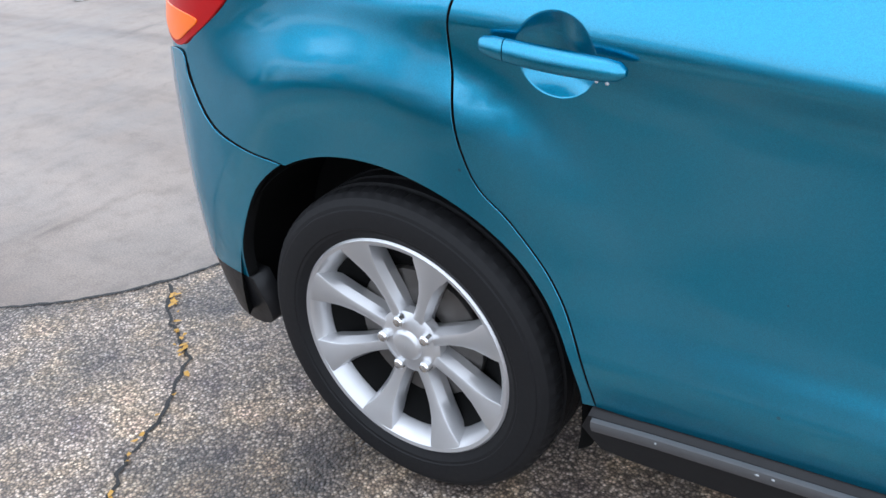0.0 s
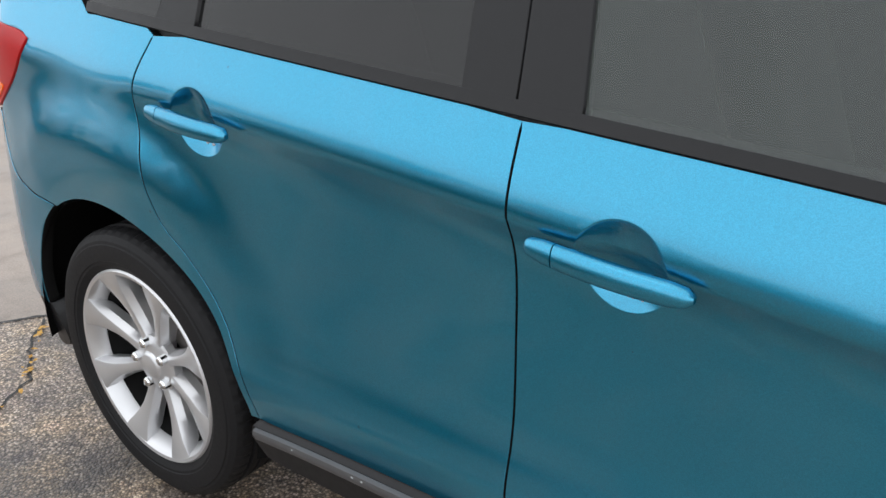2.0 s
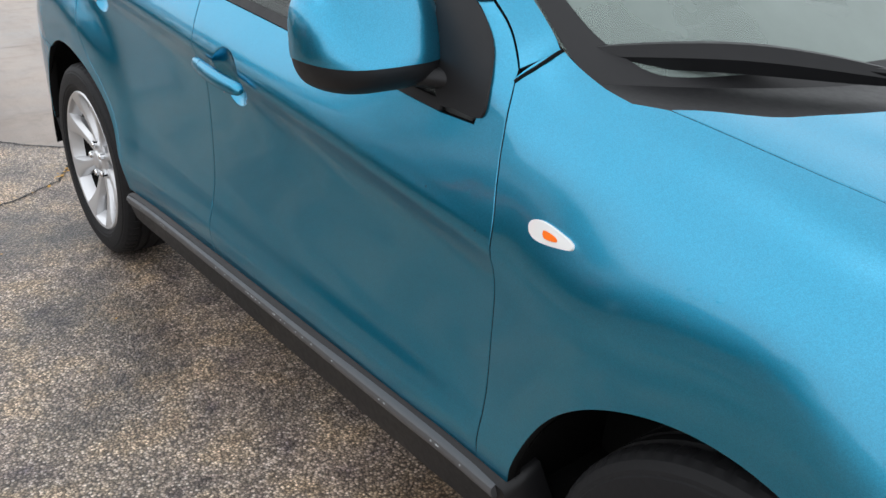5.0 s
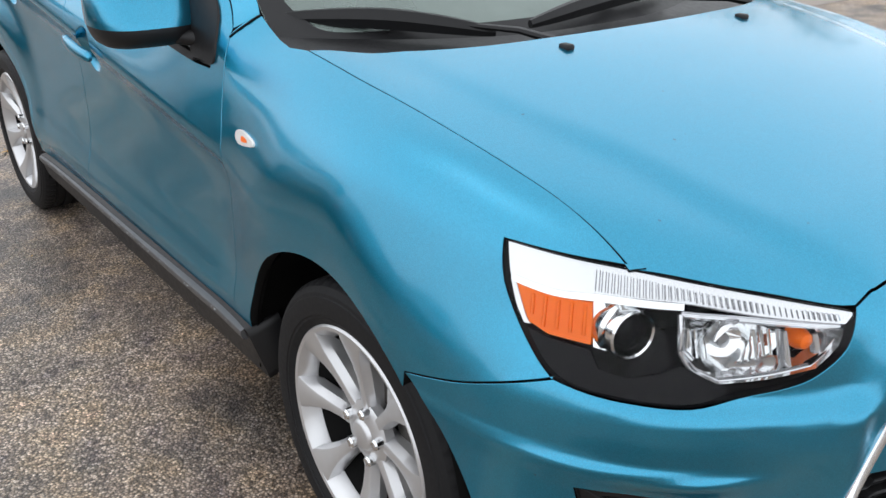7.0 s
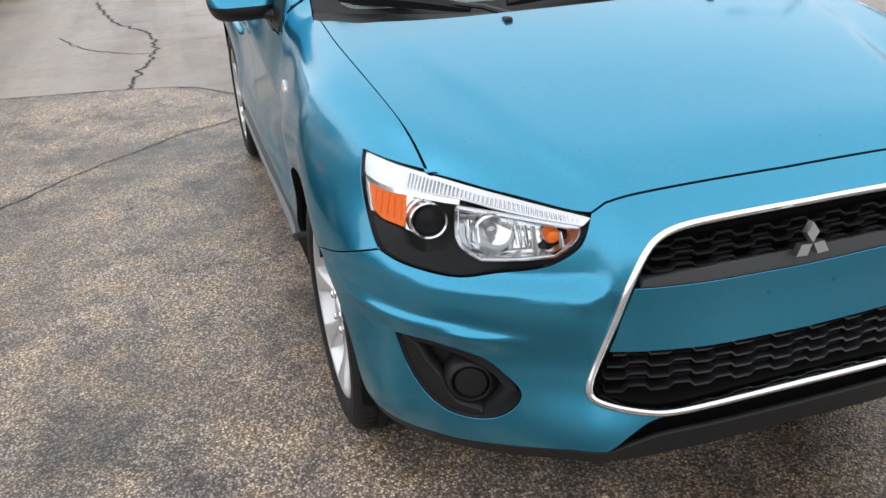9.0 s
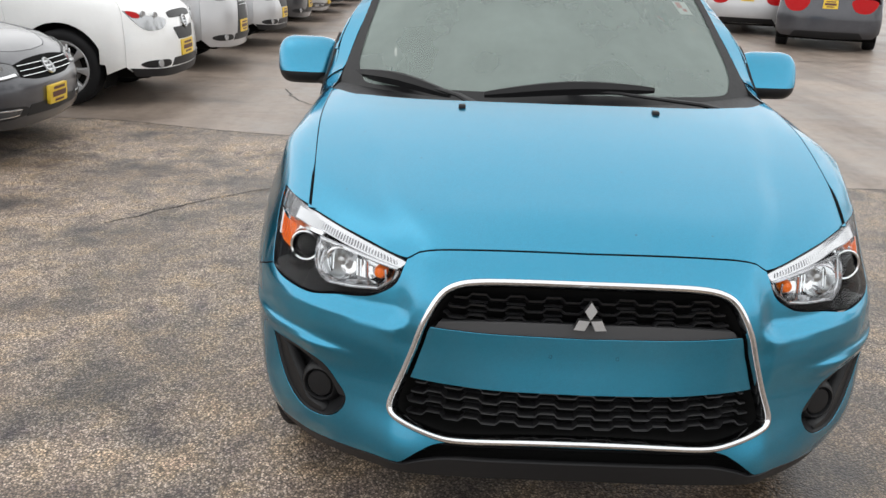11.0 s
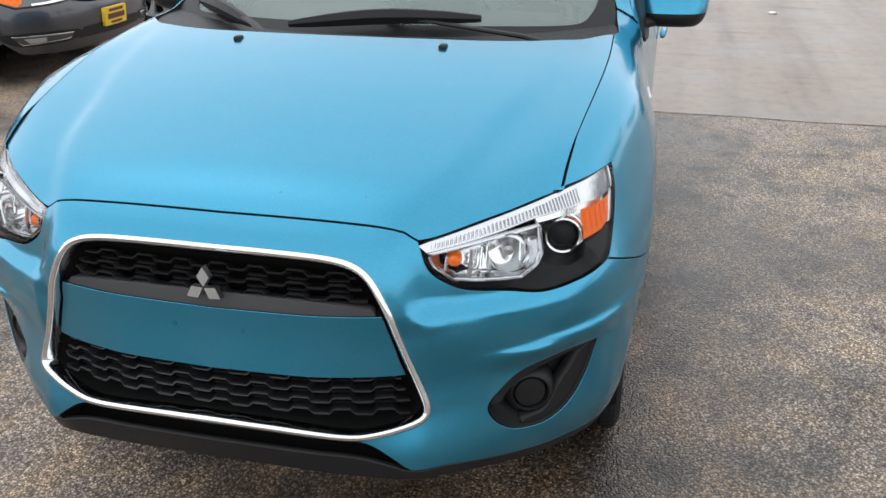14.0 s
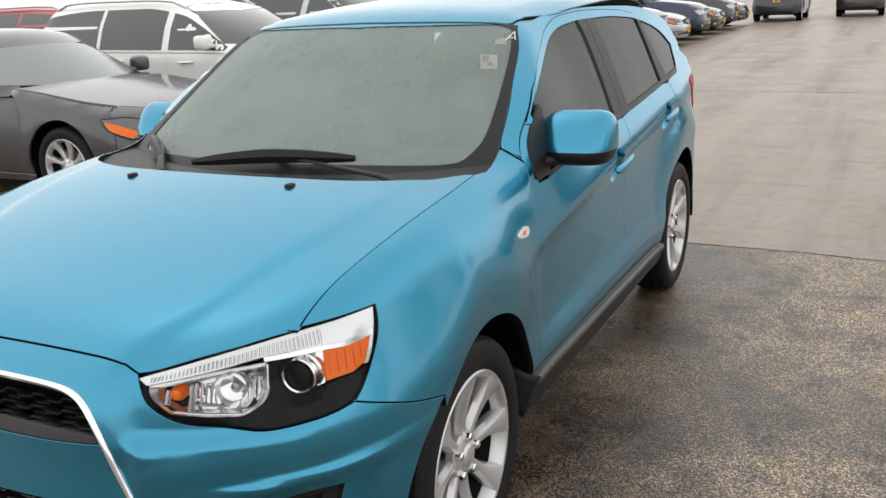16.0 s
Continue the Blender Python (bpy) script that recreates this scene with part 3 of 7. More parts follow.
sill_line = curve([(0.415, 0.366), (0.70, 0.380), (1.05, 0.392), (1.60, 0.405), (2.16, 0.415), (2.25, 0.416)], 6)
REAR_GAP = curve([(0.235, 1.139), (0.187, 1.04), (0.189, 0.94), (0.197, 0.857), (0.223, 0.765), (0.279, 0.703), (0.352, 0.603), (0.401, 0.494), (0.430, 0.372)], 8)
MID_GAP = curve([(1.064, 1.082), (1.062, 0.95), (1.055, 0.73), (1.051, 0.50), (1.056, 0.394)], 6)
PILLAR_GAP = curve([(1.90, 1.284), (1.97, 1.238), (2.038, 1.192), (2.085, 1.155), (2.128, 1.105)], 5)
FRONT_GAP = curve([(2.128, 1.105), (2.137, 1.066), (2.141, 1.02), (2.144, 0.98), (2.151, 0.93), (2.160, 0.88), (2.163, 0.82), (2.161, 0.68), (2.150, 0.417)], 5)

def sill_between(a, b, n=10):
    xs = np.linspace(a, b, n)
    return np.stack([xs, np.interp(xs, sill_line[:, 0], sill_line[:, 1])], 1)

def belt_between(a, b, n=10, up=0.0):
    xs = np.linspace(a, b, n)
    return np.stack([xs, belt_z(xs) - 0.004 + up], 1)

def glass_top(x):
    return pc([-0.12, 0.0, 0.2, 0.45, 0.8, 1.03, 1.28, 1.45, 1.58, 1.70, 1.90, 2.04], [1.30, 1.37, 1.425, 1.462, 1.478, 1.478, 1.464, 1.431, 1.388, 1.347, 1.270, 1.185], x)

def gap_top(x):
    return pc([0.2, 0.36, 0.56, 0.97, 1.25, 1.44, 1.55, 1.73, 1.89], [1.455, 1.479, 1.502, 1.514, 1.503, 1.465, 1.428, 1.363, 1.290], x)

def rail_top(x):
    return pc([-0.40, -0.2, 0.0, 0.4, 0.9, 1.3, 1.50, 1.56, 1.75, 1.93, 2.075, 2.125, 2.166], [1.33, 1.42, 1.475, 1.515, 1.525, 1.515, 1.497, 1.479, 1.404, 1.302, 1.201, 1.161, 1.130], x)

def pane(a0, a1, b0, b1):
    """A side window from a (bottom, top) to b."""
    low = belt_between(a0, b0, 10, 0.017)
    xs = np.linspace(b1, a1, 14)
    return np.vstack([low, np.stack([xs, glass_top(xs)], 1)])

# hood and nose
hood_side = curve([(2.38, 0.740), (2.55, 0.742), (2.70, 0.737), (2.83, 0.727), (2.98, 0.712), (3.13, 0.697), (3.224, 0.691)], 6)
hood_front = curve([(3.224, 0.691), (3.318, 0.60), (3.395, 0.50), (3.437, 0.430)], 6)
hood_lip = curve([(3.437, 0.430), (3.440, 0.40), (3.444, 0.375), (3.446, 0.25), (3.448, 0.0)], 6)
hood_back = curve([(2.635, 0.0), (2.625, 0.2), (2.585, 0.45), (2.50, 0.64), (2.38, 0.740)], 6)
half = np.vstack([hood_back, hood_side[1:], hood_front[1:], hood_lip[1:]])
rx_ = np.arange(2.60, 3.44, 0.015)
hood = lower.panel("hood", np.vstack([half, (half * [1, -1])[::-1][1:-1]]), lower.top(), BLUE, car, "blue hood with two raised ridges and rain beads", h=0.022, gap=0.0015, lines=[np.stack([rx_, q * (pc([2.5, 2.87, 3.05, 3.22, 3.33, 3.44], [0.62, 0.57, 0.522, 0.49, 0.45, 0.40], rx_) + d)], 1) for q in (-1, 1) for d in (-0.035, -0.02, -0.005, 0.008, 0.02, 0.032, 0.048)])


def on_wing(way, points, s):
    """Points of another panel's outline, in the fender's own coordinates."""
    p, _ = lower.put(way, np.asarray(points))
    return np.array([wing(x, abs(y), z) for x, y, z in p])

def on_nose(way, points):
    p, _ = lower.put(way, np.asarray(points))
    return np.stack([0.8 * np.arctan2(p[:, 1], p[:, 0] - 2.75), p[:, 2]], 1)

def du(points):
    return [(deg(a), z) for a, z in points]

GRILLE = mirrored(curve(du([(0, 0.829), (10, 0.829), (19, 0.826), (22.6, 0.815), (24.2, 0.79), (26.5, 0.71), (29.5, 0.58), (31.2, 0.51), (30.6, 0.487), (27.5, 0.470), (23, 0.455), (20, 0.453), (10, 0.464), (0, 0.468)]), 4))
FOG = curve(du([(58.3, 0.569), (58.3, 0.569), (52, 0.567), (46, 0.548), (42.6, 0.511), (40.5, 0.474), (41.9, 0.431), (45.3, 0.400), (50.2, 0.394), (54, 0.428), (56.7, 0.49)]), 5, True)
HEADLAMP = curve(du([(69.3, 0.926), (69.3, 0.926), (62, 0.921), (54, 0.913), (43, 0.8885), (31.6, 0.853), (31.6, 0.853), (33, 0.802), (36, 0.767), (39, 0.752), (44, 0.742), (48.5, 0.731), (54, 0.733), (58, 0.738), (61.5, 0.747), (65, 0.795), (68.3, 0.866)]), 4, True)
top_edge = on_nose(lower.top(), hood_lip)[::-1]
lamp_edge = curve([tuple(top_edge[-1])] + du([(33, 0.802), (36, 0.767), (39, 0.752), (44, 0.742), (48.5, 0.731), (54, 0.733), (58, 0.738), (61.5, 0.747)]), 4)[1:]
arch_edge = curve(du([(61.5, 0.747), (67, 0.717), (72, 0.690), (79.0, 0.66), (79.0, 0.66), (74.5, 0.60), (71.0, 0.52), (69, 0.44), (68.5, 0.325)]), 4)[1:]
low_edge = curve(du([(68.5, 0.325), (60, 0.304), (52, 0.305), (46, 0.320), (40, 0.339), (34, 0.356), (29.8, 0.364), (28.3, 0.369), (25.5, 0.405), (22.6, 0.432), (18, 0.440), (8, 0.446), (0, 0.448)]), 4)[1:]

seam_edge = curve(du([(61.5, 0.747), (67, 0.717), (72, 0.690), (79.0, 0.66)]), 4)
lamp_out = np.array([p for p in HEADLAMP if p[0] > deg(61.0) or (p[0] > deg(53.5) and p[1] > 0.85)])
lamp_out = lamp_out[np.argsort(np.arctan2(lamp_out[:, 1] - 0.83, lamp_out[:, 0] - deg(58)))]

cx_ = np.arange(-0.45, 2.32, 0.02)
CREASE = [np.stack([cx_, crease_z(cx_) + d], 1) for d in (-0.10, -0.08, -0.062, -0.047, -0.034, -0.023, -0.014, -0.006, 0.0, 0.007, 0.016, 0.028, 0.044, 0.064, 0.088)]
BULGE = [np.stack([cx_, 0.40 + k * (crease_z(cx_) - 0.40)], 1) for k in np.arange(0.02, 0.35, 0.022)]

def rims(k):
    x, z, r = BOWLS[k]
    return [np.array(arc(x, z, r * q, 0, 357, 110)) for q in (0.97, 1.03)]

for s in (-1, 1):
    way, uway = skin.side(s), upper.side(s)
    rear = np.vstack([REAR_GAP, sill_between(0.43, 1.055)[1:], MID_GAP[::-1][1:], belt_between(1.064, 0.235)[1:-1]])
    rear_door = skin.panel("rear_door", rear, way, BLUE, car, "blue rear door with a dished recess behind its handle", h=0.03, gap=0.003, dense=[(BOWLS[1][0], BOWLS[1][1], 0.09, 0.005)], lines=rims(1) + CREASE + BULGE, soft=0)
    front = np.vstack([MID_GAP, sill_between(1.055, 2.15)[1:], FRONT_GAP[::-1][1:], PILLAR_GAP[::-1][1:12], [(2.002, 1.186), (2.050, 1.125), (2.078, 1.050), (2.072, 1.012)], belt_between(2.06, 1.064, 16)[1:-1]])
    front_door = corner.panel("front_door", front, way, BLUE, car, "blue front door with a dished recess behind its handle", h=0.03, gap=0.003, dense=[(BOWLS[0][0], BOWLS[0][1], 0.09, 0.005)], lines=rims(0) + CREASE + BULGE, soft=0)
    quarter = np.vstack([REAR_GAP, arc(-0.02, 0.34, 0.424, 4, 118, 40), curve([(-0.225, 0.716), (-0.36, 0.741), (-0.427, 0.768), (-0.49, 0.84), (-0.505, 0.90)], 4)[1:],
                         curve([(-0.505, 0.90), (-0.46, 0.936), (-0.341, 1.006), (-0.245, 1.085), (-0.24, 1.10), (-0.28, 1.118), (-0.36, 1.128), (-0.40, 1.20)], 5)[1:],
                         curve([(-0.40, 1.20), (-0.25, 1.27), (-0.14, 1.29), (-0.07, 1.22), (0.0, 1.166)], 5)[1:], belt_between(0.03, 0.235)[:-1]])
    skin.panel("quarter_panel", quarter, way, BLUE, car, "blue rear quarter panel over the wheel arch", h=0.02, lines=CREASE, soft=5)
    clad = np.vstack([sill_between(0.42, 2.24, 24)[::-1], [(0.405, 0.33), (0.44, 0.284)], np.stack([np.linspace(0.5, 2.2, 16), np.full(16, 0.278)], 1), [(2.262, 0.278), (2.256, 0.34)]])
    skin.panel("sill_cladding", clad, way, BLACK, car, "black plastic sill cladding, scuffed and wet", h=0.02, offset=0.016, depth=0.09)
    sx = np.linspace(0.43, 2.22, 60)
    sz = np.interp(sx, sill_line[:, 0], sill_line[:, 1])
    sy = side_y(sx, sz)
    bm = bmesh.new()
    rows = [[bm.verts.new((x, s * (y + dy), z + dz)) for dy, dz in ((-0.02, -0.002), (0.016, -0.006), (0.023, -0.010), (0.025, -0.018), (0.018, -0.034), (-0.02, -0.04))] for x, y, z in zip(sx, sy, sz)]
    for a, b in zip(rows[:-1], rows[1:]):
        for i in range(5):
            bm.faces.new((a[i], a[i + 1], b[i + 1], b[i]))
    bm.faces.new(rows[0])
    bm.faces.new(rows[-1])
    part("sill_step", bm, WORN, car, "worn grey edge of the sill cladding")
    rnd = random.Random(31 + s)
    bm = bmesh.new()
    for k in range(26):
        x = rnd.choice([rnd.uniform(0.9, 1.7), rnd.uniform(0.5, 2.15)])
        y, z = np.interp(x, sx, sy), np.interp(x, sx, sz)
        bmesh.ops.create_icosphere(bm, subdivisions=1, radius=1.0, matrix=Matrix.LocRotScale((x, s * (y + 0.024), z - 0.016), None, (rnd.uniform(0.002, 0.005), 0.002, 0.0025)))
    tagged(part("rain_water", bm, WATER, car), "rain drops hanging along the sill edge", kind="stuff")
    rear_up = np.array([wing(x, float(side_y(np.array([x]), np.array([z]))[0]), z) for x, z in FRONT_GAP])
    seam = on_wing(lower.nose(1), seam_edge, s)[::-1]
    lamp_w = on_wing(lower.nose(1), lamp_out, s)
    hood_w = on_wing(lower.top(), hood_side, s)[::-1]
    inner = [wing(2.325, 0.755, 1.096), wing(2.270, 0.747, 1.101), wing(2.204, 0.732, 1.110), wing(2.166, 0.732, 1.132)]
    arch_w = [(x, z - 0.75) for x, z in arc(2.632, 0.34, 0.405, 169, 42, 44) if x < seam[0][0] - 0.004]
    fender = np.vstack([rear_up, [(2.215, 0.416 - 0.75)], arch_w, seam, lamp_w, hood_w, inner])
    fender_ob = corner.panel("front_fender", resample(fender, 0.03), wing_way(s), BLUE, car, "blue front fender with a rounded arch lip", h=0.02, gap=0.002, soft=4)
    seam_ = resample(curve([wing(2.131, 0.814, 1.104), wing(2.155, 0.775, 1.121), wing(2.166, 0.735, 1.133)], 6), 0.01, False)
    p, n = corner.put(wing_way(s), seam_, 0.0)
    bm = bmesh.new()
    tube(bm, [tuple(v) for v in p], 0.0032, 6)
    part("seam_seal", bm, DARK, car, "dark joint between the fender and the pillar")
    # pillar, roof rail and the black frames round the windows
    xs, xt = np.linspace(2.04, -0.12, 40), np.linspace(-0.22, 1.50, 36)
    screen_edge = curve([(0.598, 1.470), (0.6165, 1.448), (0.636, 1.40), (0.656, 1.35), (0.677, 1.30), (0.696, 1.25), (0.711, 1.20), (0.722, 1.16), (0.733, 1.132)], 4)
    edge3, _ = upper.put(upper.ahead(), screen_edge)
    xf = np.linspace(0.36, 1.88, 44)
    frame_up = np.vstack([np.stack([xf, gap_top(xf)], 1), PILLAR_GAP[:11]])
    xg = np.linspace(1.99, 0.36, 40)
    upper.panel("door_frame", np.vstack([[(2.0, 1.188)], np.stack([xg, glass_top(xg)], 1), frame_up]), uway, BLUE, car, "blue frame round the door windows", h=0.03, gap=0.002)
    xs = np.linspace(0.36, -0.12, 14)
    rail = np.vstack([PILLAR_GAP[::-1], np.stack([xf, gap_top(xf)], 1)[::-1], np.stack([xs, glass_top(xs)], 1), [(-0.07, 1.22), (-0.14, 1.29), (-0.25, 1.27)], [(-0.30, 1.30)], np.stack([xt, rail_top(xt)], 1), edge3[:, [0, 2]]])
    corner.panel("pillar_and_rail", rail, uway, BLUE, car, "blue windscreen pillar and roof rail", h=0.03, gap=0.001)
    for a in ((0.955, 0.925, 1.0485, 1.0155), (1.051, 1.018, 1.152, 1.098)):
        upper.panel("pillar_cover", pane(*a), uway, BLACK, car, "dull black pillar cover between the windows", h=0.04, gap=0.001, offset=0.002)
    upper.panel("pillar_cover", pane(0.233, 0.30, 0.350, 0.343), uway, BLACK, car, "dull black pillar cover between the windows", h=0.04, gap=0.001, offset=0.002)
    tri = curve([(1.982, 1.030), (2.025, 1.024), (2.080, 1.022), (2.094, 1.040), (2.086, 1.09), (2.064, 1.137), (2.019, 1.182), (1.955, 1.224), (1.925, 1.235), (1.950, 1.12)], 4, True)
    corner.panel("mirror_sail", tri, uway, BLACK, car, "black corner cover under the mirror", h=0.03, gap=0.0, offset=0.006)
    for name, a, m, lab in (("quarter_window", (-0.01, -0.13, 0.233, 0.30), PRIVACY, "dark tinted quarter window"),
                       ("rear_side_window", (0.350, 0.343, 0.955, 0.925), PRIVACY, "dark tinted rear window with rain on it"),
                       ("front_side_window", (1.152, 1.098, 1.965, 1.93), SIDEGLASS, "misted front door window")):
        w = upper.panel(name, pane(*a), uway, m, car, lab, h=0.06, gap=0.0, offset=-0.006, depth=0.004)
        w.visible_shadow = False
    belt = np.vstack([belt_between(0.0, 1.99, 30, 0.0), belt_between(1.99, 0.0, 30, 0.018)])
    upper.panel("belt_moulding", belt, uway, BLACK, car, "black rubber moulding under the windows", h=0.03, gap=0.0, offset=0.005, depth=0.012)
    # rear corner pillar, and the corner where roof, rail and windscreen meet
    T = lambda a: 0.6 * radians(a)
    upper.panel("rear_pillar", np.array([(T(40), 1.07), (T(60), 1.10), (T(66), 1.20), (T(66), 1.30), (T(55), 1.45), (T(42), 1.45)]), tail_way(s), BLUE, car, "blue rear corner pillar", h=0.05, gap=0, offset=-0.012, depth=0.004)
    upper.panel("roof_corner", np.array([(1.40, 0.56), (1.60, 0.55), (1.70, 0.545), (1.672, 0.60), (1.58, 0.625), (1.40, 0.64)]) * [1, s], upper.top(), BLUE, car, "", h=0.03, gap=0, offset=-0.006, depth=0.004)
    # tail lamp, rear bumper corner
    lamp = curve([(T(70.8), 1.108), (T(71.2), 1.088), (T(65), 1.004), (T(58), 0.93), (T(54), 0.905), (T(50), 0.93), (T(47), 1.0), (T(49), 1.09), (T(55), 1.128), (T(66), 1.122)], 5, True)
    skin.panel("lamp_surround", inset(lamp, -0.035), tail_way(s), BLUE, car, "", h=0.03, gap=0, offset=-0.005, depth=0.004)
    skin.panel("tail_lamp", lamp, tail_way(s), REDLENS, car, "red tail lamp with an amber lower corner", h=0.03, offset=0.004)
    am = curve([(T(60), 0.978), (T(57.5), 0.94), (T(54), 0.915), (T(50.5), 0.94), (T(48.5), 0.985)], 4, True)
    skin.panel("tail_indicator", am, tail_way(s), AMBER, car, "amber indicator", h=0.02, offset=0.007, depth=0.006)

flip = lambda p: np.asarray(p) * [-1, 1]
bumper = lower.panel("front_bumper", mirrored(np.vstack([top_edge, lamp_edge, arch_edge, low_edge])), lower.nose(), BLUE, car, "blue front bumper round the grille", holes=[inset(GRILLE, -0.0055), FOG, flip(FOG)], h=0.0125, edge=0.012, soft=0)
lip_half = np.vstack([curve(du([(0, 0.400), (12, 0.399), (21, 0.395), (25.5, 0.378), (28.6, 0.358), (34, 0.349), (40, 0.331), (46, 0.312), (52, 0.297), (60, 0.296), (68.5, 0.318)]), 4), curve(du([(68.5, 0.285), (60, 0.266), (52, 0.268), (46, 0.283), (40, 0.302), (30, 0.328), (20, 0.342), (0, 0.346)]), 4)])
lower.panel("bumper_lip", mirrored(lip_half), lower.nose(), BLACK, car, "black plastic lower lip of the bumper", h=0.03, gap=0.001, offset=-0.004, depth=0.014)

# grille: chrome surround, two meshes, painted bar, emblem
ring, ring_n = lower.put(lower.nose(), resample(GRILLE, 0.012))
for k in range(5):
    ring = 0.5 * ring + 0.25 * (np.roll(ring, 1, 0) + np.roll(ring, -1, 0))
for k in range(60):
    ring[:, 0] = 0.5 * ring[:, 0] + 0.25 * (np.roll(ring[:, 0], 1) + np.roll(ring[:, 0], -1))
    ring_n = 0.5 * ring_n + 0.25 * (np.roll(ring_n, 1, 0) + np.roll(ring_n, -1, 0))
ring_n = ring_n / np.linalg.norm(ring_n, axis=1)[:, None]
bm = bmesh.new()
loop_sweep(bm, ring + 0.001 * ring_n, [(0.001, -0.03), (0.002, 0.0), (0.0, 0.005), (-0.004, 0.0085), (-0.008, 0.0085), (-0.0125, 0.005), (-0.0155, 0.0), (-0.016, -0.03)], [tuple(n) for n in ring_n])
part("grille_surround", bm, CHROME, car, "chrome grille surround, wet along its lower edge")
def recess(name, outline, steps, label):
    """A dark closed box behind an opening: the outline drawn in step by step, then shut."""
    loops = [lower.put(lower.nose(), resample(inset(resample(outline, 0.02), d), 9.0), off)[0] for d, off in steps]
    n = len(loops[0])
    middle = loops[-1].mean(0)
    verts = np.vstack(loops + [middle[None]])
    faces = [(r * n + i, r * n + (i + 1) % n, (r + 1) * n + (i + 1) % n, (r + 1) * n + i) for r in range(len(loops) - 1) for i in range(n)]
    faces += [((len(loops) - 1) * n + i, (len(loops) - 1) * n + (i + 1) % n, len(verts) - 1) for i in range(n)]
    link_mesh(name, verts, faces, DARK, car, label)

recess("grille_back", GRILLE, [(-0.004, -0.012), (0.004, -0.045), (0.010, -0.075)], "dark radiator opening")

def span(z):
    """Half the grille's width at a height, in arc metres."""
    g = GRILLE[GRILLE[:, 0] >= 0]
    o = np.argsort(g[:, 1])
    return float(np.interp(z, g[o, 1], g[o, 0])) - 0.020

bar_half = np.vstack([curve([(0, 0.714), (0.2, 0.7145), (span(0.715) + 0.010, 0.717)], 5), [(span(0.65) + 0.010, 0.65), (span(0.59) + 0.010, 0.590)], curve([(span(0.578) + 0.010, 0.578), (0.2, 0.578), (0, 0.579)], 5)])
lower.panel("grille_bar", mirrored(bar_half), lower.nose(), BLUE, car, "blue crossbar across the grille", h=0.03, gap=0, offset=-0.016, depth=0.045)
plinth = np.vstack([curve([(0, 0.748), (0.2, 0.745), (span(0.738), 0.732)], 5), curve([(span(0.718), 0.7185), (0.2, 0.716), (0, 0.7155)], 5)])
lower.panel("grille_plinth", mirrored(plinth), lower.nose(), GREYPLASTIC, car, "dark grey strip under the upper mesh", h=0.03, gap=0, offset=-0.022, depth=0.04)

def mesh_bars(z0, z1, rows, pitch):
    """Stepped horizontal bars, all in step with each other, with short straight slats set back between them."""
    step_z = (z1 - z0) / rows
    for r in range(rows + 1):
        z = z0 + r * step_z
        w = span(min(max(z, 0.49), 0.80))
        us = np.arange(-w, w, pitch / 16)
        ph = (us / pitch + 0.27) % 1
        dz = 0.010 * (step(0.05, 0.16, ph) - step(0.54, 0.65, ph)) - 0.005
        p, n = lower.put(lower.nose(), np.stack([us, z + dz], 1), -0.034)
        bm = bmesh.new()
        rings = []
        for q, m in zip(p, n):
            q, m = Vector(q), Vector(m)
            rings.append([bm.verts.new(q + m * a + Vector((0, 0, b))) for a, b in ((0.0, 0.0028), (0.003, 0.001), (0.0015, -0.0028), (-0.028, -0.0022), (-0.028, 0.0032))])
        for a, b in zip(rings[:-1], rings[1:]):
            for k in range(5):
                bm.faces.new((a[k], a[(k + 1) % 5], b[(k + 1) % 5], b[k]))
        bm.faces.new(rings[0])
        bm.faces.new(rings[-1][::-1])
        part("grille_slat", bm, MESHBLACK, car, sharp=30)
        if r == rows:
            continue
        for k in range(int(-w / pitch) - 1, int(w / pitch) + 2):
            u0, u1 = (k - 0.27 + 0.10) * pitch, (k - 0.27 + 0.60) * pitch
            if u0 < -w or u1 > w:
                continue
            p, n = lower.put(lower.nose(), np.array([[u0, z + step_z * 0.55], [(u0 + u1) / 2, z + step_z * 0.55], [u1, z + step_z * 0.55]]), -0.050)
            bm = bmesh.new()
            tube(bm, [tuple(v) for v in p], 0.0065, 6, 0.35)
            part("grille_slat", bm, MESHBLACK, car)

mesh_bars(0.752, 0.806, 2, 0.088)
mesh_bars(0.490, 0.568, 3, 0.088)
p, n = lower.put(lower.nose(), np.array([[0.0, 0.762]]), 0)
emb = Matrix.Translation(tuple(p[0] + n[0] * 0.004)) @ Matrix.Rotation(radians(-7), 4, "Y")
for k, a in enumerate((90, 210, 330)):
    bm = bmesh.new()
    L, W = 0.045, 0.0152
    d = Vector((0, math.cos(radians(a)), math.sin(radians(a))))
    e = Vector((0, -d.z, d.y))
    base = [Vector((0, 0, 0)), d * L / 2 + e * W, d * L, d * L / 2 - e * W]
    lo = [bm.verts.new(emb @ (v + Vector((-0.012, 0, 0)))) for v in base]
    hi = [bm.verts.new(emb @ (v * 0.94 + d * 0.0014 + Vector((0.004, 0, 0)))) for v in base]
    bm.faces.new(hi)
    bm.faces.new(lo[::-1])
    for i in range(4):
        bm.faces.new((lo[i], lo[(i + 1) % 4], hi[(i + 1) % 4], hi[i]))
    part("emblem_diamond", bm, SATIN, car, "silver diamond of the emblem", smooth=False)

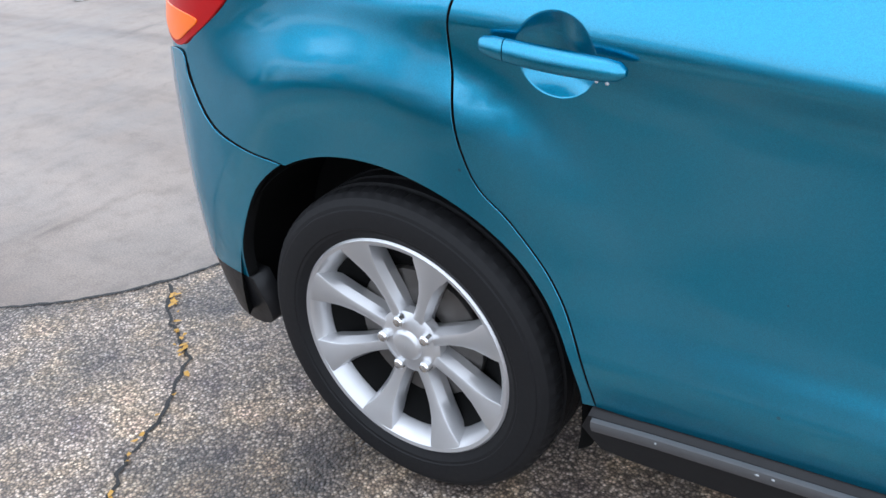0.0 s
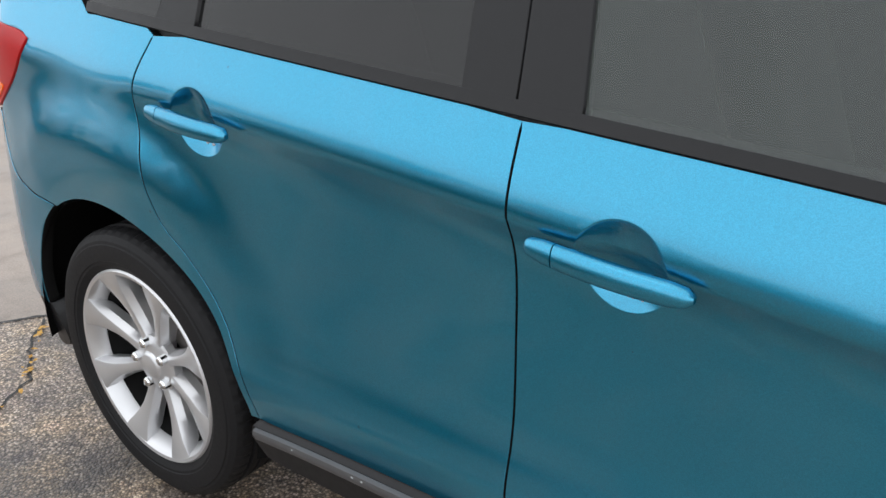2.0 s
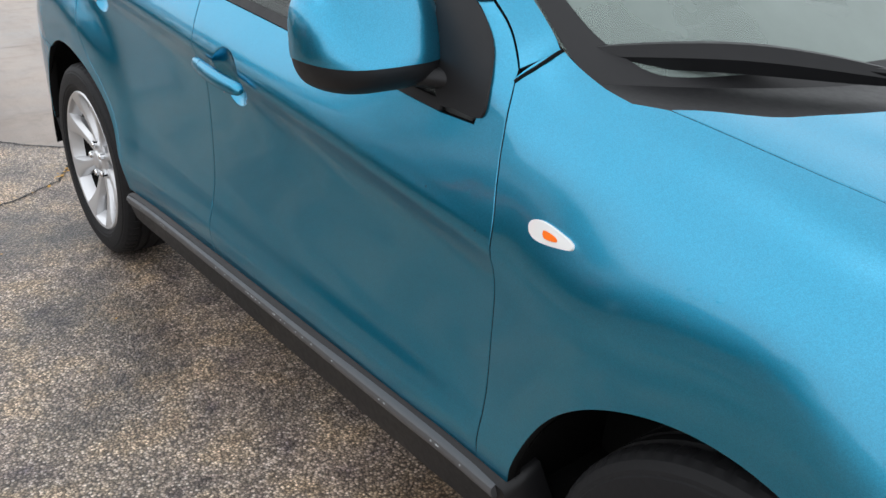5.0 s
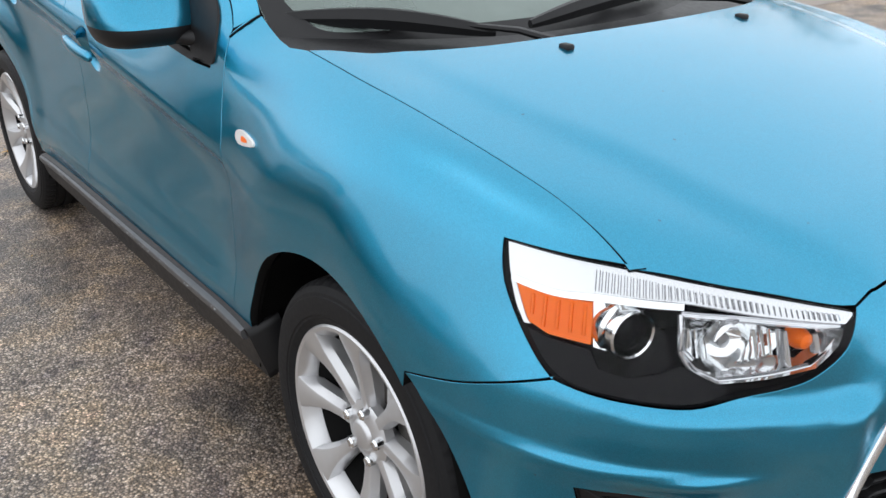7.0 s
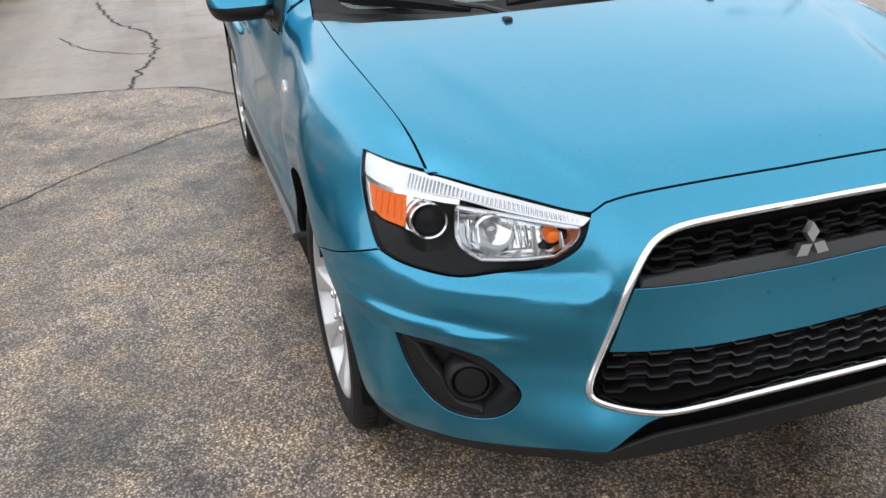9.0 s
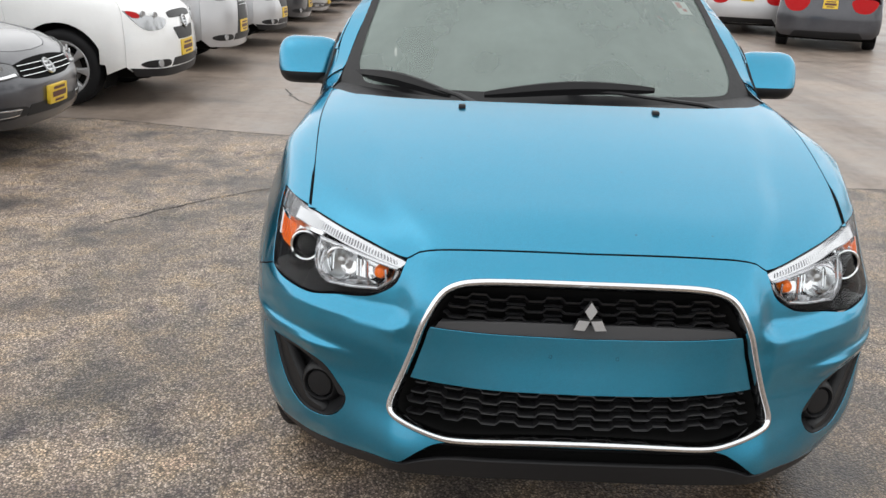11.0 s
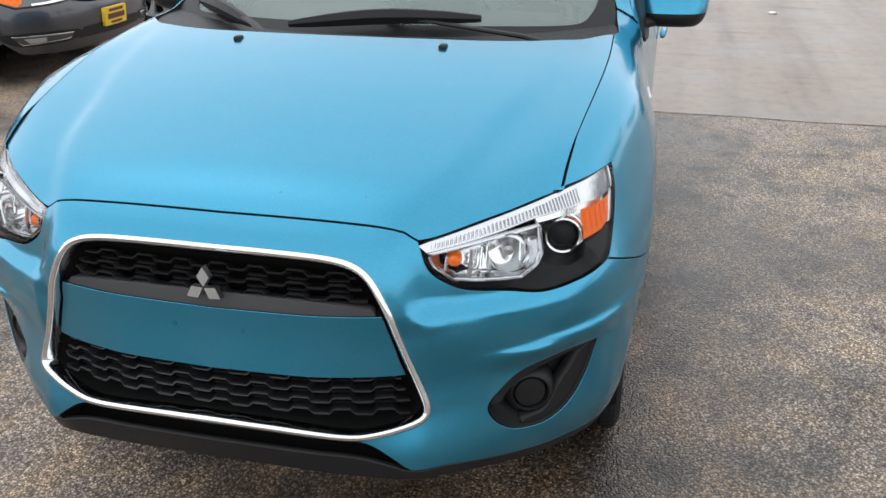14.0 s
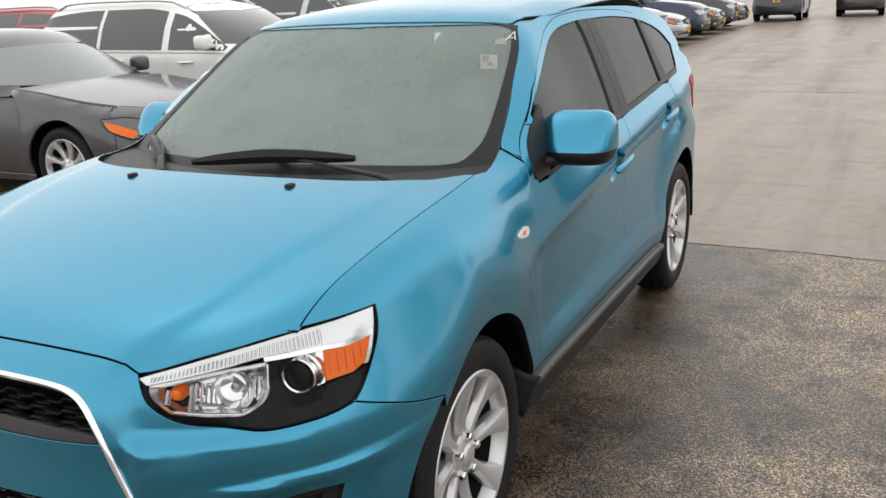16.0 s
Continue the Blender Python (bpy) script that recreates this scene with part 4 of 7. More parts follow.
# two empty screw holes for a plate on the painted bar
for u in (-0.083, 0.072):
    p, n = lower.put(lower.nose(), np.array([[u, 0.667]]), -0.0155)
    bm = bmesh.new()
    lathe(bm, [(0.0048, -0.004), (0.0048, 0.0006), (0.0036, 0.0010), (0.003, -0.004), (0.0001, -0.004)], 12, Matrix.Translation(tuple(p[0])) @ Vector(n[0]).to_track_quat("Y", "Z").to_matrix().to_4x4())
    part("screw_hole", bm, DARK, car)

# lower intake behind the lip
intake = mirrored(np.vstack([curve(du([(0, 0.452), (18, 0.444), (23, 0.434), (26, 0.405), (28.4, 0.372)]), 4), curve(du([(27.5, 0.350), (20, 0.352), (0, 0.354)]), 3)]))
recess("intake_back", intake, [(-0.004, -0.010), (0.0, -0.04), (0.012, -0.06)], "dark lower air intake")
for z, off in ((0.424, -0.040),):
    us = np.linspace(-deg(26), deg(26), 40)
    p, n = lower.put(lower.nose(), np.stack([us, 0 * us + z], 1), off)
    bm = bmesh.new()
    tube(bm, [tuple(v) for v in p], 0.012, 6, 0.35)
    part("intake_bar", bm, BLACK, car)

# fog lamp pockets and headlamps
def pocket(name, outline, way, material, depth, parent, label):
    """A tapering pocket behind an opening."""
    o = resample(outline, 0.015)
    c = o.mean(0)
    a, _ = lower.put(way, o, -0.002)
    b, _ = lower.put(way, c + (o - c) * 0.90, -depth * 0.5)
    d, _ = lower.put(way, c + (o - c) * 0.72, -depth)
    e, _ = lower.put(way, c + (o - c) * 0.02, -depth)
    n = len(o)
    verts = np.vstack([a, b, d, e])
    faces = [(r * n + i, r * n + (i + 1) % n, (r + 1) * n + (i + 1) % n, (r + 1) * n + i) for r in range(3) for i in range(n)]
    ob = link_mesh(name, verts, faces, material, parent, label)
    return ob

def disc_lamp(name, at, axis, profile, material, parent, label="", sides=36):
    m = Matrix.Translation(at) @ Vector(axis).to_track_quat("Y", "Z").to_matrix().to_4x4()
    bm = bmesh.new()
    lathe(bm, profile, sides, m)
    return part(name, bm, material, parent, label)

for s in (-1, 1):
    nway = lower.nose(s)
    fog = pocket("fog_pocket", FOG, nway, BLACK, 0.060, car, "black plastic pocket round the fog lamp blank")
    # flat wing of the bezel towards the wheel, a brow above, and the round blank in its collar
    wing_out = np.vstack([curve(du([(58.0, 0.566), (56.4, 0.49), (53.8, 0.431), (50.1, 0.398), (46.0, 0.402)]), 5), curve(du([(46.6, 0.412), (49.8, 0.418), (51.3, 0.445), (52.4, 0.475), (54.3, 0.508), (55.6, 0.543)]), 5)])
    lower.panel("bezel_wing", wing_out, nway, BLACK, fog, "", h=0.015, edge=0.01, gap=0, offset=-0.008, depth=0.03)
    brow = np.vstack([curve(du([(57.6, 0.5655), (52, 0.5635), (46.2, 0.545), (43.0, 0.511), (41.0, 0.474)]), 5), curve(du([(42.6, 0.474), (44.4, 0.506), (47.6, 0.532), (52.2, 0.548), (56.2, 0.551)]), 5)])
    lower.panel("bezel_brow", brow, nway, BLACK, fog, "", h=0.015, edge=0.01, gap=0, offset=-0.010, depth=0.03)
    c = Vector((3.357, 0.665 * s, 0.466))
    ax = Vector((0.93, 0.36 * s, 0.03)).normalized()
    disc_lamp("fog_collar", c - ax * 0.03, ax, [(0.064, -0.035), (0.060, -0.010), (0.053, 0.004), (0.047, 0.012), (0.043, 0.013), (0.040, 0.008), (0.039, -0.004)], BLACK, fog, "")
    disc_lamp("fog_lamp", c - ax * 0.03, ax, [(0.039, -0.010), (0.0365, 0.006), (0.034, 0.009), (0.030, 0.0095), (0.001, 0.010)], BLACK, fog, "round black fog lamp blank")

    lamp = pocket("headlamp", HEADLAMP, nway, GLOSSBLACK, 0.06, car, "headlamp with a clear lens, projector and amber reflector")
    lens = lower.panel("lens", HEADLAMP, nway, LENS, lamp, "clear lamp lens", h=0.04, gap=0.002, offset=0.001, depth=0)
    lens.visible_shadow = False
    strip = np.vstack([curve(du([(68.9, 0.9235), (62, 0.9185), (54, 0.9105), (43, 0.8860), (32.0, 0.8510)]), 5), curve(du([(33, 0.836), (43, 0.862), (50, 0.878), (58, 0.878), (63, 0.872), (68.0, 0.880)]), 5)])
    lower.panel("chrome_brow", strip, nway, LAMPWHITE, lamp, "bright ribbed upper strip", h=0.02, gap=0, offset=-0.006, depth=0.012)
    bm = bmesh.new()
    for a in np.arange(34, 59, 0.62):
        z1 = float(np.interp(a, [32.2, 43, 54, 62], [0.8485, 0.8815, 0.9065, 0.9155])) - 0.003
        z0 = float(np.interp(a, [33, 43, 50, 58], [0.836, 0.862, 0.878, 0.878])) + 0.003
        f, _ = lower.put(nway, np.array(du([(a, z1), (a - 0.2, z0)])), -0.0045)
        tube(bm, [tuple(v) for v in f], 0.0034, 6, 0.6)
    part("brow_ribs", bm, LAMPWHITE, lamp, "fine chrome ribs of the upper strip")
    mask = np.vstack([curve(du([(65.4, 0.806), (64, 0.782), (61.2, 0.752), (58, 0.742), (54, 0.737), (48.5, 0.735), (44, 0.746), (39, 0.756), (36.2, 0.771), (33.6, 0.802)]), 4), du([(34.6, 0.800), (37.2, 0.774), (41, 0.764), (46.8, 0.766), (49.8, 0.784), (51.5, 0.770), (54.5, 0.760), (57.5, 0.768), (58.6, 0.792), (63.0, 0.798)])])
    lower.panel("lamp_mask", mask, nway, GLOSSBLACK, lamp, "smooth black lower housing", h=0.03, gap=0, offset=-0.010, depth=0.02)
    br = np.vstack([curve(du([(68.0, 0.879), (63, 0.871), (58, 0.877), (50, 0.877)]), 5), curve(du([(50, 0.868), (58, 0.866), (63, 0.861), (67.8, 0.868)]), 5)])
    lower.panel("chrome_edge", br, nway, CHROME, lamp, "", h=0.02, gap=0, offset=-0.009, depth=0.012)
    amb = du([(67.4, 0.866), (63, 0.859), (59.0, 0.861), (58.6, 0.800), (63.0, 0.803), (65.2, 0.815)])
    lower.panel("side_reflector", np.array(amb), nway, AMBER, lamp, "amber side reflector", h=0.015, gap=0, offset=-0.012, depth=0.02)
    edge_ = np.vstack([curve(du([(67.9, 0.871), (66.3, 0.822), (65.6, 0.812)]), 4), curve(du([(65.0, 0.812), (65.7, 0.824), (67.2, 0.864)]), 4)])
    lower.panel("reflector_edge", edge_, nway, LAMPWHITE, lamp, "", h=0.01, edge=0.008, gap=0, offset=-0.008, depth=0.01)
    fin = np.vstack([curve(du([(58.9, 0.866), (58.6, 0.83), (58.3, 0.797)]), 4), curve(du([(57.0, 0.795), (57.5, 0.83), (57.8, 0.868)]), 4)])
    lower.panel("reflector_fin", fin, nway, LAMPBOWL, lamp, "", h=0.01, edge=0.008, gap=0, offset=-0.014, depth=0.02)
    for a in (59.6, 61.0, 62.4, 63.8, 65.2):
        f, _ = lower.put(nway, np.array(du([(a, 0.857), (a - 0.2, 0.812 if a < 64.5 else 0.826)])), -0.0105)
        bm = bmesh.new()
        tube(bm, [tuple(v) for v in f], 0.003, 6, 0.6)
        part("reflector_rib", bm, AMBER, lamp)
    pa = Vector((0.97, 0.20 * s, 0.04)).normalized()
    pcn = Vector((3.253, 0.704 * s, 0.818))
    disc_lamp("projector_bezel", pcn - pa * 0.05, pa, [(0.046, -0.09), (0.047, 0.004), (0.047, 0.022), (0.043, 0.026), (0.0415, 0.032), (0.041, 0.046), (0.038, 0.049), (0.0345, 0.047), (0.033, 0.034), (0.031, 0.030)], CHROME, lamp, "chrome projector bezel")
    disc_lamp("projector_lens", pcn - pa * 0.05, pa, [(0.033, 0.030), (0.030, 0.039), (0.023, 0.046), (0.012, 0.050), (0.001, 0.051)], GLOSSBLACK, lamp, "dark glass projector lens")
    bowl = curve(du([(50.2, 0.862), (50.2, 0.862), (44, 0.856), (38, 0.843), (33.4, 0.832), (33.4, 0.832), (33.9, 0.806), (36.3, 0.776), (36.3, 0.776), (41, 0.767), (46.0, 0.762), (46.0, 0.762), (48.6, 0.782), (49.8, 0.805), (49.8, 0.805), (50.0, 0.835)]), 4, True)
    deep = pocket("reflector_bowl", bowl, nway, LAMPBOWL, 0.055, lamp, "chrome high-beam reflector")
    rim, rn = lower.put(nway, resample(bowl, 0.012), -0.014)
    bm = bmesh.new()
    tube(bm, [tuple(v) for v in np.vstack([rim, rim[:1]])], 0.0055, 8)
    part("reflector_rim", bm, LAMPWHITE, lamp)
    w1, _ = lower.put(nway, np.array(du([(37, 0.815)])), -0.03)
    disc_lamp("indicator_bulb", Vector(w1[0]), pa, [(0.016, -0.02), (0.017, 0.0), (0.012, 0.012), (0.001, 0.016)], AMBER, lamp, "amber bulb", 16)
    w2, _ = lower.put(nway, np.array(du([(45.2, 0.816)])), -0.028)
    dish = disc_lamp("high_beam_dish", Vector(w2[0]), pa, [(0.047, 0.0), (0.046, -0.003), (0.041, -0.014), (0.032, -0.026), (0.020, -0.034), (0.008, -0.038)], CHROME, lamp, "round chrome high-beam dish", 40)
    disc_lamp("bulb_shield", Vector(w2[0]) - pa * 0.03, pa, [(0.0135, -0.01), (0.0135, 0.018), (0.011, 0.026), (0.001, 0.028)], SATIN, dish, "", 18)
    hood_ = [tuple(Vector(w2[0]) + Vector((0.004, 0, 0)) + Vector((0, s * 0.040 * math.cos(a), 0.040 * math.sin(a)))) for a in np.linspace(radians(25), radians(150), 14)]
    bm = bmesh.new()
    tube(bm, hood_, [0.002 + 0.008 * math.sin(math.pi * k / 13) for k in range(14)], 8, 0.5)
    part("dish_brow", bm, LAMPWHITE, dish)
    for a, r in ((39.6, 0.004), (36.0, 0.003)):
        f, _ = lower.put(nway, np.array(du([(a, 0.846 - 0.0032 * (43 - a)), (a - 0.3, 0.81), (a - 0.8, 0.776)])), -0.022)
        bm = bmesh.new()
        tube(bm, [tuple(v) for v in f], r, 8, 2.5)
        part("lamp_divider", bm, LAMPWHITE, lamp)
    for k, a in enumerate((40.6, 41.4, 42.2, 47.6, 48.4, 49.0)):
        f, _ = lower.put(nway, np.array(du([(a, 0.836), (a - 0.6, 0.792)])), -0.034)
        bm = bmesh.new()
        tube(bm, [tuple(v) for v in f], 0.0025, 6)
        part("reflector_rib", bm, CHROME, lamp)
    # side marker lamp on the fender
    mk = curve([(2.243, 0.917), (2.27, 0.924), (2.325, 0.914), (2.336, 0.905), (2.325, 0.898), (2.27, 0.890), (2.245, 0.898)], 4, True)
    side_lamp = skin.panel("side_lamp", np.array([wing(x, 0.866, z) for x, z in mk]), wing_way(s), WHITELENS, car, "small clear side indicator on the fender", h=0.01, edge=0.008, gap=0, offset=0.006, depth=0.006, f=low_body)
    mk2 = curve([(2.275, 0.912), (2.30, 0.910), (2.305, 0.903), (2.28, 0.900)], 4, True)
    skin.panel("bulb_tint", np.array([wing(x, 0.866, z) for x, z in mk2]), wing_way(s), AMBER, side_lamp, "orange bulb", h=0.01, edge=0.008, gap=0, offset=0.0075, depth=0.001, f=low_body)

# windscreen, cowl, roof, tail
ws_half = np.vstack([curve([(0, 1.515), (0.3, 1.510), (0.5, 1.50), (0.592, 1.486)], 6), curve([(0.592, 1.486), (0.644, 1.41), (0.697, 1.25), (0.725, 1.16), (0.737, 1.11), (0.742, 1.05)], 4)[1:], curve([(0.742, 1.05), (0.5, 1.05), (0.25, 1.05), (0, 1.05)], 5)[1:]])
shield = mirrored(ws_half)
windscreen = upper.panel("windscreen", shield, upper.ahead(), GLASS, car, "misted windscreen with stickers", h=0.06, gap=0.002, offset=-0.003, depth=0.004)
windscreen.visible_shadow = False
hole_half = np.vstack([curve([(0, 1.505), (0.3, 1.500), (0.5, 1.490), (0.578, 1.474)], 6), curve([(0.578, 1.474), (0.612, 1.41), (0.642, 1.31), (0.666, 1.208), (0.670, 1.15), (0.648, 1.113)], 5)[1:], curve([(0.648, 1.113), (0.597, 1.103), (0.365, 1.107), (0, 1.112)], 5)[1:]])
upper.panel("windscreen_border", shield, upper.ahead(), BLACK, car, "black printed border of the windscreen", holes=[mirrored(hole_half)], h=0.03, gap=0.003, offset=0.001, depth=0)
xs = np.linspace(-0.42, 1.52, 40)
roof_half = np.vstack([curve([(1.775, 0.0), (1.745, 0.25), (1.676, 0.48), (1.628, 0.568)], 6), curve([(1.628, 0.568), (1.2, 0.60), (0.6, 0.605), (0.0, 0.585), (-0.42, 0.54)], 8)[1:], curve([(-0.42, 0.54), (-0.50, 0.3), (-0.52, 0.0)], 5)[1:]])
upper.panel("roof", np.vstack([roof_half, (roof_half * [1, -1])[::-1][1:-1]]), upper.top(), BLUE, car, "blue roof", h=0.05)
for s in (-1, 1):
    gx = np.linspace(1.53, -0.38, 40)
    g2 = pc([-0.42, 0.0, 0.6, 1.2, 1.56], [0.54, 0.585, 0.605, 0.60, 0.565], gx) + 0.004
    p, n = upper.put(upper.top(), np.stack([gx, g2 * s], 1), -0.001)
    bm = bmesh.new()
    tube(bm, [tuple(v) for v in p], 0.005, 6, 0.6)
    part("roof_channel", bm, BLACK, car, "black roof channel strip")
gate = mirrored(np.vstack([curve([(0, 1.50), (0.4, 1.48), (0.54, 1.44)], 5), curve([(0.54, 1.44), (0.66, 1.20), (0.70, 1.10), (0.66, 0.95), (0.64, 0.72)], 6)[1:], [(0.3, 0.72), (0, 0.72)]]))
gate_hole = mirrored(np.vstack([curve([(0, 1.43), (0.35, 1.42), (0.47, 1.39)], 5), curve([(0.47, 1.39), (0.56, 1.20), (0.55, 1.14)], 5)[1:], [(0.3, 1.12), (0, 1.12)]]))
tailgate = upper.panel("tailgate", gate, upper.ahead(0.3, -1.0), BLUE, car, "blue tailgate", holes=[gate_hole], h=0.05)
rear_glass = upper.panel("rear_window", gate_hole, upper.ahead(0.3, -1.0), PRIVACY, car, "dark tinted rear window", h=0.08, gap=0.002, offset=-0.004, depth=0.004)
rear_glass.visible_shadow = False
T = lambda a: 0.6 * radians(a)
rb = mirrored(np.vstack([curve([(0, 0.735), (T(30), 0.74), (T(44), 0.86), (T(54), 0.897), (T(55.7), 0.84), (T(59.8), 0.768), (T(63.6), 0.741), (T(72.0), 0.716)], 5), curve([(T(72), 0.716), (T(66.5), 0.64), (T(62), 0.50), (T(61), 0.40)], 5)[1:], curve([(T(61), 0.40), (T(40), 0.40), (0, 0.40)], 5)[1:]]))
skin.panel("rear_bumper", rb, tail_way(1), BLUE, car, "blue rear bumper", h=0.03)
rl = mirrored(np.vstack([curve([(0, 0.398), (T(40), 0.398), (T(61.5), 0.398)], 6), curve([(T(62.5), 0.33), (T(60), 0.26), (T(40), 0.25), (0, 0.25)], 5)]))
skin.panel("rear_lip", rl, tail_way(1), BLACK, car, "black lower edge of the rear bumper", h=0.04, offset=-0.004, depth=0.05)
cowl_half = np.vstack([curve([(2.66, 0.0), (2.65, 0.2), (2.61, 0.45), (2.525, 0.64), (2.42, 0.738), (2.33, 0.757), (2.20, 0.735), (2.14, 0.70)], 5), curve([(2.14, 0.70), (2.27, 0.5), (2.39, 0.25), (2.43, 0.0)], 5)[1:]])
cowl = np.vstack([cowl_half, (cowl_half * [1, -1])[::-1][1:-1]])

def cowl_field(p):
    x, y, z = p[:, 0], p[:, 1], p[:, 2]
    return 1.095 - 0.10 * (x - 2.35) - 0.015 * np.abs(y) - z
Skin(cowl_field).panel("cowl", cowl, lower.top(), BLACK, car, "black plastic cowl under the windscreen", h=0.06, gap=0, depth=0.02)

# underbody, wheel housings, inner shell
bm = bmesh.new()
box(bm, (-0.62, -0.60, 0.24), (3.30, 0.60, 0.34), 0.03)
box(bm, (0.42, -0.80, 0.255), (2.25, 0.80, 0.36), 0.02)
part("underbody", bm, DARK, car, "dark underbody")
bm = bmesh.new()
box(bm, (3.02, -0.60, 0.34), (3.34, 0.60, 0.78), 0.03)
box(bm, (2.2, -0.60, 0.34), (3.0, 0.60, 0.92), 0.03)
part("engine_bay", bm, DARK, car, "dark engine bay")
for cx, cz, r in ARCHES:
    for s in (-1, 1):
        bm = bmesh.new()
        ang = [radians(a) for a in np.linspace(-12, 186, 40)]
        rings = [[bm.verts.new((cx + q * math.cos(a), y * s, cz + q * math.sin(a))) for a in ang] for q, y in ((r - 0.004, 0.846), (r + 0.012, 0.82), (r + 0.014, 0.58), (0.02, 0.56))]
        for a, b in zip(rings[:-1], rings[1:]):
            for k in range(len(ang) - 1):
                bm.faces.new((a[k], a[k + 1], b[k + 1], b[k]))
        part("wheel_housing", bm, DARK, car, "black wheel housing")

# wheels
def wheel_meshes():
    out = {}
    bm = bmesh.new()
    R0, R1, hw = 0.246, 0.345, 0.112
    prof = [(R0 - 0.006, -hw + 0.03), (R0 + 0.004, -hw + 0.014), (R0 + 0.02, -hw + 0.004), (R0 + 0.05, -hw), (R0 + 0.075, -hw + 0.006), (R1 - 0.010, -hw + 0.018), (R1 - 0.002, -hw + 0.032)]
    tread = []
    for k in range(-3, 4):
        y = k * 0.024
        tread += [(R1, y - 0.009), (R1, y + 0.0075), (R1 - 0.007, y + 0.0085), (R1 - 0.007, y + 0.0135)] if k < 3 else [(R1, y - 0.009), (R1, y + 0.006)]
    prof += tread + [(r, -y) for r, y in prof[::-1]]
    lathe(bm, prof, 72)
    out["tyre"] = (bm, RUBBER, "black tyre with moulded sidewall")
    bm = bmesh.new()
    lathe(bm, [(0.251, -0.086), (0.250, -0.099), (0.246, -0.103), (0.238, -0.101), (0.230, -0.092), (0.224, -0.078), (0.214, -0.050), (0.211, 0.02), (0.22, 0.08), (0.246, 0.09)], 72)
    out["rim"] = (bm, ALLOY, "silver alloy rim")
    bm = bmesh.new()
    for k in range(8):
        a0 = radians(112 - 45 * k)
        rows = []
        for r, w, wf, yf in ((0.040, 0.022, 0.016, -0.070), (0.072, 0.0195, 0.011, -0.072), (0.105, 0.0205, 0.010, -0.075), (0.140, 0.0225, 0.012, -0.080), (0.172, 0.0275, 0.017, -0.087), (0.200, 0.0340, 0.026, -0.0945), (0.222, 0.0400, 0.036, -0.0990), (0.2385, 0.0440, 0.042, -0.1015)):
            pts = []
            for q, y in ((-w + 0.004, yf + 0.045), (-w, yf + 0.019), (-wf - 0.001, yf + 0.0015), (-wf + 0.002, yf), (wf - 0.002, yf + 0.001), (wf + 0.001, yf + 0.0025), (w, yf + 0.022), (w - 0.004, yf + 0.045)):
                pts.append(bm.verts.new((r * math.cos(a0) - q * math.sin(a0), y, r * math.sin(a0) + q * math.cos(a0))))
            rows.append(pts)
        for a, b in zip(rows[:-1], rows[1:]):
            for q in range(8):
                bm.faces.new((a[q], a[(q + 1) % 8], b[(q + 1) % 8], b[q]))
        bm.faces.new(rows[-1])
    out["spokes"] = (bm, ALLOY, "eight tapered silver spokes")
    bm = bmesh.new()
    lathe(bm, [(0.074, -0.045), (0.073, -0.066), (0.060, -0.074), (0.036, -0.078), (0.032, -0.084), (0.027, -0.087), (0.001, -0.088)], 32)
    out["hub"] = (bm, ALLOY, "silver wheel centre with a cap")
    bm = bmesh.new()
    lathe(bm, [(0.0125, -0.06), (0.0125, -0.086), (0.009, -0.090), (0.001, -0.092)], 10)
    out["lug_nut"] = (bm, CHROME, "chrome lug nut")
    bm = bmesh.new()
    lathe(bm, [(0.07, -0.030), (0.15, -0.030), (0.152, -0.026), (0.152, -0.018), (0.07, -0.018)], 40)
    out["brake_disc"] = (bm, STEEL, "rust-tinged brake disc")
    # added black disc: stands in for the shade inside the rim
    bm = bmesh.new()
    lathe(bm, [(0.2155, -0.060), (0.19, -0.034), (0.158, -0.016), (0.001, -0.014)], 40)
    out["wheel_back"] = (bm, DARK, "")
    return out

WHEEL = {}
for name, (bm, m, lab) in wheel_meshes().items():
    me = bpy.data.meshes.new(name)
    bmesh.ops.recalc_face_normals(bm, faces=bm.faces)
    for f in bm.faces:
        f.smooth = True
    for e in bm.edges:
        e.smooth = len(e.link_faces) == 2 and e.calc_face_angle(0) < radians(33)
    bm.to_mesh(me)
    bm.free()
    me.materials.append(m)
    WHEEL[name] = (me, lab)

def wheel(parent, x, y, z, s, spin=0.0, scale=1.0, label="silver alloy wheel with a black tyre"):
    """A wheel whose outer face looks to the side s."""
    w = new("wheel")
    w.parent = parent
    w["label"] = label
    w.empty_display_size = 0.1
    w.matrix_local = Matrix.Translation((x, y, z)) @ Matrix.Rotation(0 if s < 0 else math.pi, 4, "Z") @ Matrix.Rotation(radians(spin), 4, "Y") @ Matrix.Diagonal((scale, 1, scale, 1))
    for name, (me, lab) in WHEEL.items():
        for k in range(5 if name == "lug_nut" else 1):
            ob = new(name, me)
            ob.parent = w
            if lab:
                ob["label"] = lab
            if name == "lug_nut":
                a = radians(102 + 72 * k)
                ob.location = (0.0572 * math.cos(a), 0, 0.0572 * math.sin(a))
    return w

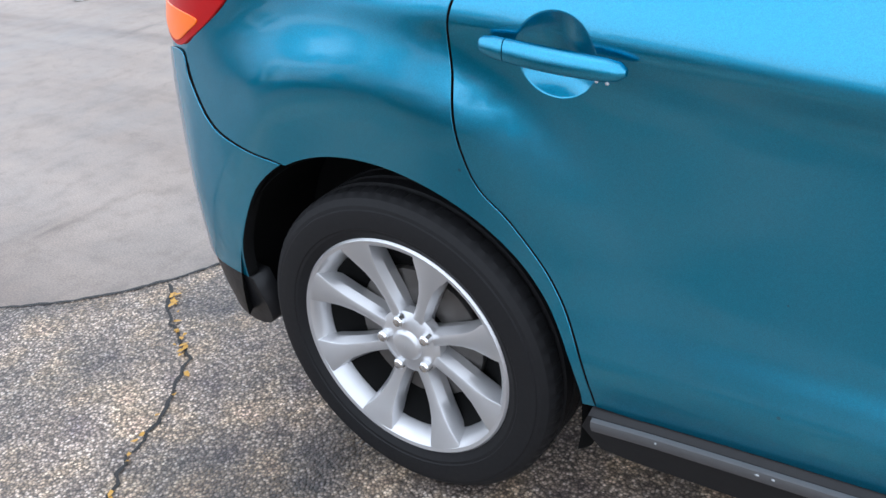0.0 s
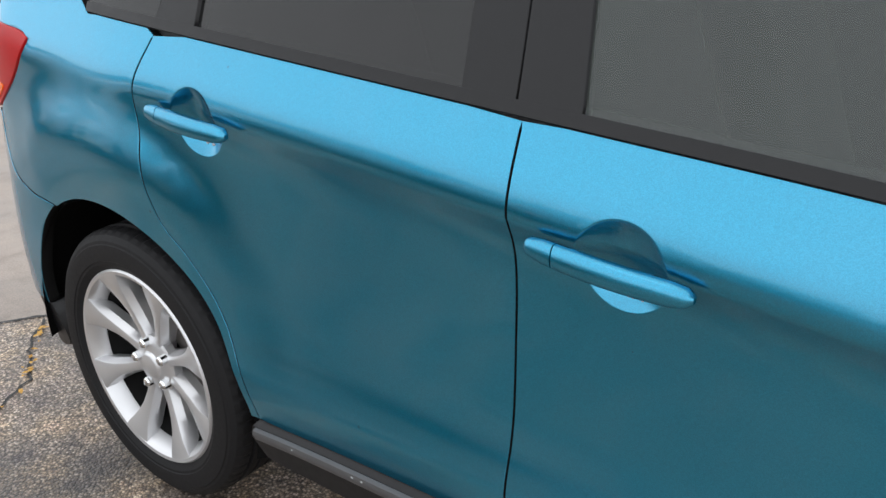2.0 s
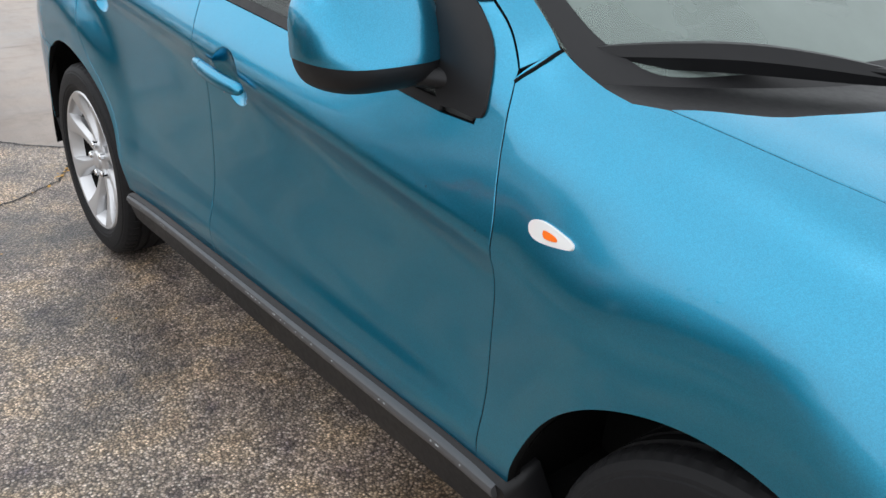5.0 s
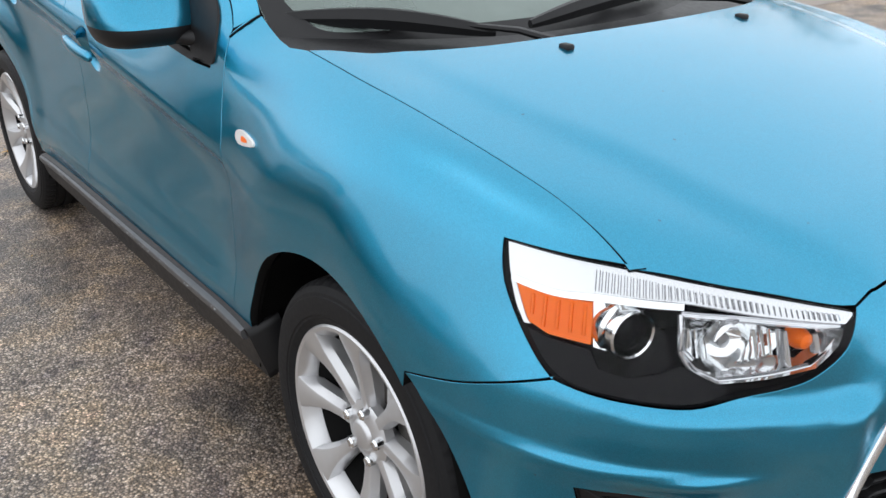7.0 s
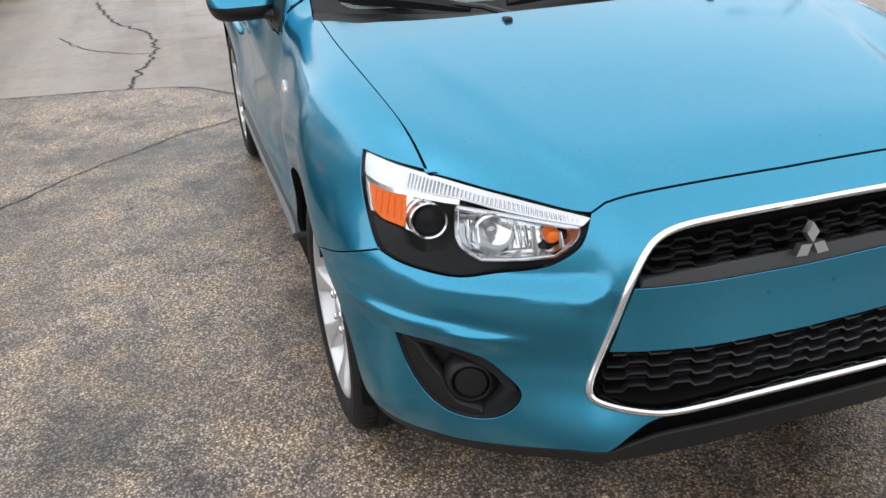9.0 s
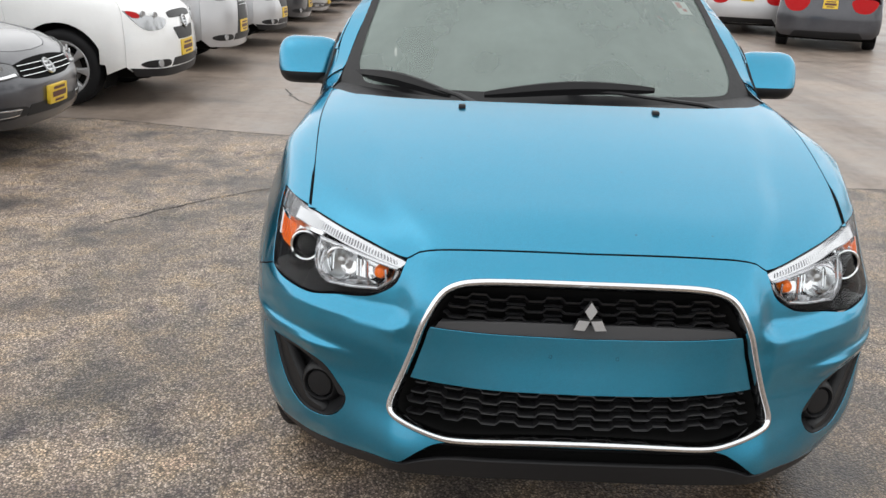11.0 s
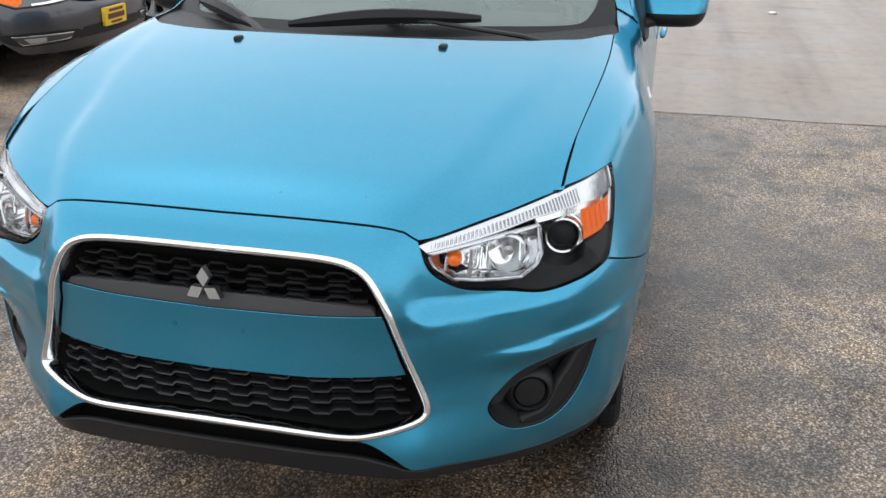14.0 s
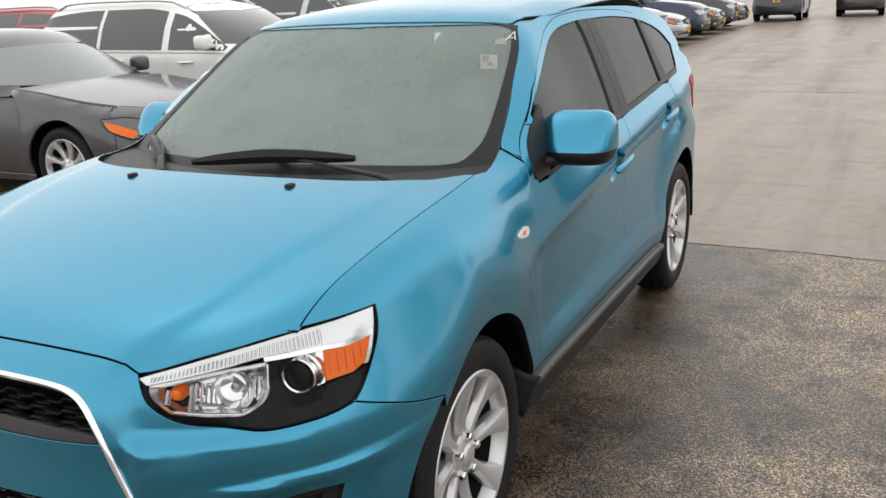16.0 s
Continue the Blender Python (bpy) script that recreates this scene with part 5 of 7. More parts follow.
# this car's tyres have their tread cut into blocks at the shoulders
bm = bmesh.new()
hw, R1, sides = 0.112, 0.345, 320
tread_prof = [(0.240, -hw + 0.03, 0), (0.250, -hw + 0.014, 0), (0.266, -hw + 0.004, 0), (0.272, -hw + 0.0035, 0), (0.274, -hw + 0.0015, 0), (0.296, -hw, 0), (0.312, -hw + 0.002, 0), (0.314, -hw + 0.0045, 0), (0.321, -hw + 0.006, 0),
              (R1 - 0.012, -hw + 0.014, 0), (R1 - 0.004, -hw + 0.025, 1), (R1 - 0.001, -hw + 0.036, 1), (R1 - 0.001, -hw + 0.050, 1), (R1 - 0.008, -hw + 0.052, 0), (R1 - 0.008, -hw + 0.060, 0), (R1, -hw + 0.062, 0), (R1, -hw + 0.084, 0), (R1 - 0.008, -hw + 0.086, 0), (R1 - 0.008, -hw + 0.094, 0), (R1, -hw + 0.096, 0)]
tread_prof += [(r, -y, c) for r, y, c in tread_prof[::-1]]
rings = []
for r, y, c in tread_prof:
    rings.append([bm.verts.new(((r - 0.0028 * (c and k % 5 == 0)) * math.cos(2 * math.pi * k / sides), y, (r - 0.0028 * (c and k % 5 == 0)) * math.sin(2 * math.pi * k / sides))) for k in range(sides)])
for a, b in zip(rings[:-1], rings[1:]):
    for k in range(sides):
        bm.faces.new((a[k], a[(k + 1) % sides], b[(k + 1) % sides], b[k]))
block_tyre = bpy.data.meshes.new("tyre")
bmesh.ops.recalc_face_normals(bm, faces=bm.faces)
for f in bm.faces:
    f.smooth = True
for e in bm.edges:
    e.smooth = len(e.link_faces) == 2 and e.calc_face_angle(0) < radians(20)
bm.to_mesh(block_tyre)
bm.free()
block_tyre.materials.append(RUBBER)
for x in (0.0, 2.67):
    for s in (-1, 1):
        w = wheel(car, x, 0.746 * s, 0.345, s, 0 if x == 0 else 20)
        for o in w.children:
            if o.name.startswith("tyre"):
                o.data = block_tyre

# door handles
def handle(x0, z0, x1, z1, s, parent):
    """A bar with a flattened, rounded section, and a shorter cap behind it across a narrow joint."""
    def piece(t0, t1, name, label):
        bm, rings, n = bmesh.new(), [], 20
        for k in range(n + 1):
            t = t0 + (t1 - t0) * k / n
            e = (t if t0 == 0 else 1 - t)
            near = min(t, 1 - t)
            close = math.sqrt(max(1 - (1 - min(e / 0.035, 1)) ** 2, 0.03))
            tall = (0.0150 + 0.0022 * math.sin(math.pi * t)) * (0.35 + 0.65 * close) * (0.72 + 0.28 * min(near / 0.12, 1))
            thick = 0.0095 * (0.4 + 0.6 * close)
            out = 0.869 + 0.006 + 0.019 * math.sin(math.pi * min(max(0.06 + 0.88 * t, 0), 1)) ** 0.6
            ring = []
            for a in np.linspace(0, 2 * math.pi, 16, endpoint=False):
                ca, sa = math.cos(a), math.sin(a)
                u, v = math.copysign(abs(ca) ** 0.55, ca) * thick, math.copysign(abs(sa) ** 0.7, sa) * tall
                ring.append(bm.verts.new((x0 + (x1 - x0) * t, s * (out + u - 0.25 * max(v, 0)), z0 + (z1 - z0) * t + v)))
            rings.append(ring)
        for a, b in zip(rings[:-1], rings[1:]):
            for q in range(16):
                bm.faces.new((a[q], a[(q + 1) % 16], b[(q + 1) % 16], b[q]))
        bm.faces.new(rings[0])
        bm.faces.new(rings[-1][::-1])
        return part(name, bm, BLUE, parent, label, sharp=50)
    bar = piece(0.208, 1.0, "handle", "blue bar handle")
    piece(0.0, 0.200, "handle_cap", "blue handle end cap")
    # drops hanging under the bar
    rnd = random.Random(int(x0 * 1000))
    bm = bmesh.new()
    for k in range(9):
        t = rnd.uniform(0.25, 0.9)
        bmesh.ops.create_icosphere(bm, subdivisions=1, radius=1.0, matrix=Matrix.LocRotScale((x0 + (x1 - x0) * t, s * 0.893, z0 + (z1 - z0) * t - 0.0165), None, (rnd.uniform(0.002, 0.0045), 0.003, 0.003)))
    part("rain_water", bm, WATER, bar, "drops under the handle")

for d in [o for o in car.children if o.name.startswith(("front_door", "rear_door"))]:
    s = -1 if np.mean([v.co.y for v in d.data.vertices]) < 0 else 1
    if d.name.startswith("front"):
        handle(1.105, 0.927, 1.348, 0.908, s, d)
    else:
        handle(0.251, 1.007, 0.483, 0.988, s, d)

# mirrors
for s in (-1, 1):
    mir = new("mirror")
    mir.parent = car
    mir["label"] = "blue door mirror with a black lower half"
    c = Vector((1.865, 0.912, 1.125))
    def dome(z0, z1, grow):
        bm = bmesh.new()
        nz, na = 18, 40
        rings = []
        for i in range(nz + 1):
            z = z0 + (z1 - z0) * i / nz
            q = (z - 1.128) / 0.092
            k = max(1 - abs(q) ** 2.9, 0) ** (1 / 2.9)
            ring = []
            for j in range(na):
                a = 2 * math.pi * j / na
                ca, sa = math.cos(a), math.sin(a)
                ex = math.copysign(abs(ca) ** (0.85 if ca > 0 else 0.35), ca) * (0.105 if ca > 0 else 0.045)
                ey = math.copysign(abs(sa) ** 0.62, sa) * (0.110 if sa > 0 else 0.138)
                ring.append(bm.verts.new((c.x + (ex * (0.55 + 0.45 * k) * (1 - 0.42 * q) if ca > 0 else ex) * k * grow + 0.02 * (c.y + ey - 0.93) * -3, s * (c.y + ey * (0.25 + 0.75 * k) * grow), z)))
            rings.append(ring)
        for a, b in zip(rings[:-1], rings[1:]):
            for j in range(na):
                bm.faces.new((a[j], a[(j + 1) % na], b[(j + 1) % na], b[j]))
        bm.faces.new(rings[0][::-1])
        bm.faces.new(rings[-1])
        return bm
    part("mirror_shell", dome(1.094, 1.219, 1.0), BLUE, mir, "blue painted mirror shell")
    part("mirror_base", dome(1.046, 1.094, 0.985), BLACK, mir, "black lower half of the mirror")
    bm = bmesh.new()
    box(bm, (1.826, s * 0.835, 1.08), (1.832, s * 0.985, 1.19), 0.003)
    part("mirror_glass", bm, CHROME, mir, "mirror glass")
    bm = bmesh.new()
    tube(bm, [(2.035, s * 0.772, 1.056), (2.01, s * 0.792, 1.058), (1.98, s * 0.815, 1.062), (1.94, s * 0.852, 1.068), (1.88, s * 0.89, 1.072)], [0.006, 0.015, 0.022, 0.027, 0.026], 14, 0.8)
    part("mirror_arm", bm, BLACK, mir, "black mirror arm")

# washer nozzles, wipers
for y in (-0.301, 0.301):
    z = float(deck_z(np.array([2.681]), np.array([y]))[0])
    bm = bmesh.new()
    box(bm, (2.664, y - 0.011, z - 0.006), (2.694, y + 0.011, z + 0.009), 0.005, 3)
    part("washer_nozzle", bm, BLACK, car, "small black washer nozzle")

def wiper(pivot, tip, blade_a, blade_b):
    bm = bmesh.new()
    a, b = Vector(pivot), Vector(tip)
    tube(bm, [a, a.lerp(b, 0.2) + Vector((0, 0, 0.012)), a.lerp(b, 0.7) + Vector((0, 0, 0.010)), b], [0.016, 0.013, 0.009, 0.007], 8, 0.6)
    arm = part("wiper_arm", bm, BLACK, car, "black wiper arm")
    bm = bmesh.new()
    a, b = Vector(blade_a), Vector(blade_b)
    mid = (a + b) / 2 + Vector((0.012, 0, 0.016))
    tube(bm, [tuple(v) for v in curve([a, mid, b], 8)], [0.007 + 0.010 * math.sin(math.pi * k / 16) for k in range(17)], 6, 1.5)
    part("wiper_blade", bm, BLACK, arm, "black rubber wiper blade")

wiper((2.52, 0.60, 1.080), (2.425, 0.06, 1.126), (2.405, 0.352, 1.130), (2.487, -0.227, 1.108))
wiper((2.60, -0.26, 1.095), (2.31, -0.52, 1.122), (2.50, -0.34, 1.105), (2.157, -0.71, 1.122))

# stickers and tags on the windscreen
def on_glass(name, outline, material, label, off=-0.012, h=0.03):
    return upper.panel(name, np.array(outline), upper.ahead(), material, windscreen, label, h=h, gap=0.0, offset=off, depth=0.001, edge=0.03)

on_glass("sticker", [(0.522, 1.406), (0.577, 1.404), (0.601, 1.361), (0.548, 1.363)], PAPER, "white paper sticker")
on_glass("sticker_print", [(0.532, 1.402), (0.553, 1.401), (0.563, 1.382), (0.542, 1.383)], REDINK, "red print", -0.0105)
on_glass("sticker_print", [(0.558, 1.380), (0.575, 1.379), (0.581, 1.370), (0.564, 1.371)], REDINK, "red print", -0.0105)
on_glass("paper_tag", [(0.542, 1.457), (0.582, 1.452), (0.589, 1.436), (0.549, 1.438)], PAPER, "pale paper tag")
on_glass("orange_tag", [(0.580, 1.316), (0.589, 1.316), (0.594, 1.304), (0.584, 1.304)], ORANGE, "small orange tag", -0.012, 0.01)
bm = bmesh.new()
for q in (((0.584, 1.438), (0.596, 1.464)), ((0.596, 1.464), (0.615, 1.437)), ((0.590, 1.446), (0.608, 1.445))):
    p, _ = upper.put(upper.ahead(), np.array(q), 0.0)
    tube(bm, [tuple(v) for v in p], 0.0026, 6)
part("letter_mark", bm, PAPER, windscreen, "white letter A written on the glass corner")

# inside: dashboard, steering wheel, seats
bm = bmesh.new()
box(bm, (1.72, -0.68, 0.62), (2.30, 0.68, 0.985), 0.07, 4)
part("dashboard", bm, TRIM, car, "dark grey dashboard")
bm = bmesh.new()
box(bm, (1.74, 0.16, 0.95), (2.02, 0.56, 1.055), 0.05, 4)
part("instrument_hood", bm, TRIM, car, "dark instrument hood")
bm = bmesh.new()
m = Matrix.Translation((1.66, 0.36, 0.97)) @ Matrix.Rotation(radians(-25), 4, "Y")
ringp = [m @ Vector((0, 0.185 * math.cos(a), 0.185 * math.sin(a))) for a in np.linspace(0, 2 * math.pi, 41)]
tube(bm, ringp, 0.015, 8, cap=False)
for a in (0, math.pi, -math.pi / 2):
    tube(bm, [m @ Vector((0.03, 0, 0)), m @ Vector((0, 0.18 * math.cos(a), 0.18 * math.sin(a)))], 0.016, 8)
part("steering_wheel", bm, TRIM, car, "dark grey steering wheel")

def seat(x, y, w=0.50, tall=True):
    st = new("seat")
    st.parent = car
    st["label"] = "dark grey cloth seat"
    bm = bmesh.new()
    box(bm, (x - 0.05, y - w / 2, 0.42), (x + 0.50, y + w / 2, 0.64), 0.07, 3)
    part("cushion", bm, SEATCLOTH, st)
    bm = bmesh.new()
    box(bm, (-0.08, -w / 2, 0.0), (0.08, w / 2, 0.66), 0.07, 3)
    bm.transform(Matrix.Translation((x, y, 0.58)) @ Matrix.Rotation(radians(-18), 4, "Y"))
    part("backrest", bm, SEATCLOTH, st)
    bm = bmesh.new()
    box(bm, (-0.05, -0.14, 0.68), (0.06, 0.14, 0.88), 0.05, 3)
    bm.transform(Matrix.Translation((x, y, 0.58)) @ Matrix.Rotation(radians(-18), 4, "Y"))
    part("headrest", bm, SEATCLOTH, st)

seat(1.12, 0.36)
seat(1.12, -0.36)
seat(0.32, 0.33, 0.60)
seat(0.32, -0.33, 0.60)
bm = bmesh.new()
box(bm, (-0.45, -0.72, 0.34), (2.2, 0.72, 0.40), 0.02)
part("cabin_floor", bm, TRIM, car, "dark cabin floor")
for s in (-1, 1):
    bm = bmesh.new()
    low_row, top_row = [], []
    for x in np.linspace(-0.30, 2.05, 24):
        t = float(belt_z(x)) + 0.006
        y = float(side_y(np.array([x]), np.array([t]))[0]) - 0.016
        top_row.append([bm.verts.new((x, s * (y - d), t)) for d in (0.0, 0.05)])
        low_row.append([bm.verts.new((x, s * (y - d), 0.42 if x > 0.5 else 0.86)) for d in (0.03, 0.09)])
    for i in range(23):
        a, b, c, d = top_row[i], top_row[i + 1], low_row[i], low_row[i + 1]
        bm.faces.new((a[0], b[0], b[1], a[1]))
        bm.faces.new((a[1], b[1], d[1], c[1]))
        bm.faces.new((a[0], c[0], d[0], b[0]))
    part("door_lining", bm, TRIM, car, "dark door lining")

# ---- ground ----
def ground_mat():
    m = mat("wet_aggregate_asphalt", (0.2, 0.2, 0.2), 0.4)
    b = m.node_tree.nodes["Principled BSDF"]
    p = coords(m)
    vo = node(m, "ShaderNodeTexVoronoi", Scale=145.0)
    link(m, p, vo.inputs["Vector"])
    sep = node(m, "ShaderNodeSeparateColor")
    link(m, vo.outputs["Color"], sep.inputs[0])
    stone = ramp(m, sep.outputs[0], [(0.0, (0.095, 0.082, 0.071)), (0.30, (0.175, 0.148, 0.124)), (0.60, (0.295, 0.254, 0.216)), (0.85, (0.42, 0.37, 0.322)), (1.0, (0.57, 0.532, 0.488))])
    big = node(m, "ShaderNodeTexNoise", Scale=1.6, Detail=7.0, Roughness=0.66)
    link(m, p, big.inputs["Vector"])
    stain = ramp(m, big.outputs["Fac"], [(0.33, (0.26, 0.26, 0.28)), (0.42, (0.64, 0.61, 0.59)), (0.52, (1.05, 0.96, 0.89)), (0.72, (1.27, 1.13, 1.0))])
    mul = node(m, "ShaderNodeMix")
    mul.data_type, mul.blend_type = "RGBA", "MULTIPLY"
    mul.inputs["Factor"].default_value = 1.0
    gaps = ramp(m, vo.outputs["Distance"], [(0.26, (1.62, 1.60, 1.56)), (0.46, (1.24, 1.22, 1.19)), (0.60, (0.54, 0.53, 0.52))])
    laid = node(m, "ShaderNodeMix")
    laid.data_type, laid.blend_type = "RGBA", "MULTIPLY"
    laid.inputs["Factor"].default_value = 1.0
    link(m, stone.outputs[0], laid.inputs["A"])
    link(m, gaps.outputs[0], laid.inputs["B"])
    link(m, laid.outputs["Result"], mul.inputs["A"])
    # rusty, mossy and oily tints at the size of a hand
    hue = node(m, "ShaderNodeTexNoise", Scale=6.5, Detail=5.0, Roughness=0.6)
    link(m, p, hue.inputs["Vector"])
    tint = ramp(m, hue.outputs["Fac"], [(0.30, (0.52, 0.50, 0.60)), (0.40, (0.86, 0.85, 0.88)), (0.50, (1.0, 1.0, 1.0)), (0.60, (1.08, 1.03, 0.90)), (0.72, (1.14, 1.03, 0.96))])
    blot = node(m, "ShaderNodeMix")
    blot.data_type, blot.blend_type = "RGBA", "MULTIPLY"
    blot.inputs["Factor"].default_value = 1.0
    link(m, stain.outputs[0], blot.inputs["A"])
    link(m, tint.outputs[0], blot.inputs["B"])
    link(m, blot.outputs["Result"], mul.inputs["B"])
    # damp patches, and a wetter stretch of the lot towards x
    wet = node(m, "ShaderNodeTexNoise", Scale=0.9, Detail=6.0, Roughness=0.62)
    link(m, p, wet.inputs["Vector"])
    xyz = node(m, "ShaderNodeSeparateXYZ")
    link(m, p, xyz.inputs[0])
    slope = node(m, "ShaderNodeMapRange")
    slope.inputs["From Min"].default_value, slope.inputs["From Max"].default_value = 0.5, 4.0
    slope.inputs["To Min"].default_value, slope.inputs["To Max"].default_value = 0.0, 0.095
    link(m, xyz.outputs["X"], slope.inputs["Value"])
    # run-off damp and the car's own shade, coloured in as a band round it
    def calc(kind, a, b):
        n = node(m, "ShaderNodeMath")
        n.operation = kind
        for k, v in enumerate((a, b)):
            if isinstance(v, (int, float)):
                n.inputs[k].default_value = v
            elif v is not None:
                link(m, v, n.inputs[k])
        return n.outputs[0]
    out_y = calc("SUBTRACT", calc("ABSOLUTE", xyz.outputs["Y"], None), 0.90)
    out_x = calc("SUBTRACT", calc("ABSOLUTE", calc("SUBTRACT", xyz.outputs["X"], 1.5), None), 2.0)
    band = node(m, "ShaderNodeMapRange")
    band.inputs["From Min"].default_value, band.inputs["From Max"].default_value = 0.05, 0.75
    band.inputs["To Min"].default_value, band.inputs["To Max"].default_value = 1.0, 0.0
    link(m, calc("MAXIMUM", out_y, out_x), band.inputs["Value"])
    # this darkening of the band grows towards +y
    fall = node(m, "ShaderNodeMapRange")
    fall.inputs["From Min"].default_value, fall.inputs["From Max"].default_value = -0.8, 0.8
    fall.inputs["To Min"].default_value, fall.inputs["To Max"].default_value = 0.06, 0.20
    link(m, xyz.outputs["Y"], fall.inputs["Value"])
    damp_and_shade = calc("MAXIMUM", slope.outputs[0], calc("MULTIPLY", band.outputs[0], fall.outputs[0]))
    less = calc("SUBTRACT", wet.outputs["Fac"], damp_and_shade)
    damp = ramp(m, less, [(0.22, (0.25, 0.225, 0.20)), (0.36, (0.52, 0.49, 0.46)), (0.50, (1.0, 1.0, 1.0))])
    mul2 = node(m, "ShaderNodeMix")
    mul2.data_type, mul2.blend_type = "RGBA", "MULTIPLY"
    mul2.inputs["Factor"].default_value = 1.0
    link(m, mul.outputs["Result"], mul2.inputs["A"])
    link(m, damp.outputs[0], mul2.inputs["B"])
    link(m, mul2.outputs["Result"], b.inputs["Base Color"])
    ro = node(m, "ShaderNodeMapRange")
    ro.inputs["From Min"].default_value, ro.inputs["From Max"].default_value = 0.25, 0.6
    ro.inputs["To Min"].default_value, ro.inputs["To Max"].default_value = 0.26, 0.62
    link(m, less, ro.inputs["Value"])
    link(m, ro.outputs[0], b.inputs["Roughness"])
    k = node(m, "ShaderNodeBump", Strength=0.65, Distance=0.004)
    link(m, vo.outputs["Distance"], k.inputs["Height"])
    k.invert = True
    link(m, k.outputs[0], b.inputs["Normal"])
    return m

def concrete_mat():
    m = mat("wet_worn_concrete", (0.3, 0.28, 0.25), 0.4)
    b = m.node_tree.nodes["Principled BSDF"]
    p = coords(m)
    big = node(m, "ShaderNodeTexNoise", Scale=1.3, Detail=9.0, Roughness=0.70)
    link(m, coords(m, (1.0, 0.7, 1.0)), big.inputs["Vector"])
    col = ramp(m, big.outputs["Fac"], [(0.30, (0.14, 0.118, 0.10)), (0.42, (0.235, 0.19, 0.157)), (0.55, (0.295, 0.238, 0.198)), (0.72, (0.36, 0.297, 0.25))])
    fine = node(m, "ShaderNodeTexNoise", Scale=160.0, Detail=3.0)
    link(m, p, fine.inputs["Vector"])
    sp = ramp(m, fine.outputs["Fac"], [(0.35, (0.74, 0.74, 0.74)), (0.65, (1.10, 1.09, 1.07))])
    mid = node(m, "ShaderNodeTexNoise", Scale=9.0, Detail=6.0, Roughness=0.7)
    link(m, p, mid.inputs["Vector"])
    worn = ramp(m, mid.outputs["Fac"], [(0.34, (0.80, 0.79, 0.78)), (0.50, (1.0, 1.0, 1.0)), (0.68, (1.08, 1.07, 1.06))])
    # dark smears drawn across the lane
    smear = node(m, "ShaderNodeTexNoise", Scale=1.0, Detail=4.0, Roughness=0.6)
    link(m, coords(m, (4.2, 0.75, 1.0)), smear.inputs["Vector"])
    dark = ramp(m, smear.outputs["Fac"], [(0.26, (0.46, 0.43, 0.41)), (0.34, (0.86, 0.85, 0.84)), (0.44, (1.0, 1.0, 1.0))])
    # long wet tracks down the lane
    track = node(m, "ShaderNodeTexNoise", Scale=1.0, Detail=5.0, Roughness=0.55)
    link(m, coords(m, (0.10, 1.5, 1.0)), track.inputs["Vector"])
    run = ramp(m, track.outputs["Fac"], [(0.36, (0.66, 0.63, 0.61)), (0.46, (0.92, 0.91, 0.90)), (0.60, (1.10, 1.10, 1.10))])
    lane = node(m, "ShaderNodeMix")
    lane.data_type, lane.blend_type = "RGBA", "MULTIPLY"
    lane.inputs["Factor"].default_value = 1.0
    link(m, dark.outputs[0], lane.inputs["A"])
    link(m, run.outputs[0], lane.inputs["B"])
    both = node(m, "ShaderNodeMix")
    both.data_type, both.blend_type = "RGBA", "MULTIPLY"
    both.inputs["Factor"].default_value = 1.0
    link(m, worn.outputs[0], both.inputs["A"])
    link(m, lane.outputs["Result"], both.inputs["B"])
    tone = node(m, "ShaderNodeMix")
    tone.data_type, tone.blend_type = "RGBA", "MULTIPLY"
    tone.inputs["Factor"].default_value = 1.0
    link(m, col.outputs[0], tone.inputs["A"])
    link(m, both.outputs["Result"], tone.inputs["B"])
    mul = node(m, "ShaderNodeMix")
    mul.data_type, mul.blend_type = "RGBA", "MULTIPLY"
    mul.inputs["Factor"].default_value = 1.0
    link(m, tone.outputs["Result"], mul.inputs["A"])
    link(m, sp.outputs[0], mul.inputs["B"])
    link(m, mul.outputs["Result"], b.inputs["Base Color"])
    ro = node(m, "ShaderNodeMapRange")
    ro.inputs["From Min"].default_value, ro.inputs["From Max"].default_value = 0.35, 0.65
    ro.inputs["To Min"].default_value, ro.inputs["To Max"].default_value = 0.30, 0.56
    link(m, big.outputs["Fac"], ro.inputs["Value"])
    link(m, ro.outputs[0], b.inputs["Roughness"])
    k = node(m, "ShaderNodeBump", Strength=0.25, Distance=0.003)
    link(m, fine.outputs["Fac"], k.inputs["Height"])
    link(m, k.outputs[0], b.inputs["Normal"])
    return m

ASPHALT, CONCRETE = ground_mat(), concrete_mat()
# the shade down in the open cracks, carried by flat near-black strips
CRACKSHADE = mat("crack_shadow", (0.018, 0.017, 0.016), 0.7)

# the joint between the asphalt and the older concrete, wandering across the lot
def joint_x(y):
    return pc([-9, -3.5, -2.4, -1.5, -1.07, -0.8, -0.5, -0.2, 0.8, 1.3, 1.9, 2.8, 9], [-2.6, -2.46, -2.17, -1.98, -1.81, -1.45, -1.19, -1.08, -0.87, -0.87, -0.83, -0.86, -0.95], y)

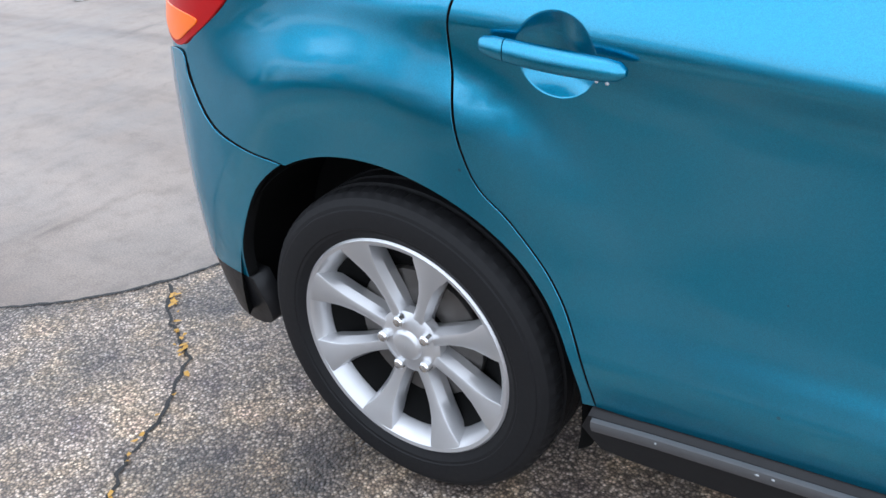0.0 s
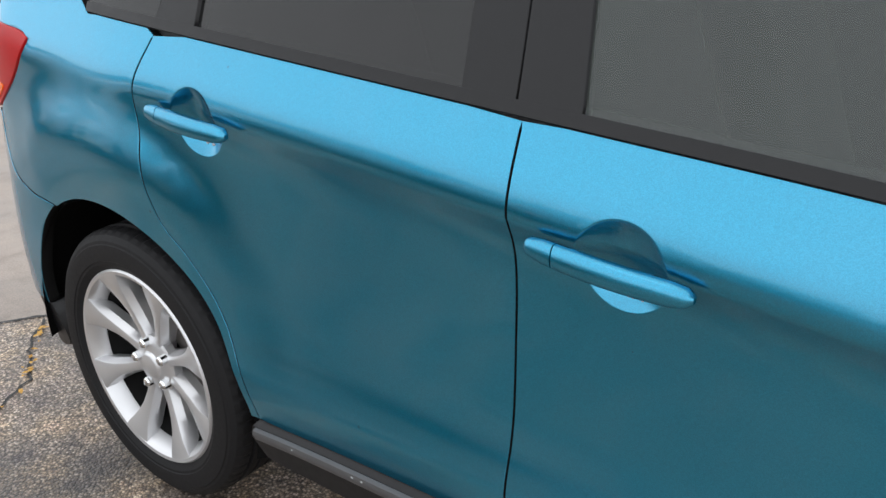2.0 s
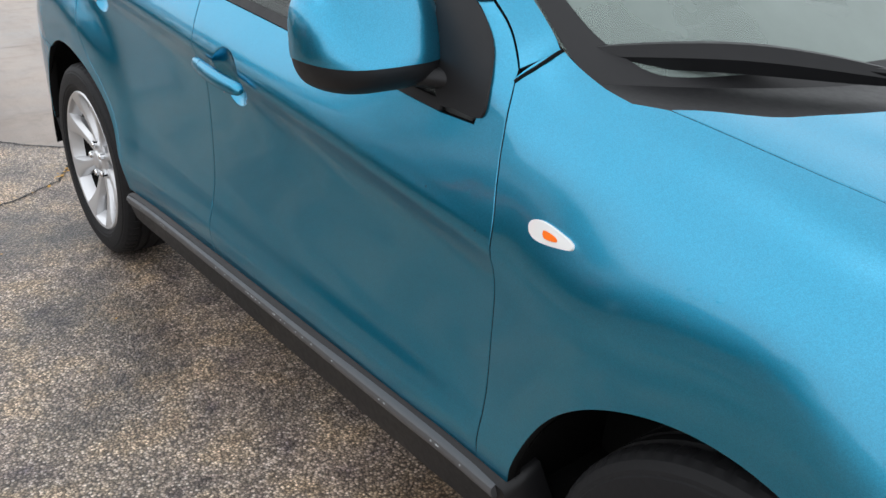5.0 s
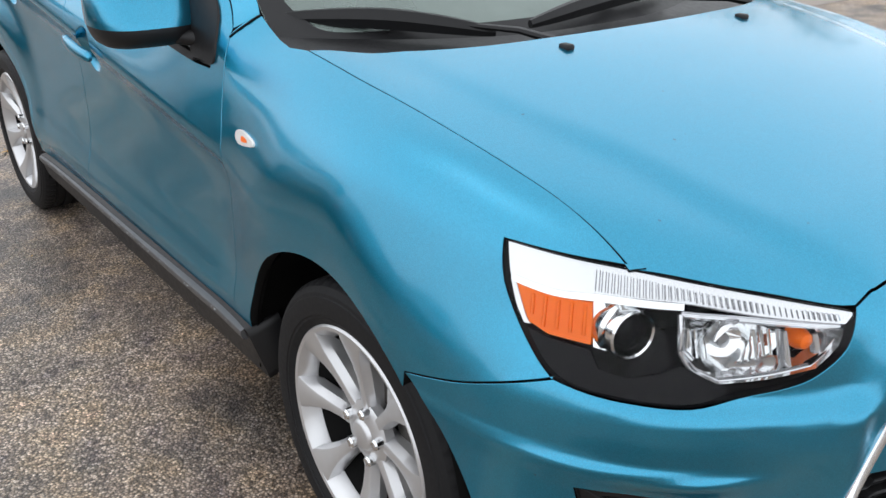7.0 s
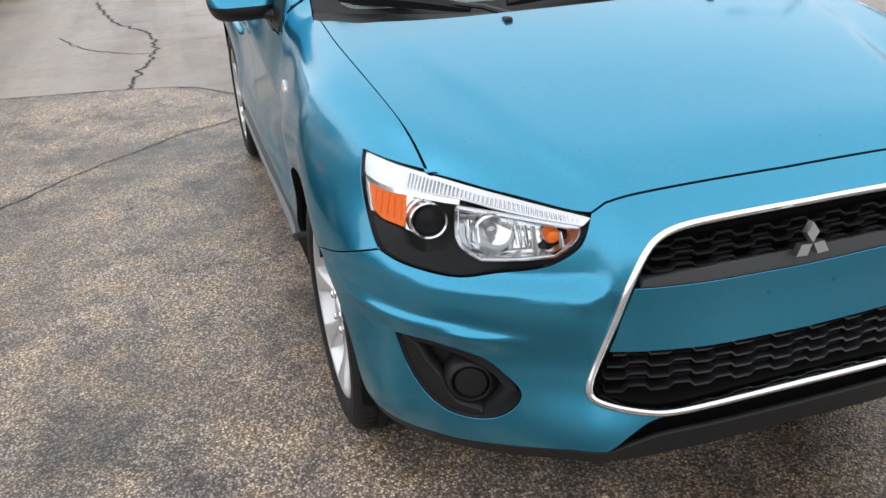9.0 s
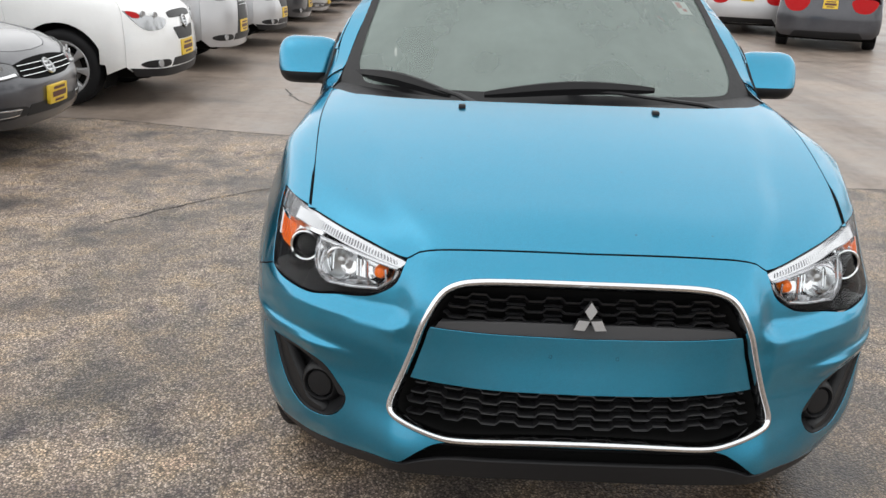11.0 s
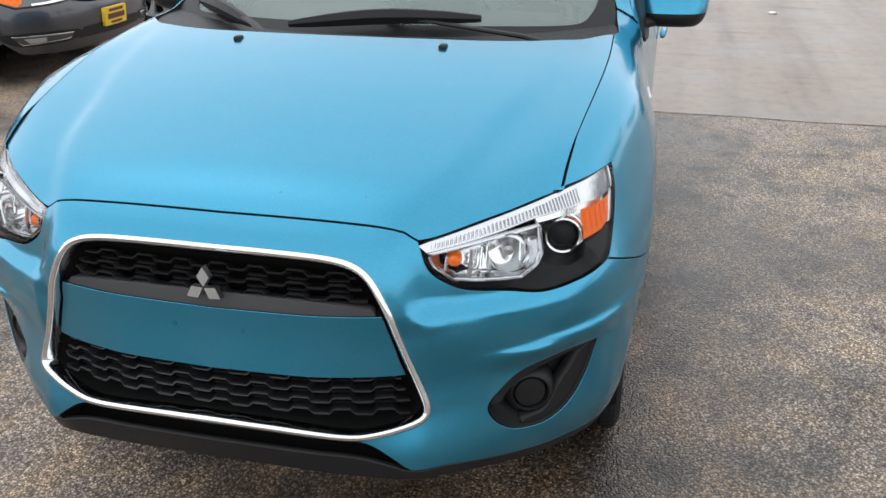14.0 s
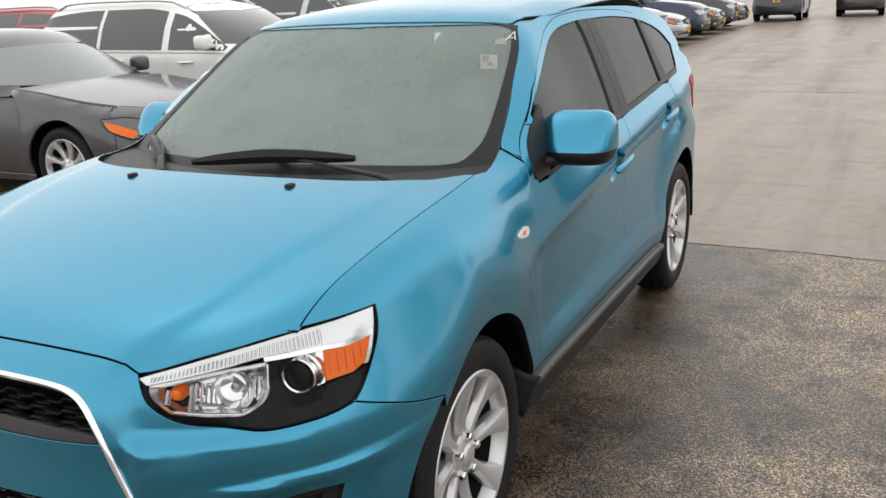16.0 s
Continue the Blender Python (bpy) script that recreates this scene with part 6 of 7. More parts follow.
def ground_sheet(name, material, label, far):
    ys = np.unique(np.concatenate([[-400, -60, -20], np.linspace(-9, 9, 181), [20, 60, 400]]))
    xj = joint_x(np.clip(ys, -9, 9)) + np.array([0.02 * noise.noise((y * 3.0, 1.7, 0)) + 0.006 * noise.noise((y * 17.0, 4.7, 0)) for y in ys])
    xe = np.full(len(ys), far)
    verts = [(a, y, 0) for a, y in zip(xj, ys)] + [(a, y, 0) for a, y in zip(xe, ys)]
    n = len(ys)
    faces = [(i, i + 1, n + i + 1, n + i) if far < 0 else (i, n + i, n + i + 1, i + 1) for i in range(n - 1)]
    return tagged(link_mesh(name, verts, faces, material, smooth=False), label, "ground", kind="structure")

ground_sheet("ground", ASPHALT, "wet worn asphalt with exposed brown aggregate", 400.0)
ground_sheet("pavement", CONCRETE, "wet pale worn concrete with dark stains", -400.0)

def crack(points, width, seed, jag=1.0):
    rnd = random.Random(seed)
    line = resample(curve([(x, y) for x, y in points], 6), 0.02, False)
    d = np.gradient(line, axis=0)
    d /= np.maximum(np.linalg.norm(d, axis=1, keepdims=True), 1e-9)
    nrm = np.stack([-d[:, 1], d[:, 0]], 1)
    off = jag * np.array([0.012 * noise.noise((i * 0.13, seed, 0)) + 0.006 * noise.noise((i * 0.5, seed, 3)) for i in range(len(line))])
    w = np.array([width * (0.45 + 0.9 * abs(noise.noise((i * 0.21, seed, 9))) + 0.25 * rnd.random()) for i in range(len(line))])
    c = line + nrm * off[:, None]
    a, b = c + nrm * w[:, None] / 2, c - nrm * w[:, None] / 2
    verts = [(x, y, 0.003) for x, y in a] + [(x, y, 0.003) for x, y in b]
    n = len(line)
    ob = link_mesh("ground_crack", verts, [(i, n + i, n + i + 1, i + 1) for i in range(n - 1)], CRACKSHADE, smooth=False)
    tagged(ob, "dark open crack in the wet ground", "crack", kind="structure")

ys = np.linspace(-8.5, 8.5, 120)
crack([(float(joint_x(y)), y) for y in ys], 0.016, 3)
crack([(-1.18, -0.53), (-1.07, -0.63), (-0.95, -0.70), (-0.82, -0.79), (-0.69, -0.97), (-0.59, -1.20), (-0.35, -1.45), (-0.15, -1.68), (0.13, -1.94), (0.6, -2.3)], 0.014, 5, 1.8)
crack([(-1.98, -1.52), (-2.53, -1.45), (-3.29, -1.32), (-4.34, -1.36), (-5.28, -1.71), (-6.98, -1.96)], 0.035, 8, 5.0)
crack([(-3.29, -1.32), (-3.45, -1.6), (-3.9, -1.95), (-4.6, -2.2)], 0.02, 21, 4.0)
crack([(-9.46, -4.5), (-9.4, -1.1), (-9.3, 1.8), (-9.5, 6.0)], 0.03, 11)
crack([(-14.7, 1.9), (-12.0, 2.1), (-10.2, 2.45), (-9.4, 2.5)], 0.04, 12)

# fallen leaf bits along the crack, a scrap of paper
LEAF = mat("yellow_leaf", (0.55, 0.30, 0.05), 0.6)
rough_noise(LEAF, 0.5, 0.7, 80.0)
rnd = random.Random(12)
bm = bmesh.new()
trail = curve([(-1.12, -0.56), (-0.95, -0.70), (-0.82, -0.79), (-0.69, -0.97), (-0.59, -1.20), (-0.35, -1.45)], 8)
for k in range(44):
    x, y = trail[int(rnd.random() ** 1.6 * (len(trail) - 1))] + np.array([rnd.gauss(0, 0.012), rnd.gauss(0, 0.012)])
    if k > 34:
        x, y = rnd.uniform(-1.0, 0.6), rnd.uniform(-1.9, -0.9)
    r, a = rnd.uniform(0.004, 0.013), rnd.uniform(0, 6.28)
    vs = [bm.verts.new((x + r * q * math.cos(a + b), y + r * q * math.sin(a + b), 0.005 + rnd.uniform(0, 0.006))) for b, q in ((0, 1.4), (1.2, 0.7), (2.4, 0.9), (3.5, 1.2), (5.0, 0.7))]
    bm.faces.new(vs)
tagged(part("leaf_litter", bm, LEAF, smooth=False), "small yellow leaf bits lying along the crack", "leaves", kind="stuff")
bm = bmesh.new()
pts = [bm.verts.new((-5.17 + dx, 2.05 + dy, dz)) for dx, dy, dz in ((-0.05, -0.03, 0.004), (0.0, -0.055, 0.012), (0.055, -0.02, 0.004), (0.05, 0.035, 0.014), (-0.01, 0.05, 0.004), (-0.06, 0.02, 0.012))]
top = bm.verts.new((-5.17, 2.05, 0.026))
for i in range(6):
    bm.faces.new((pts[i], pts[(i + 1) % 6], top))
bm.faces.new(pts[::-1])
tagged(part("paper_scrap", bm, PAPER, smooth=False), "crumpled white paper scrap lying on the concrete", "litter")

# ---- the other parked vehicles ----
FARGLASS = mat("dark_car_glass", (0.055, 0.065, 0.062), 0.07, coat=0.5)
rough_noise(FARGLASS, 0.05, 0.16, 6.0)
PALEGLASS = mat("misted_car_glass", (0.16, 0.19, 0.18), 0.10, coat=0.5)
rough_noise(PALEGLASS, 0.06, 0.22, 4.0)
GREY = paint("grey_paint", (0.055, 0.056, 0.065), metal=0.75, rough=0.36, drops=False)
WHITE = paint("white_paint", (0.84, 0.84, 0.83), metal=0.0, rough=0.35, drops=False)
SILVER = paint("silver_paint", (0.50, 0.50, 0.51), metal=0.7, rough=0.36, drops=False)
INK = paint("black_paint", (0.018, 0.018, 0.022), metal=0.2, rough=0.3, drops=False)
MAROON = paint("maroon_paint", (0.10, 0.035, 0.045), metal=0.6, rough=0.35, drops=False)
NAVY = paint("navy_paint", (0.018, 0.028, 0.075), metal=0.5, rough=0.3, drops=False)
COBALT = paint("cobalt_paint", (0.02, 0.045, 0.28), metal=0.4, rough=0.3, drops=False)
RED = paint("red_paint", (0.42, 0.02, 0.03), metal=0.2, rough=0.3, drops=False)
LAMPGREY = mat("headlamp_unit", (0.40, 0.41, 0.42), 0.10, 0.6, 1.0)
LAMPSMOKE = mat("smoky_lens", (0.11, 0.113, 0.117), 0.12, 0.5, 0.8)

SEDAN = dict(wb=2.80, fo=0.96, ro=1.10, w=0.915, h=1.46, sill=0.22, belt=(0.93, 0.985), cowl=2.18, rake=2.05, cz=0.98,
             hood=(1.0, 0.83, 0.745), roof=((-0.75, 1.10), (-0.3, 1.33), (0.3, 1.445), (1.0, 1.46), (1.6, 1.40), (2.2, 1.2)),
             glass_tail=-0.62, glass_slope=2.2, deck=0.06, k=0.20, r=0.335)
CROSS = dict(wb=2.86, fo=0.95, ro=0.96, w=0.925, h=1.70, sill=0.27, belt=(1.10, 1.14), cowl=2.32, rake=1.55, cz=1.16,
             hood=(1.17, 1.03, 0.95), roof=((-1.0, 1.50), (-0.6, 1.64), (0.2, 1.70), (0.9, 1.70), (1.5, 1.62), (2.2, 1.3)),
             glass_tail=-0.88, glass_slope=0.75, deck=0.0, k=0.22, r=0.362)
TALL = dict(CROSS, h=1.86, belt=(1.18, 1.20), cz=1.24, hood=(1.26, 1.16, 1.08), rake=1.35,
            roof=((-1.0, 1.70), (-0.6, 1.82), (0.2, 1.86), (0.9, 1.86), (1.5, 1.78), (2.2, 1.4)), r=0.385)
COUPE = dict(SEDAN, wb=2.55, fo=0.85, ro=0.85, h=1.31, belt=(0.88, 0.93), cz=0.92, cowl=1.75, rake=1.9, hood=(0.93, 0.78, 0.68),
             roof=((-0.8, 1.0), (-0.3, 1.16), (0.3, 1.28), (0.7, 1.31), (1.1, 1.26), (1.6, 1.1)), glass_tail=-0.75, r=0.33)

def vehicle(name, label, spec, coat, nose_at=None, tail_at=None, heading=90.0, rails=False, plate=True, pale=False, trim_low=None, amber=True, group="parked vehicles", detail=1.0, style="bars"):
    g = dict(spec)
    wb, fo, ro, W = g["wb"], g["fo"], g["ro"], g["w"]
    ob = empty(name, label, "car", group=group)
    rx, rz = [p[0] for p in g["roof"]], [p[1] for p in g["roof"]]
    beltf = lambda x: g["belt"][1] + (g["belt"][0] - g["belt"][1]) * np.clip((x + 0.6) / 2.8, 0, 1)

    def side_w(x, z):
        b = beltf(x)
        prof = pc([0.0, 0.25, 0.38, 0.55, 0.75, 1.0], [-0.12, -0.055, -0.01, 0.0, -0.012, -0.035], z / b)
        hi = -0.035 - 0.40 * np.maximum(z - b, 0) - 0.25 * np.maximum(z - b - 0.25, 0)
        y = W + np.where(z < b, prof, hi) - 0.004 * np.exp(-((z / b - 0.80) / 0.03) ** 2)
        for cx in (0.0, wb):
            q = np.hypot(x - cx, z - g["r"])
            y = y + 0.012 * np.exp(-(((q - g["r"] - 0.09) / 0.05) ** 2))
        return y

    def low(p):
        x, y, z = p[:, 0], np.abs(p[:, 1]), p[:, 2]
        zn = g["hood"][2]
        front = wb + fo - g["k"] * y**2 - 0.55 * np.maximum(y - 0.55, 0) ** 1.5 - pc([0.15, 0.3, 0.5, zn - 0.1, zn, zn + 0.1], [0.14, 0.02, 0.0, 0.05, 0.13, 0.3], z)
        back = -ro + 0.14 * y**2 + 0.5 * np.maximum(y - 0.6, 0) ** 1.5 + pc([0.15, 0.35, 0.6, 0.95, 1.25], [0.10, 0.0, 0.0, 0.07 if g["deck"] else 0.10, 0.20], z)
        deck = pc([-ro - 0.1, -ro + 0.15, -0.3, 0.3, g["cowl"], (g["cowl"] + wb + fo) / 2, wb + fo - 0.18, wb + fo], [beltf(-1) + g["deck"] + 0.0, beltf(-1) + g["deck"] + 0.04, beltf(0) + g["deck"] + 0.06, beltf(0.3) + 0.06, g["hood"][0], g["hood"][1] + 0.07, zn + 0.02, zn - 0.12], x) - 0.05 * y**2
        a = smin(side_w(x, z) - y, front - x, 0.10)
        a = smin(a, deck - z, 0.10)
        return smin(a, x - back, 0.10)

    def high(p):
        x, y, z = p[:, 0], np.abs(p[:, 1]), p[:, 2]
        ws = g["cowl"] + 0.15 - g["rake"] * (z - g["cz"]) - 0.45 * y**2
        rw = g["glass_tail"] - 0.12 + g["glass_slope"] * np.maximum(z - g["belt"][1] - 0.05, -0.2) + 0.25 * y**2
        a = smin(side_w(x, z) - y, (ws - x) * 0.5, 0.03)
        a = smin(a, pc(rx, rz, x) - 0.12 * y**2 - z, 0.06)
        return smin(a, (x - rw) * 0.5, 0.04)

    lo, hi = Skin(low), Skin(high)
    H, E = 0.09 / detail, 0.05 / detail
    glassm = PALEGLASS if pale else FARGLASS
    nx = wb + 0.30
    nose = lo.nose(1, nx - 0.35)
    tail = lambda s: (lambda q: (np.stack([0 * q[:, 0] + (-ro + 0.7), 0 * q[:, 0], q[:, 1]], 1), np.stack([-np.cos(q[:, 0] / 0.8), s * np.sin(q[:, 0] / 0.8), 0 * q[:, 0]], 1)))
    zn, zs = g["hood"][2], g["sill"]
    sa, ra = math.degrees(math.atan2(W - 0.06, wb + 0.42 - (nx - 0.35))), 0
    x0, x1 = -0.52, wb + 0.50
    ar = g["r"] + 0.065
    cuts = [(0.42, "rear"), (1.38, "mid"), (2.28, "front")]
    top = lambda a, b, n=8: [(x, float(np.minimum(beltf(x), 9)) - 0.02) for x in np.linspace(a, b, n)]
    A = lambda a: radians(a) * 0.8
    f1 = math.degrees(math.atan2(W - 0.055, 0.85)) + 2
    hood_side_ = curve([(g["cowl"] + 0.0, W - 0.14), (wb + 0.1, W - 0.16), (wb + 0.45, W - 0.25)], 5)
    hood_front_ = curve([(wb + 0.45, W - 0.25), (wb + fo - 0.22, 0.35), (wb + fo - 0.16, 0.0)], 6)
    hs3, _ = lo.put(lo.top(), hood_side_)
    hf3, _ = lo.put(lo.top(), hood_front_)
    nose_top = np.stack([0.8 * np.arctan2(hf3[:, 1], hf3[:, 0] - (nx - 0.35)), hf3[:, 2]], 1)[::-1]
    zc_ = float(np.interp(A(f1), nose_top[:, 0], nose_top[:, 1])) if nose_top[-1, 0] > A(f1) else float(nose_top[-1, 1])
    f1 = max(f1, math.degrees(nose_top[-1, 0] / 0.8))
    ne3, _ = lo.put(nose, np.array([(A(f1), z) for z in np.linspace(zs + 0.12, nose_top[-1, 1], 8)]))
    te3, _ = lo.put(tail(1), np.array([(A(62), z) for z in np.linspace(zs + 0.12, g["belt"][1] - 0.12, 6)]))
    for s in (-1, 1):
        way = lo.side(s)
        bot = zs + 0.04
        ang = math.degrees(math.asin((bot - g["r"]) / ar))
        rq = [(float(p[0]), float(p[2])) for p in te3[::-1]] + [(ar * math.cos(radians(a)), g["r"] + ar * math.sin(radians(a))) for a in np.linspace(180 - ang, ang, 20)] + [(0.50, bot), (0.50, g["r"] + 0.05), (0.44, 0.72)] + top(0.34, float(te3[-1, 0]))
        lo.panel("quarter_panel", np.array(rq), way, coat, ob, h=H, edge=E)
        rd = [(0.50, bot), (1.36, bot)] + top(1.36, 0.34) + [(0.44, 0.72), (0.50, g["r"] + 0.05)]
        d1 = lo.panel("rear_door", np.array(rd), way, coat, ob, h=H, edge=E)
        fd = [(1.36, bot), (wb - ar - 0.07, bot), (wb - ar - 0.06, 0.8)] + top(wb - ar - 0.12, 1.36)
        d2 = lo.panel("front_door", np.array(fd), way, coat, ob, h=H, edge=E)
        fe = [(wb - ar - 0.07, bot)] + [(wb + ar * math.cos(radians(a)), g["r"] + ar * math.sin(radians(a))) for a in np.linspace(180 - ang, ang, 20)] + [(float(p[0]), float(p[2])) for p in ne3] + [(float(p[0]), float(p[2]) - 0.002) for p in hs3[::-1]] + [(wb - ar - 0.12, float(beltf(2.2)) - 0.02), (wb - ar - 0.06, 0.8)]
        lo.panel("front_fender", np.array(fe), way, coat, ob, h=H, edge=E)
        sl = [(ar + 0.02, zs - 0.03), (wb - ar - 0.02, zs - 0.03), (wb - ar - 0.01, bot - 0.006), (ar + 0.01, bot - 0.006)]
        lo.panel("sill", np.array(sl), way, trim_low or coat, ob, h=H, edge=E, offset=0.01, depth=0.1)
        # upper side in body colour, windows a little proud of it
        gx = np.linspace(-0.9, g["cowl"] + 0.08, 40)
        def ceil(x):
            z1 = g["cz"] + (g["cowl"] + 0.15 - 0.45 * 0.45 - x) / g["rake"]
            z2 = g["belt"][1] + 0.05 + (x - g["glass_tail"] + 0.12 - 0.12) / g["glass_slope"]
            return min(float(pc(rx, rz, x)) - 0.06, z1, z2)
        xs = [x for x in np.linspace(-1.2, g["cowl"] + 0.1, 60) if ceil(x) > beltf(x) + 0.015]
        up = [(x, float(beltf(x)) - 0.015) for x in (xs[0], (xs[0] + xs[-1]) / 2, xs[-1])] + [(x, ceil(x)) for x in xs[::-1]]
        hi.panel("window_frame", np.array(up), hi.side(s), coat, ob, h=H, edge=E, gap=0)
        def win(a, b):
            q = [x for x in np.linspace(a, b, 14) if ceil(x) - 0.06 > beltf(x) + 0.03]
            return np.array([(x, float(beltf(x)) + 0.012) for x in (q[0], (q[0] + q[-1]) / 2, q[-1])] + [(x, ceil(x) - 0.06) for x in q[::-1]])
        for a, b in ((xs[0] + 0.14, 0.28), (0.34, 1.30), (1.40, xs[-1] - 0.10)):
            if b - a > 0.15:
                hi.panel("side_window", win(a, b), hi.side(s), glassm if a > 1.3 else FARGLASS, ob, h=0.12, edge=0.06, gap=0, offset=0.004, depth=0.006)
        for d, hx in ((d1, 0.52), (d2, 1.55)):
            hz = float(beltf(hx)) - 0.12
            y = float(side_w(np.array([hx]), np.array([hz]))[0])
            bm = bmesh.new()
            tube(bm, [(hx, s * (y + 0.005), hz), (hx + 0.05, s * (y + 0.03), hz), (hx + 0.16, s * (y + 0.03), hz), (hx + 0.21, s * (y + 0.005), hz)], 0.013, 8)
            part("handle", bm, CHROME if coat in (WHITE,) else coat, d)
        mx = g["cowl"] - 0.30
        mz = float(beltf(mx)) + 0.03
        my = float(side_w(np.array([mx]), np.array([mz]))[0])
        bm = bmesh.new()
        box(bm, (mx - 0.06, s * (my + 0.04), mz), (mx + 0.08, s * (my + 0.23), mz + 0.15), 0.045, 3)
        box(bm, (mx, s * (my - 0.03), mz + 0.01), (mx + 0.05, s * (my + 0.08), mz + 0.05), 0.01)
        part("mirror", bm, coat, ob, "door mirror")
        for cx in (0.0, wb):
            wheel(ob, cx, s * (W - 0.125), g["r"], s, random.Random(cx + s).random() * 70, g["r"] / 0.345)
            bm = bmesh.new()
            an = [radians(a) for a in np.linspace(-25, 205, 24)]
            ringsv = [[bm.verts.new((cx + q * math.cos(a), s * yy, g["r"] + q * math.sin(a))) for a in an] for q, yy in ((ar - 0.004, W - 0.03), (ar + 0.01, W - 0.32), (0.02, W - 0.33))]
            for a, b in zip(ringsv[:-1], ringsv[1:]):
                for i in range(len(an) - 1):
                    bm.faces.new((a[i], a[i + 1], b[i + 1], b[i]))
            part("wheel_housing", bm, DARK, ob)
        # lamps
        A = lambda a: radians(a) * 0.8
        tz = g["belt"][1] - 0.05
        tl = [(A(48), tz - 0.22), (A(34), tz - 0.20), (A(30), tz - 0.02), (A(48), tz + 0.02), (A(58), tz - 0.04)]
        lo.panel("tail_lamp", curve(tl, 3, True), tail(s), REDLENS, ob, "red tail lamp", h=0.08, edge=0.04, gap=0, offset=0.006)
    for s in (-1, 1):
        back_ = np.array([(A(f1 - 14), zs + 0.10), (A(f1 + 12), zs + 0.14), (A(f1 + 12), float(nose_top[-1, 1]) + 0.01), (A(f1), float(nose_top[-1, 1]) + 0.015), (A(f1 - 14), float(nose_top[-1, 1]) - 0.02)])
        lo.panel("inner_wing", back_ * [s, 1], nose, coat, ob, "", h=H, edge=E, gap=0, offset=-0.012, depth=0)
    face = mirrored(np.vstack([nose_top, [(A(f1), zs + 0.12)], curve([(A(f1 - 6), zs + 0.03), (A(25), zs), (0, zs)], 4)]))
    lo.panel("front_bumper", face, nose, coat, ob, h=H * 0.8, edge=E)
    tface = mirrored(np.vstack([curve([(0, g["belt"][1] - 0.03), (A(30), g["belt"][1] - 0.04), (A(52), g["belt"][1] - 0.06)], 4), [(A(62), g["belt"][1] - 0.12), (A(62), zs + 0.12)], curve([(A(56), zs + 0.04), (A(25), zs + 0.02), (0, zs + 0.02)], 4)]))
    lo.panel("rear_bumper", tface, tail(1), coat, ob, h=H * 0.8, edge=E)
    low_tail = mirrored(np.vstack([[(0, zs + 0.14), (A(40), zs + 0.14)], [(A(46), zs + 0.03), (0, zs + 0.03)]]))
    lo.panel("rear_valance", low_tail, tail(1), BLACK, ob, h=H, edge=E, gap=0, offset=0.005, depth=0.02)
    hh = np.vstack([curve([(g["cowl"] + 0.18, 0.0), (g["cowl"] + 0.10, 0.45), (g["cowl"] + 0.0, W - 0.14)], 5), hood_side_[1:], hood_front_[1:]])
    lo.panel("hood", np.vstack([hh, (hh * [1, -1])[::-1][1:-1]]), lo.top(), coat, ob, h=H, edge=E)
    if g["deck"]:
        dd = np.vstack([curve([(-ro + 0.12, 0.0), (-ro + 0.17, 0.4), (-ro + 0.3, W - 0.2)], 4), [(-0.2, W - 0.17), (-0.2, 0.0)]])
        lo.panel("trunk_lid", np.vstack([dd, (dd * [1, -1])[::-1][1:-1]]), lo.top(), coat, ob, h=H, edge=E)
    zt = float(pc(rx, rz, rx[4])) - 0.06
    wtop = g["cz"] + (g["cowl"] + 0.15 - rx[4]) / g["rake"] - 0.03
    wtop = min(wtop, g["h"] - 0.08)
    cor = W - 0.24
    sh = mirrored(np.vstack([curve([(0, wtop), (cor * 0.6, wtop - 0.01), (cor - 0.08, wtop - 0.04)], 4), curve([(cor - 0.08, wtop - 0.04), (cor + 0.04, (wtop + g["cz"]) / 2), (W - 0.12, g["cz"] + 0.02)], 4)[1:], [(0.4, g["cz"] - 0.01), (0, g["cz"] - 0.01)]]))
    hi.panel("windscreen", sh, hi.ahead(0.7), glassm, ob, "windscreen", h=0.1, edge=0.06, gap=0, offset=0.002, depth=0.01)
    zr = pc(rx, rz, np.array([rx[2]]))[0]
    rtop = min(g["h"] - 0.07, float(pc(rx, rz, g["glass_tail"] + g["glass_slope"] * 0.35)) - 0.04)
    rg = mirrored(np.vstack([curve([(0, rtop), (cor * 0.6, rtop - 0.01), (cor - 0.08, rtop - 0.05)], 4), curve([(cor - 0.08, rtop - 0.05), (W - 0.15, g["belt"][1] + 0.07)], 4)[1:], [(0.4, g["belt"][1] + 0.05), (0, g["belt"][1] + 0.05)]]))
    hi.panel("rear_window", rg, hi.ahead(0.7, -1.0), FARGLASS, ob, "rear window", h=0.1, edge=0.06, gap=0, offset=0.003, depth=0.01)
    rw_ = W - 0.30
    rf0 = g["cowl"] + 0.15 - g["rake"] * (wtop - g["cz"])
    rb0 = max(g["glass_tail"] + g["glass_slope"] * (rtop - g["belt"][1] - 0.05) - 0.12, -ro + 0.2)
    rp = np.vstack([curve([(rf0 + 0.02, 0), (rf0 - 0.06, rw_ * 0.7), (rf0 - 0.14, rw_)], 4), curve([(rf0 - 0.14, rw_), ((rf0 + rb0) / 2, rw_ + 0.03), (rb0 + 0.12, rw_ - 0.02)], 4)[1:], [(rb0 + 0.02, 0.4), (rb0 - 0.03, 0.0)]])
    hi.panel("roof", np.vstack([rp, (rp * [1, -1])[::-1][1:-1]]), hi.top(), coat, ob, h=H, edge=E)
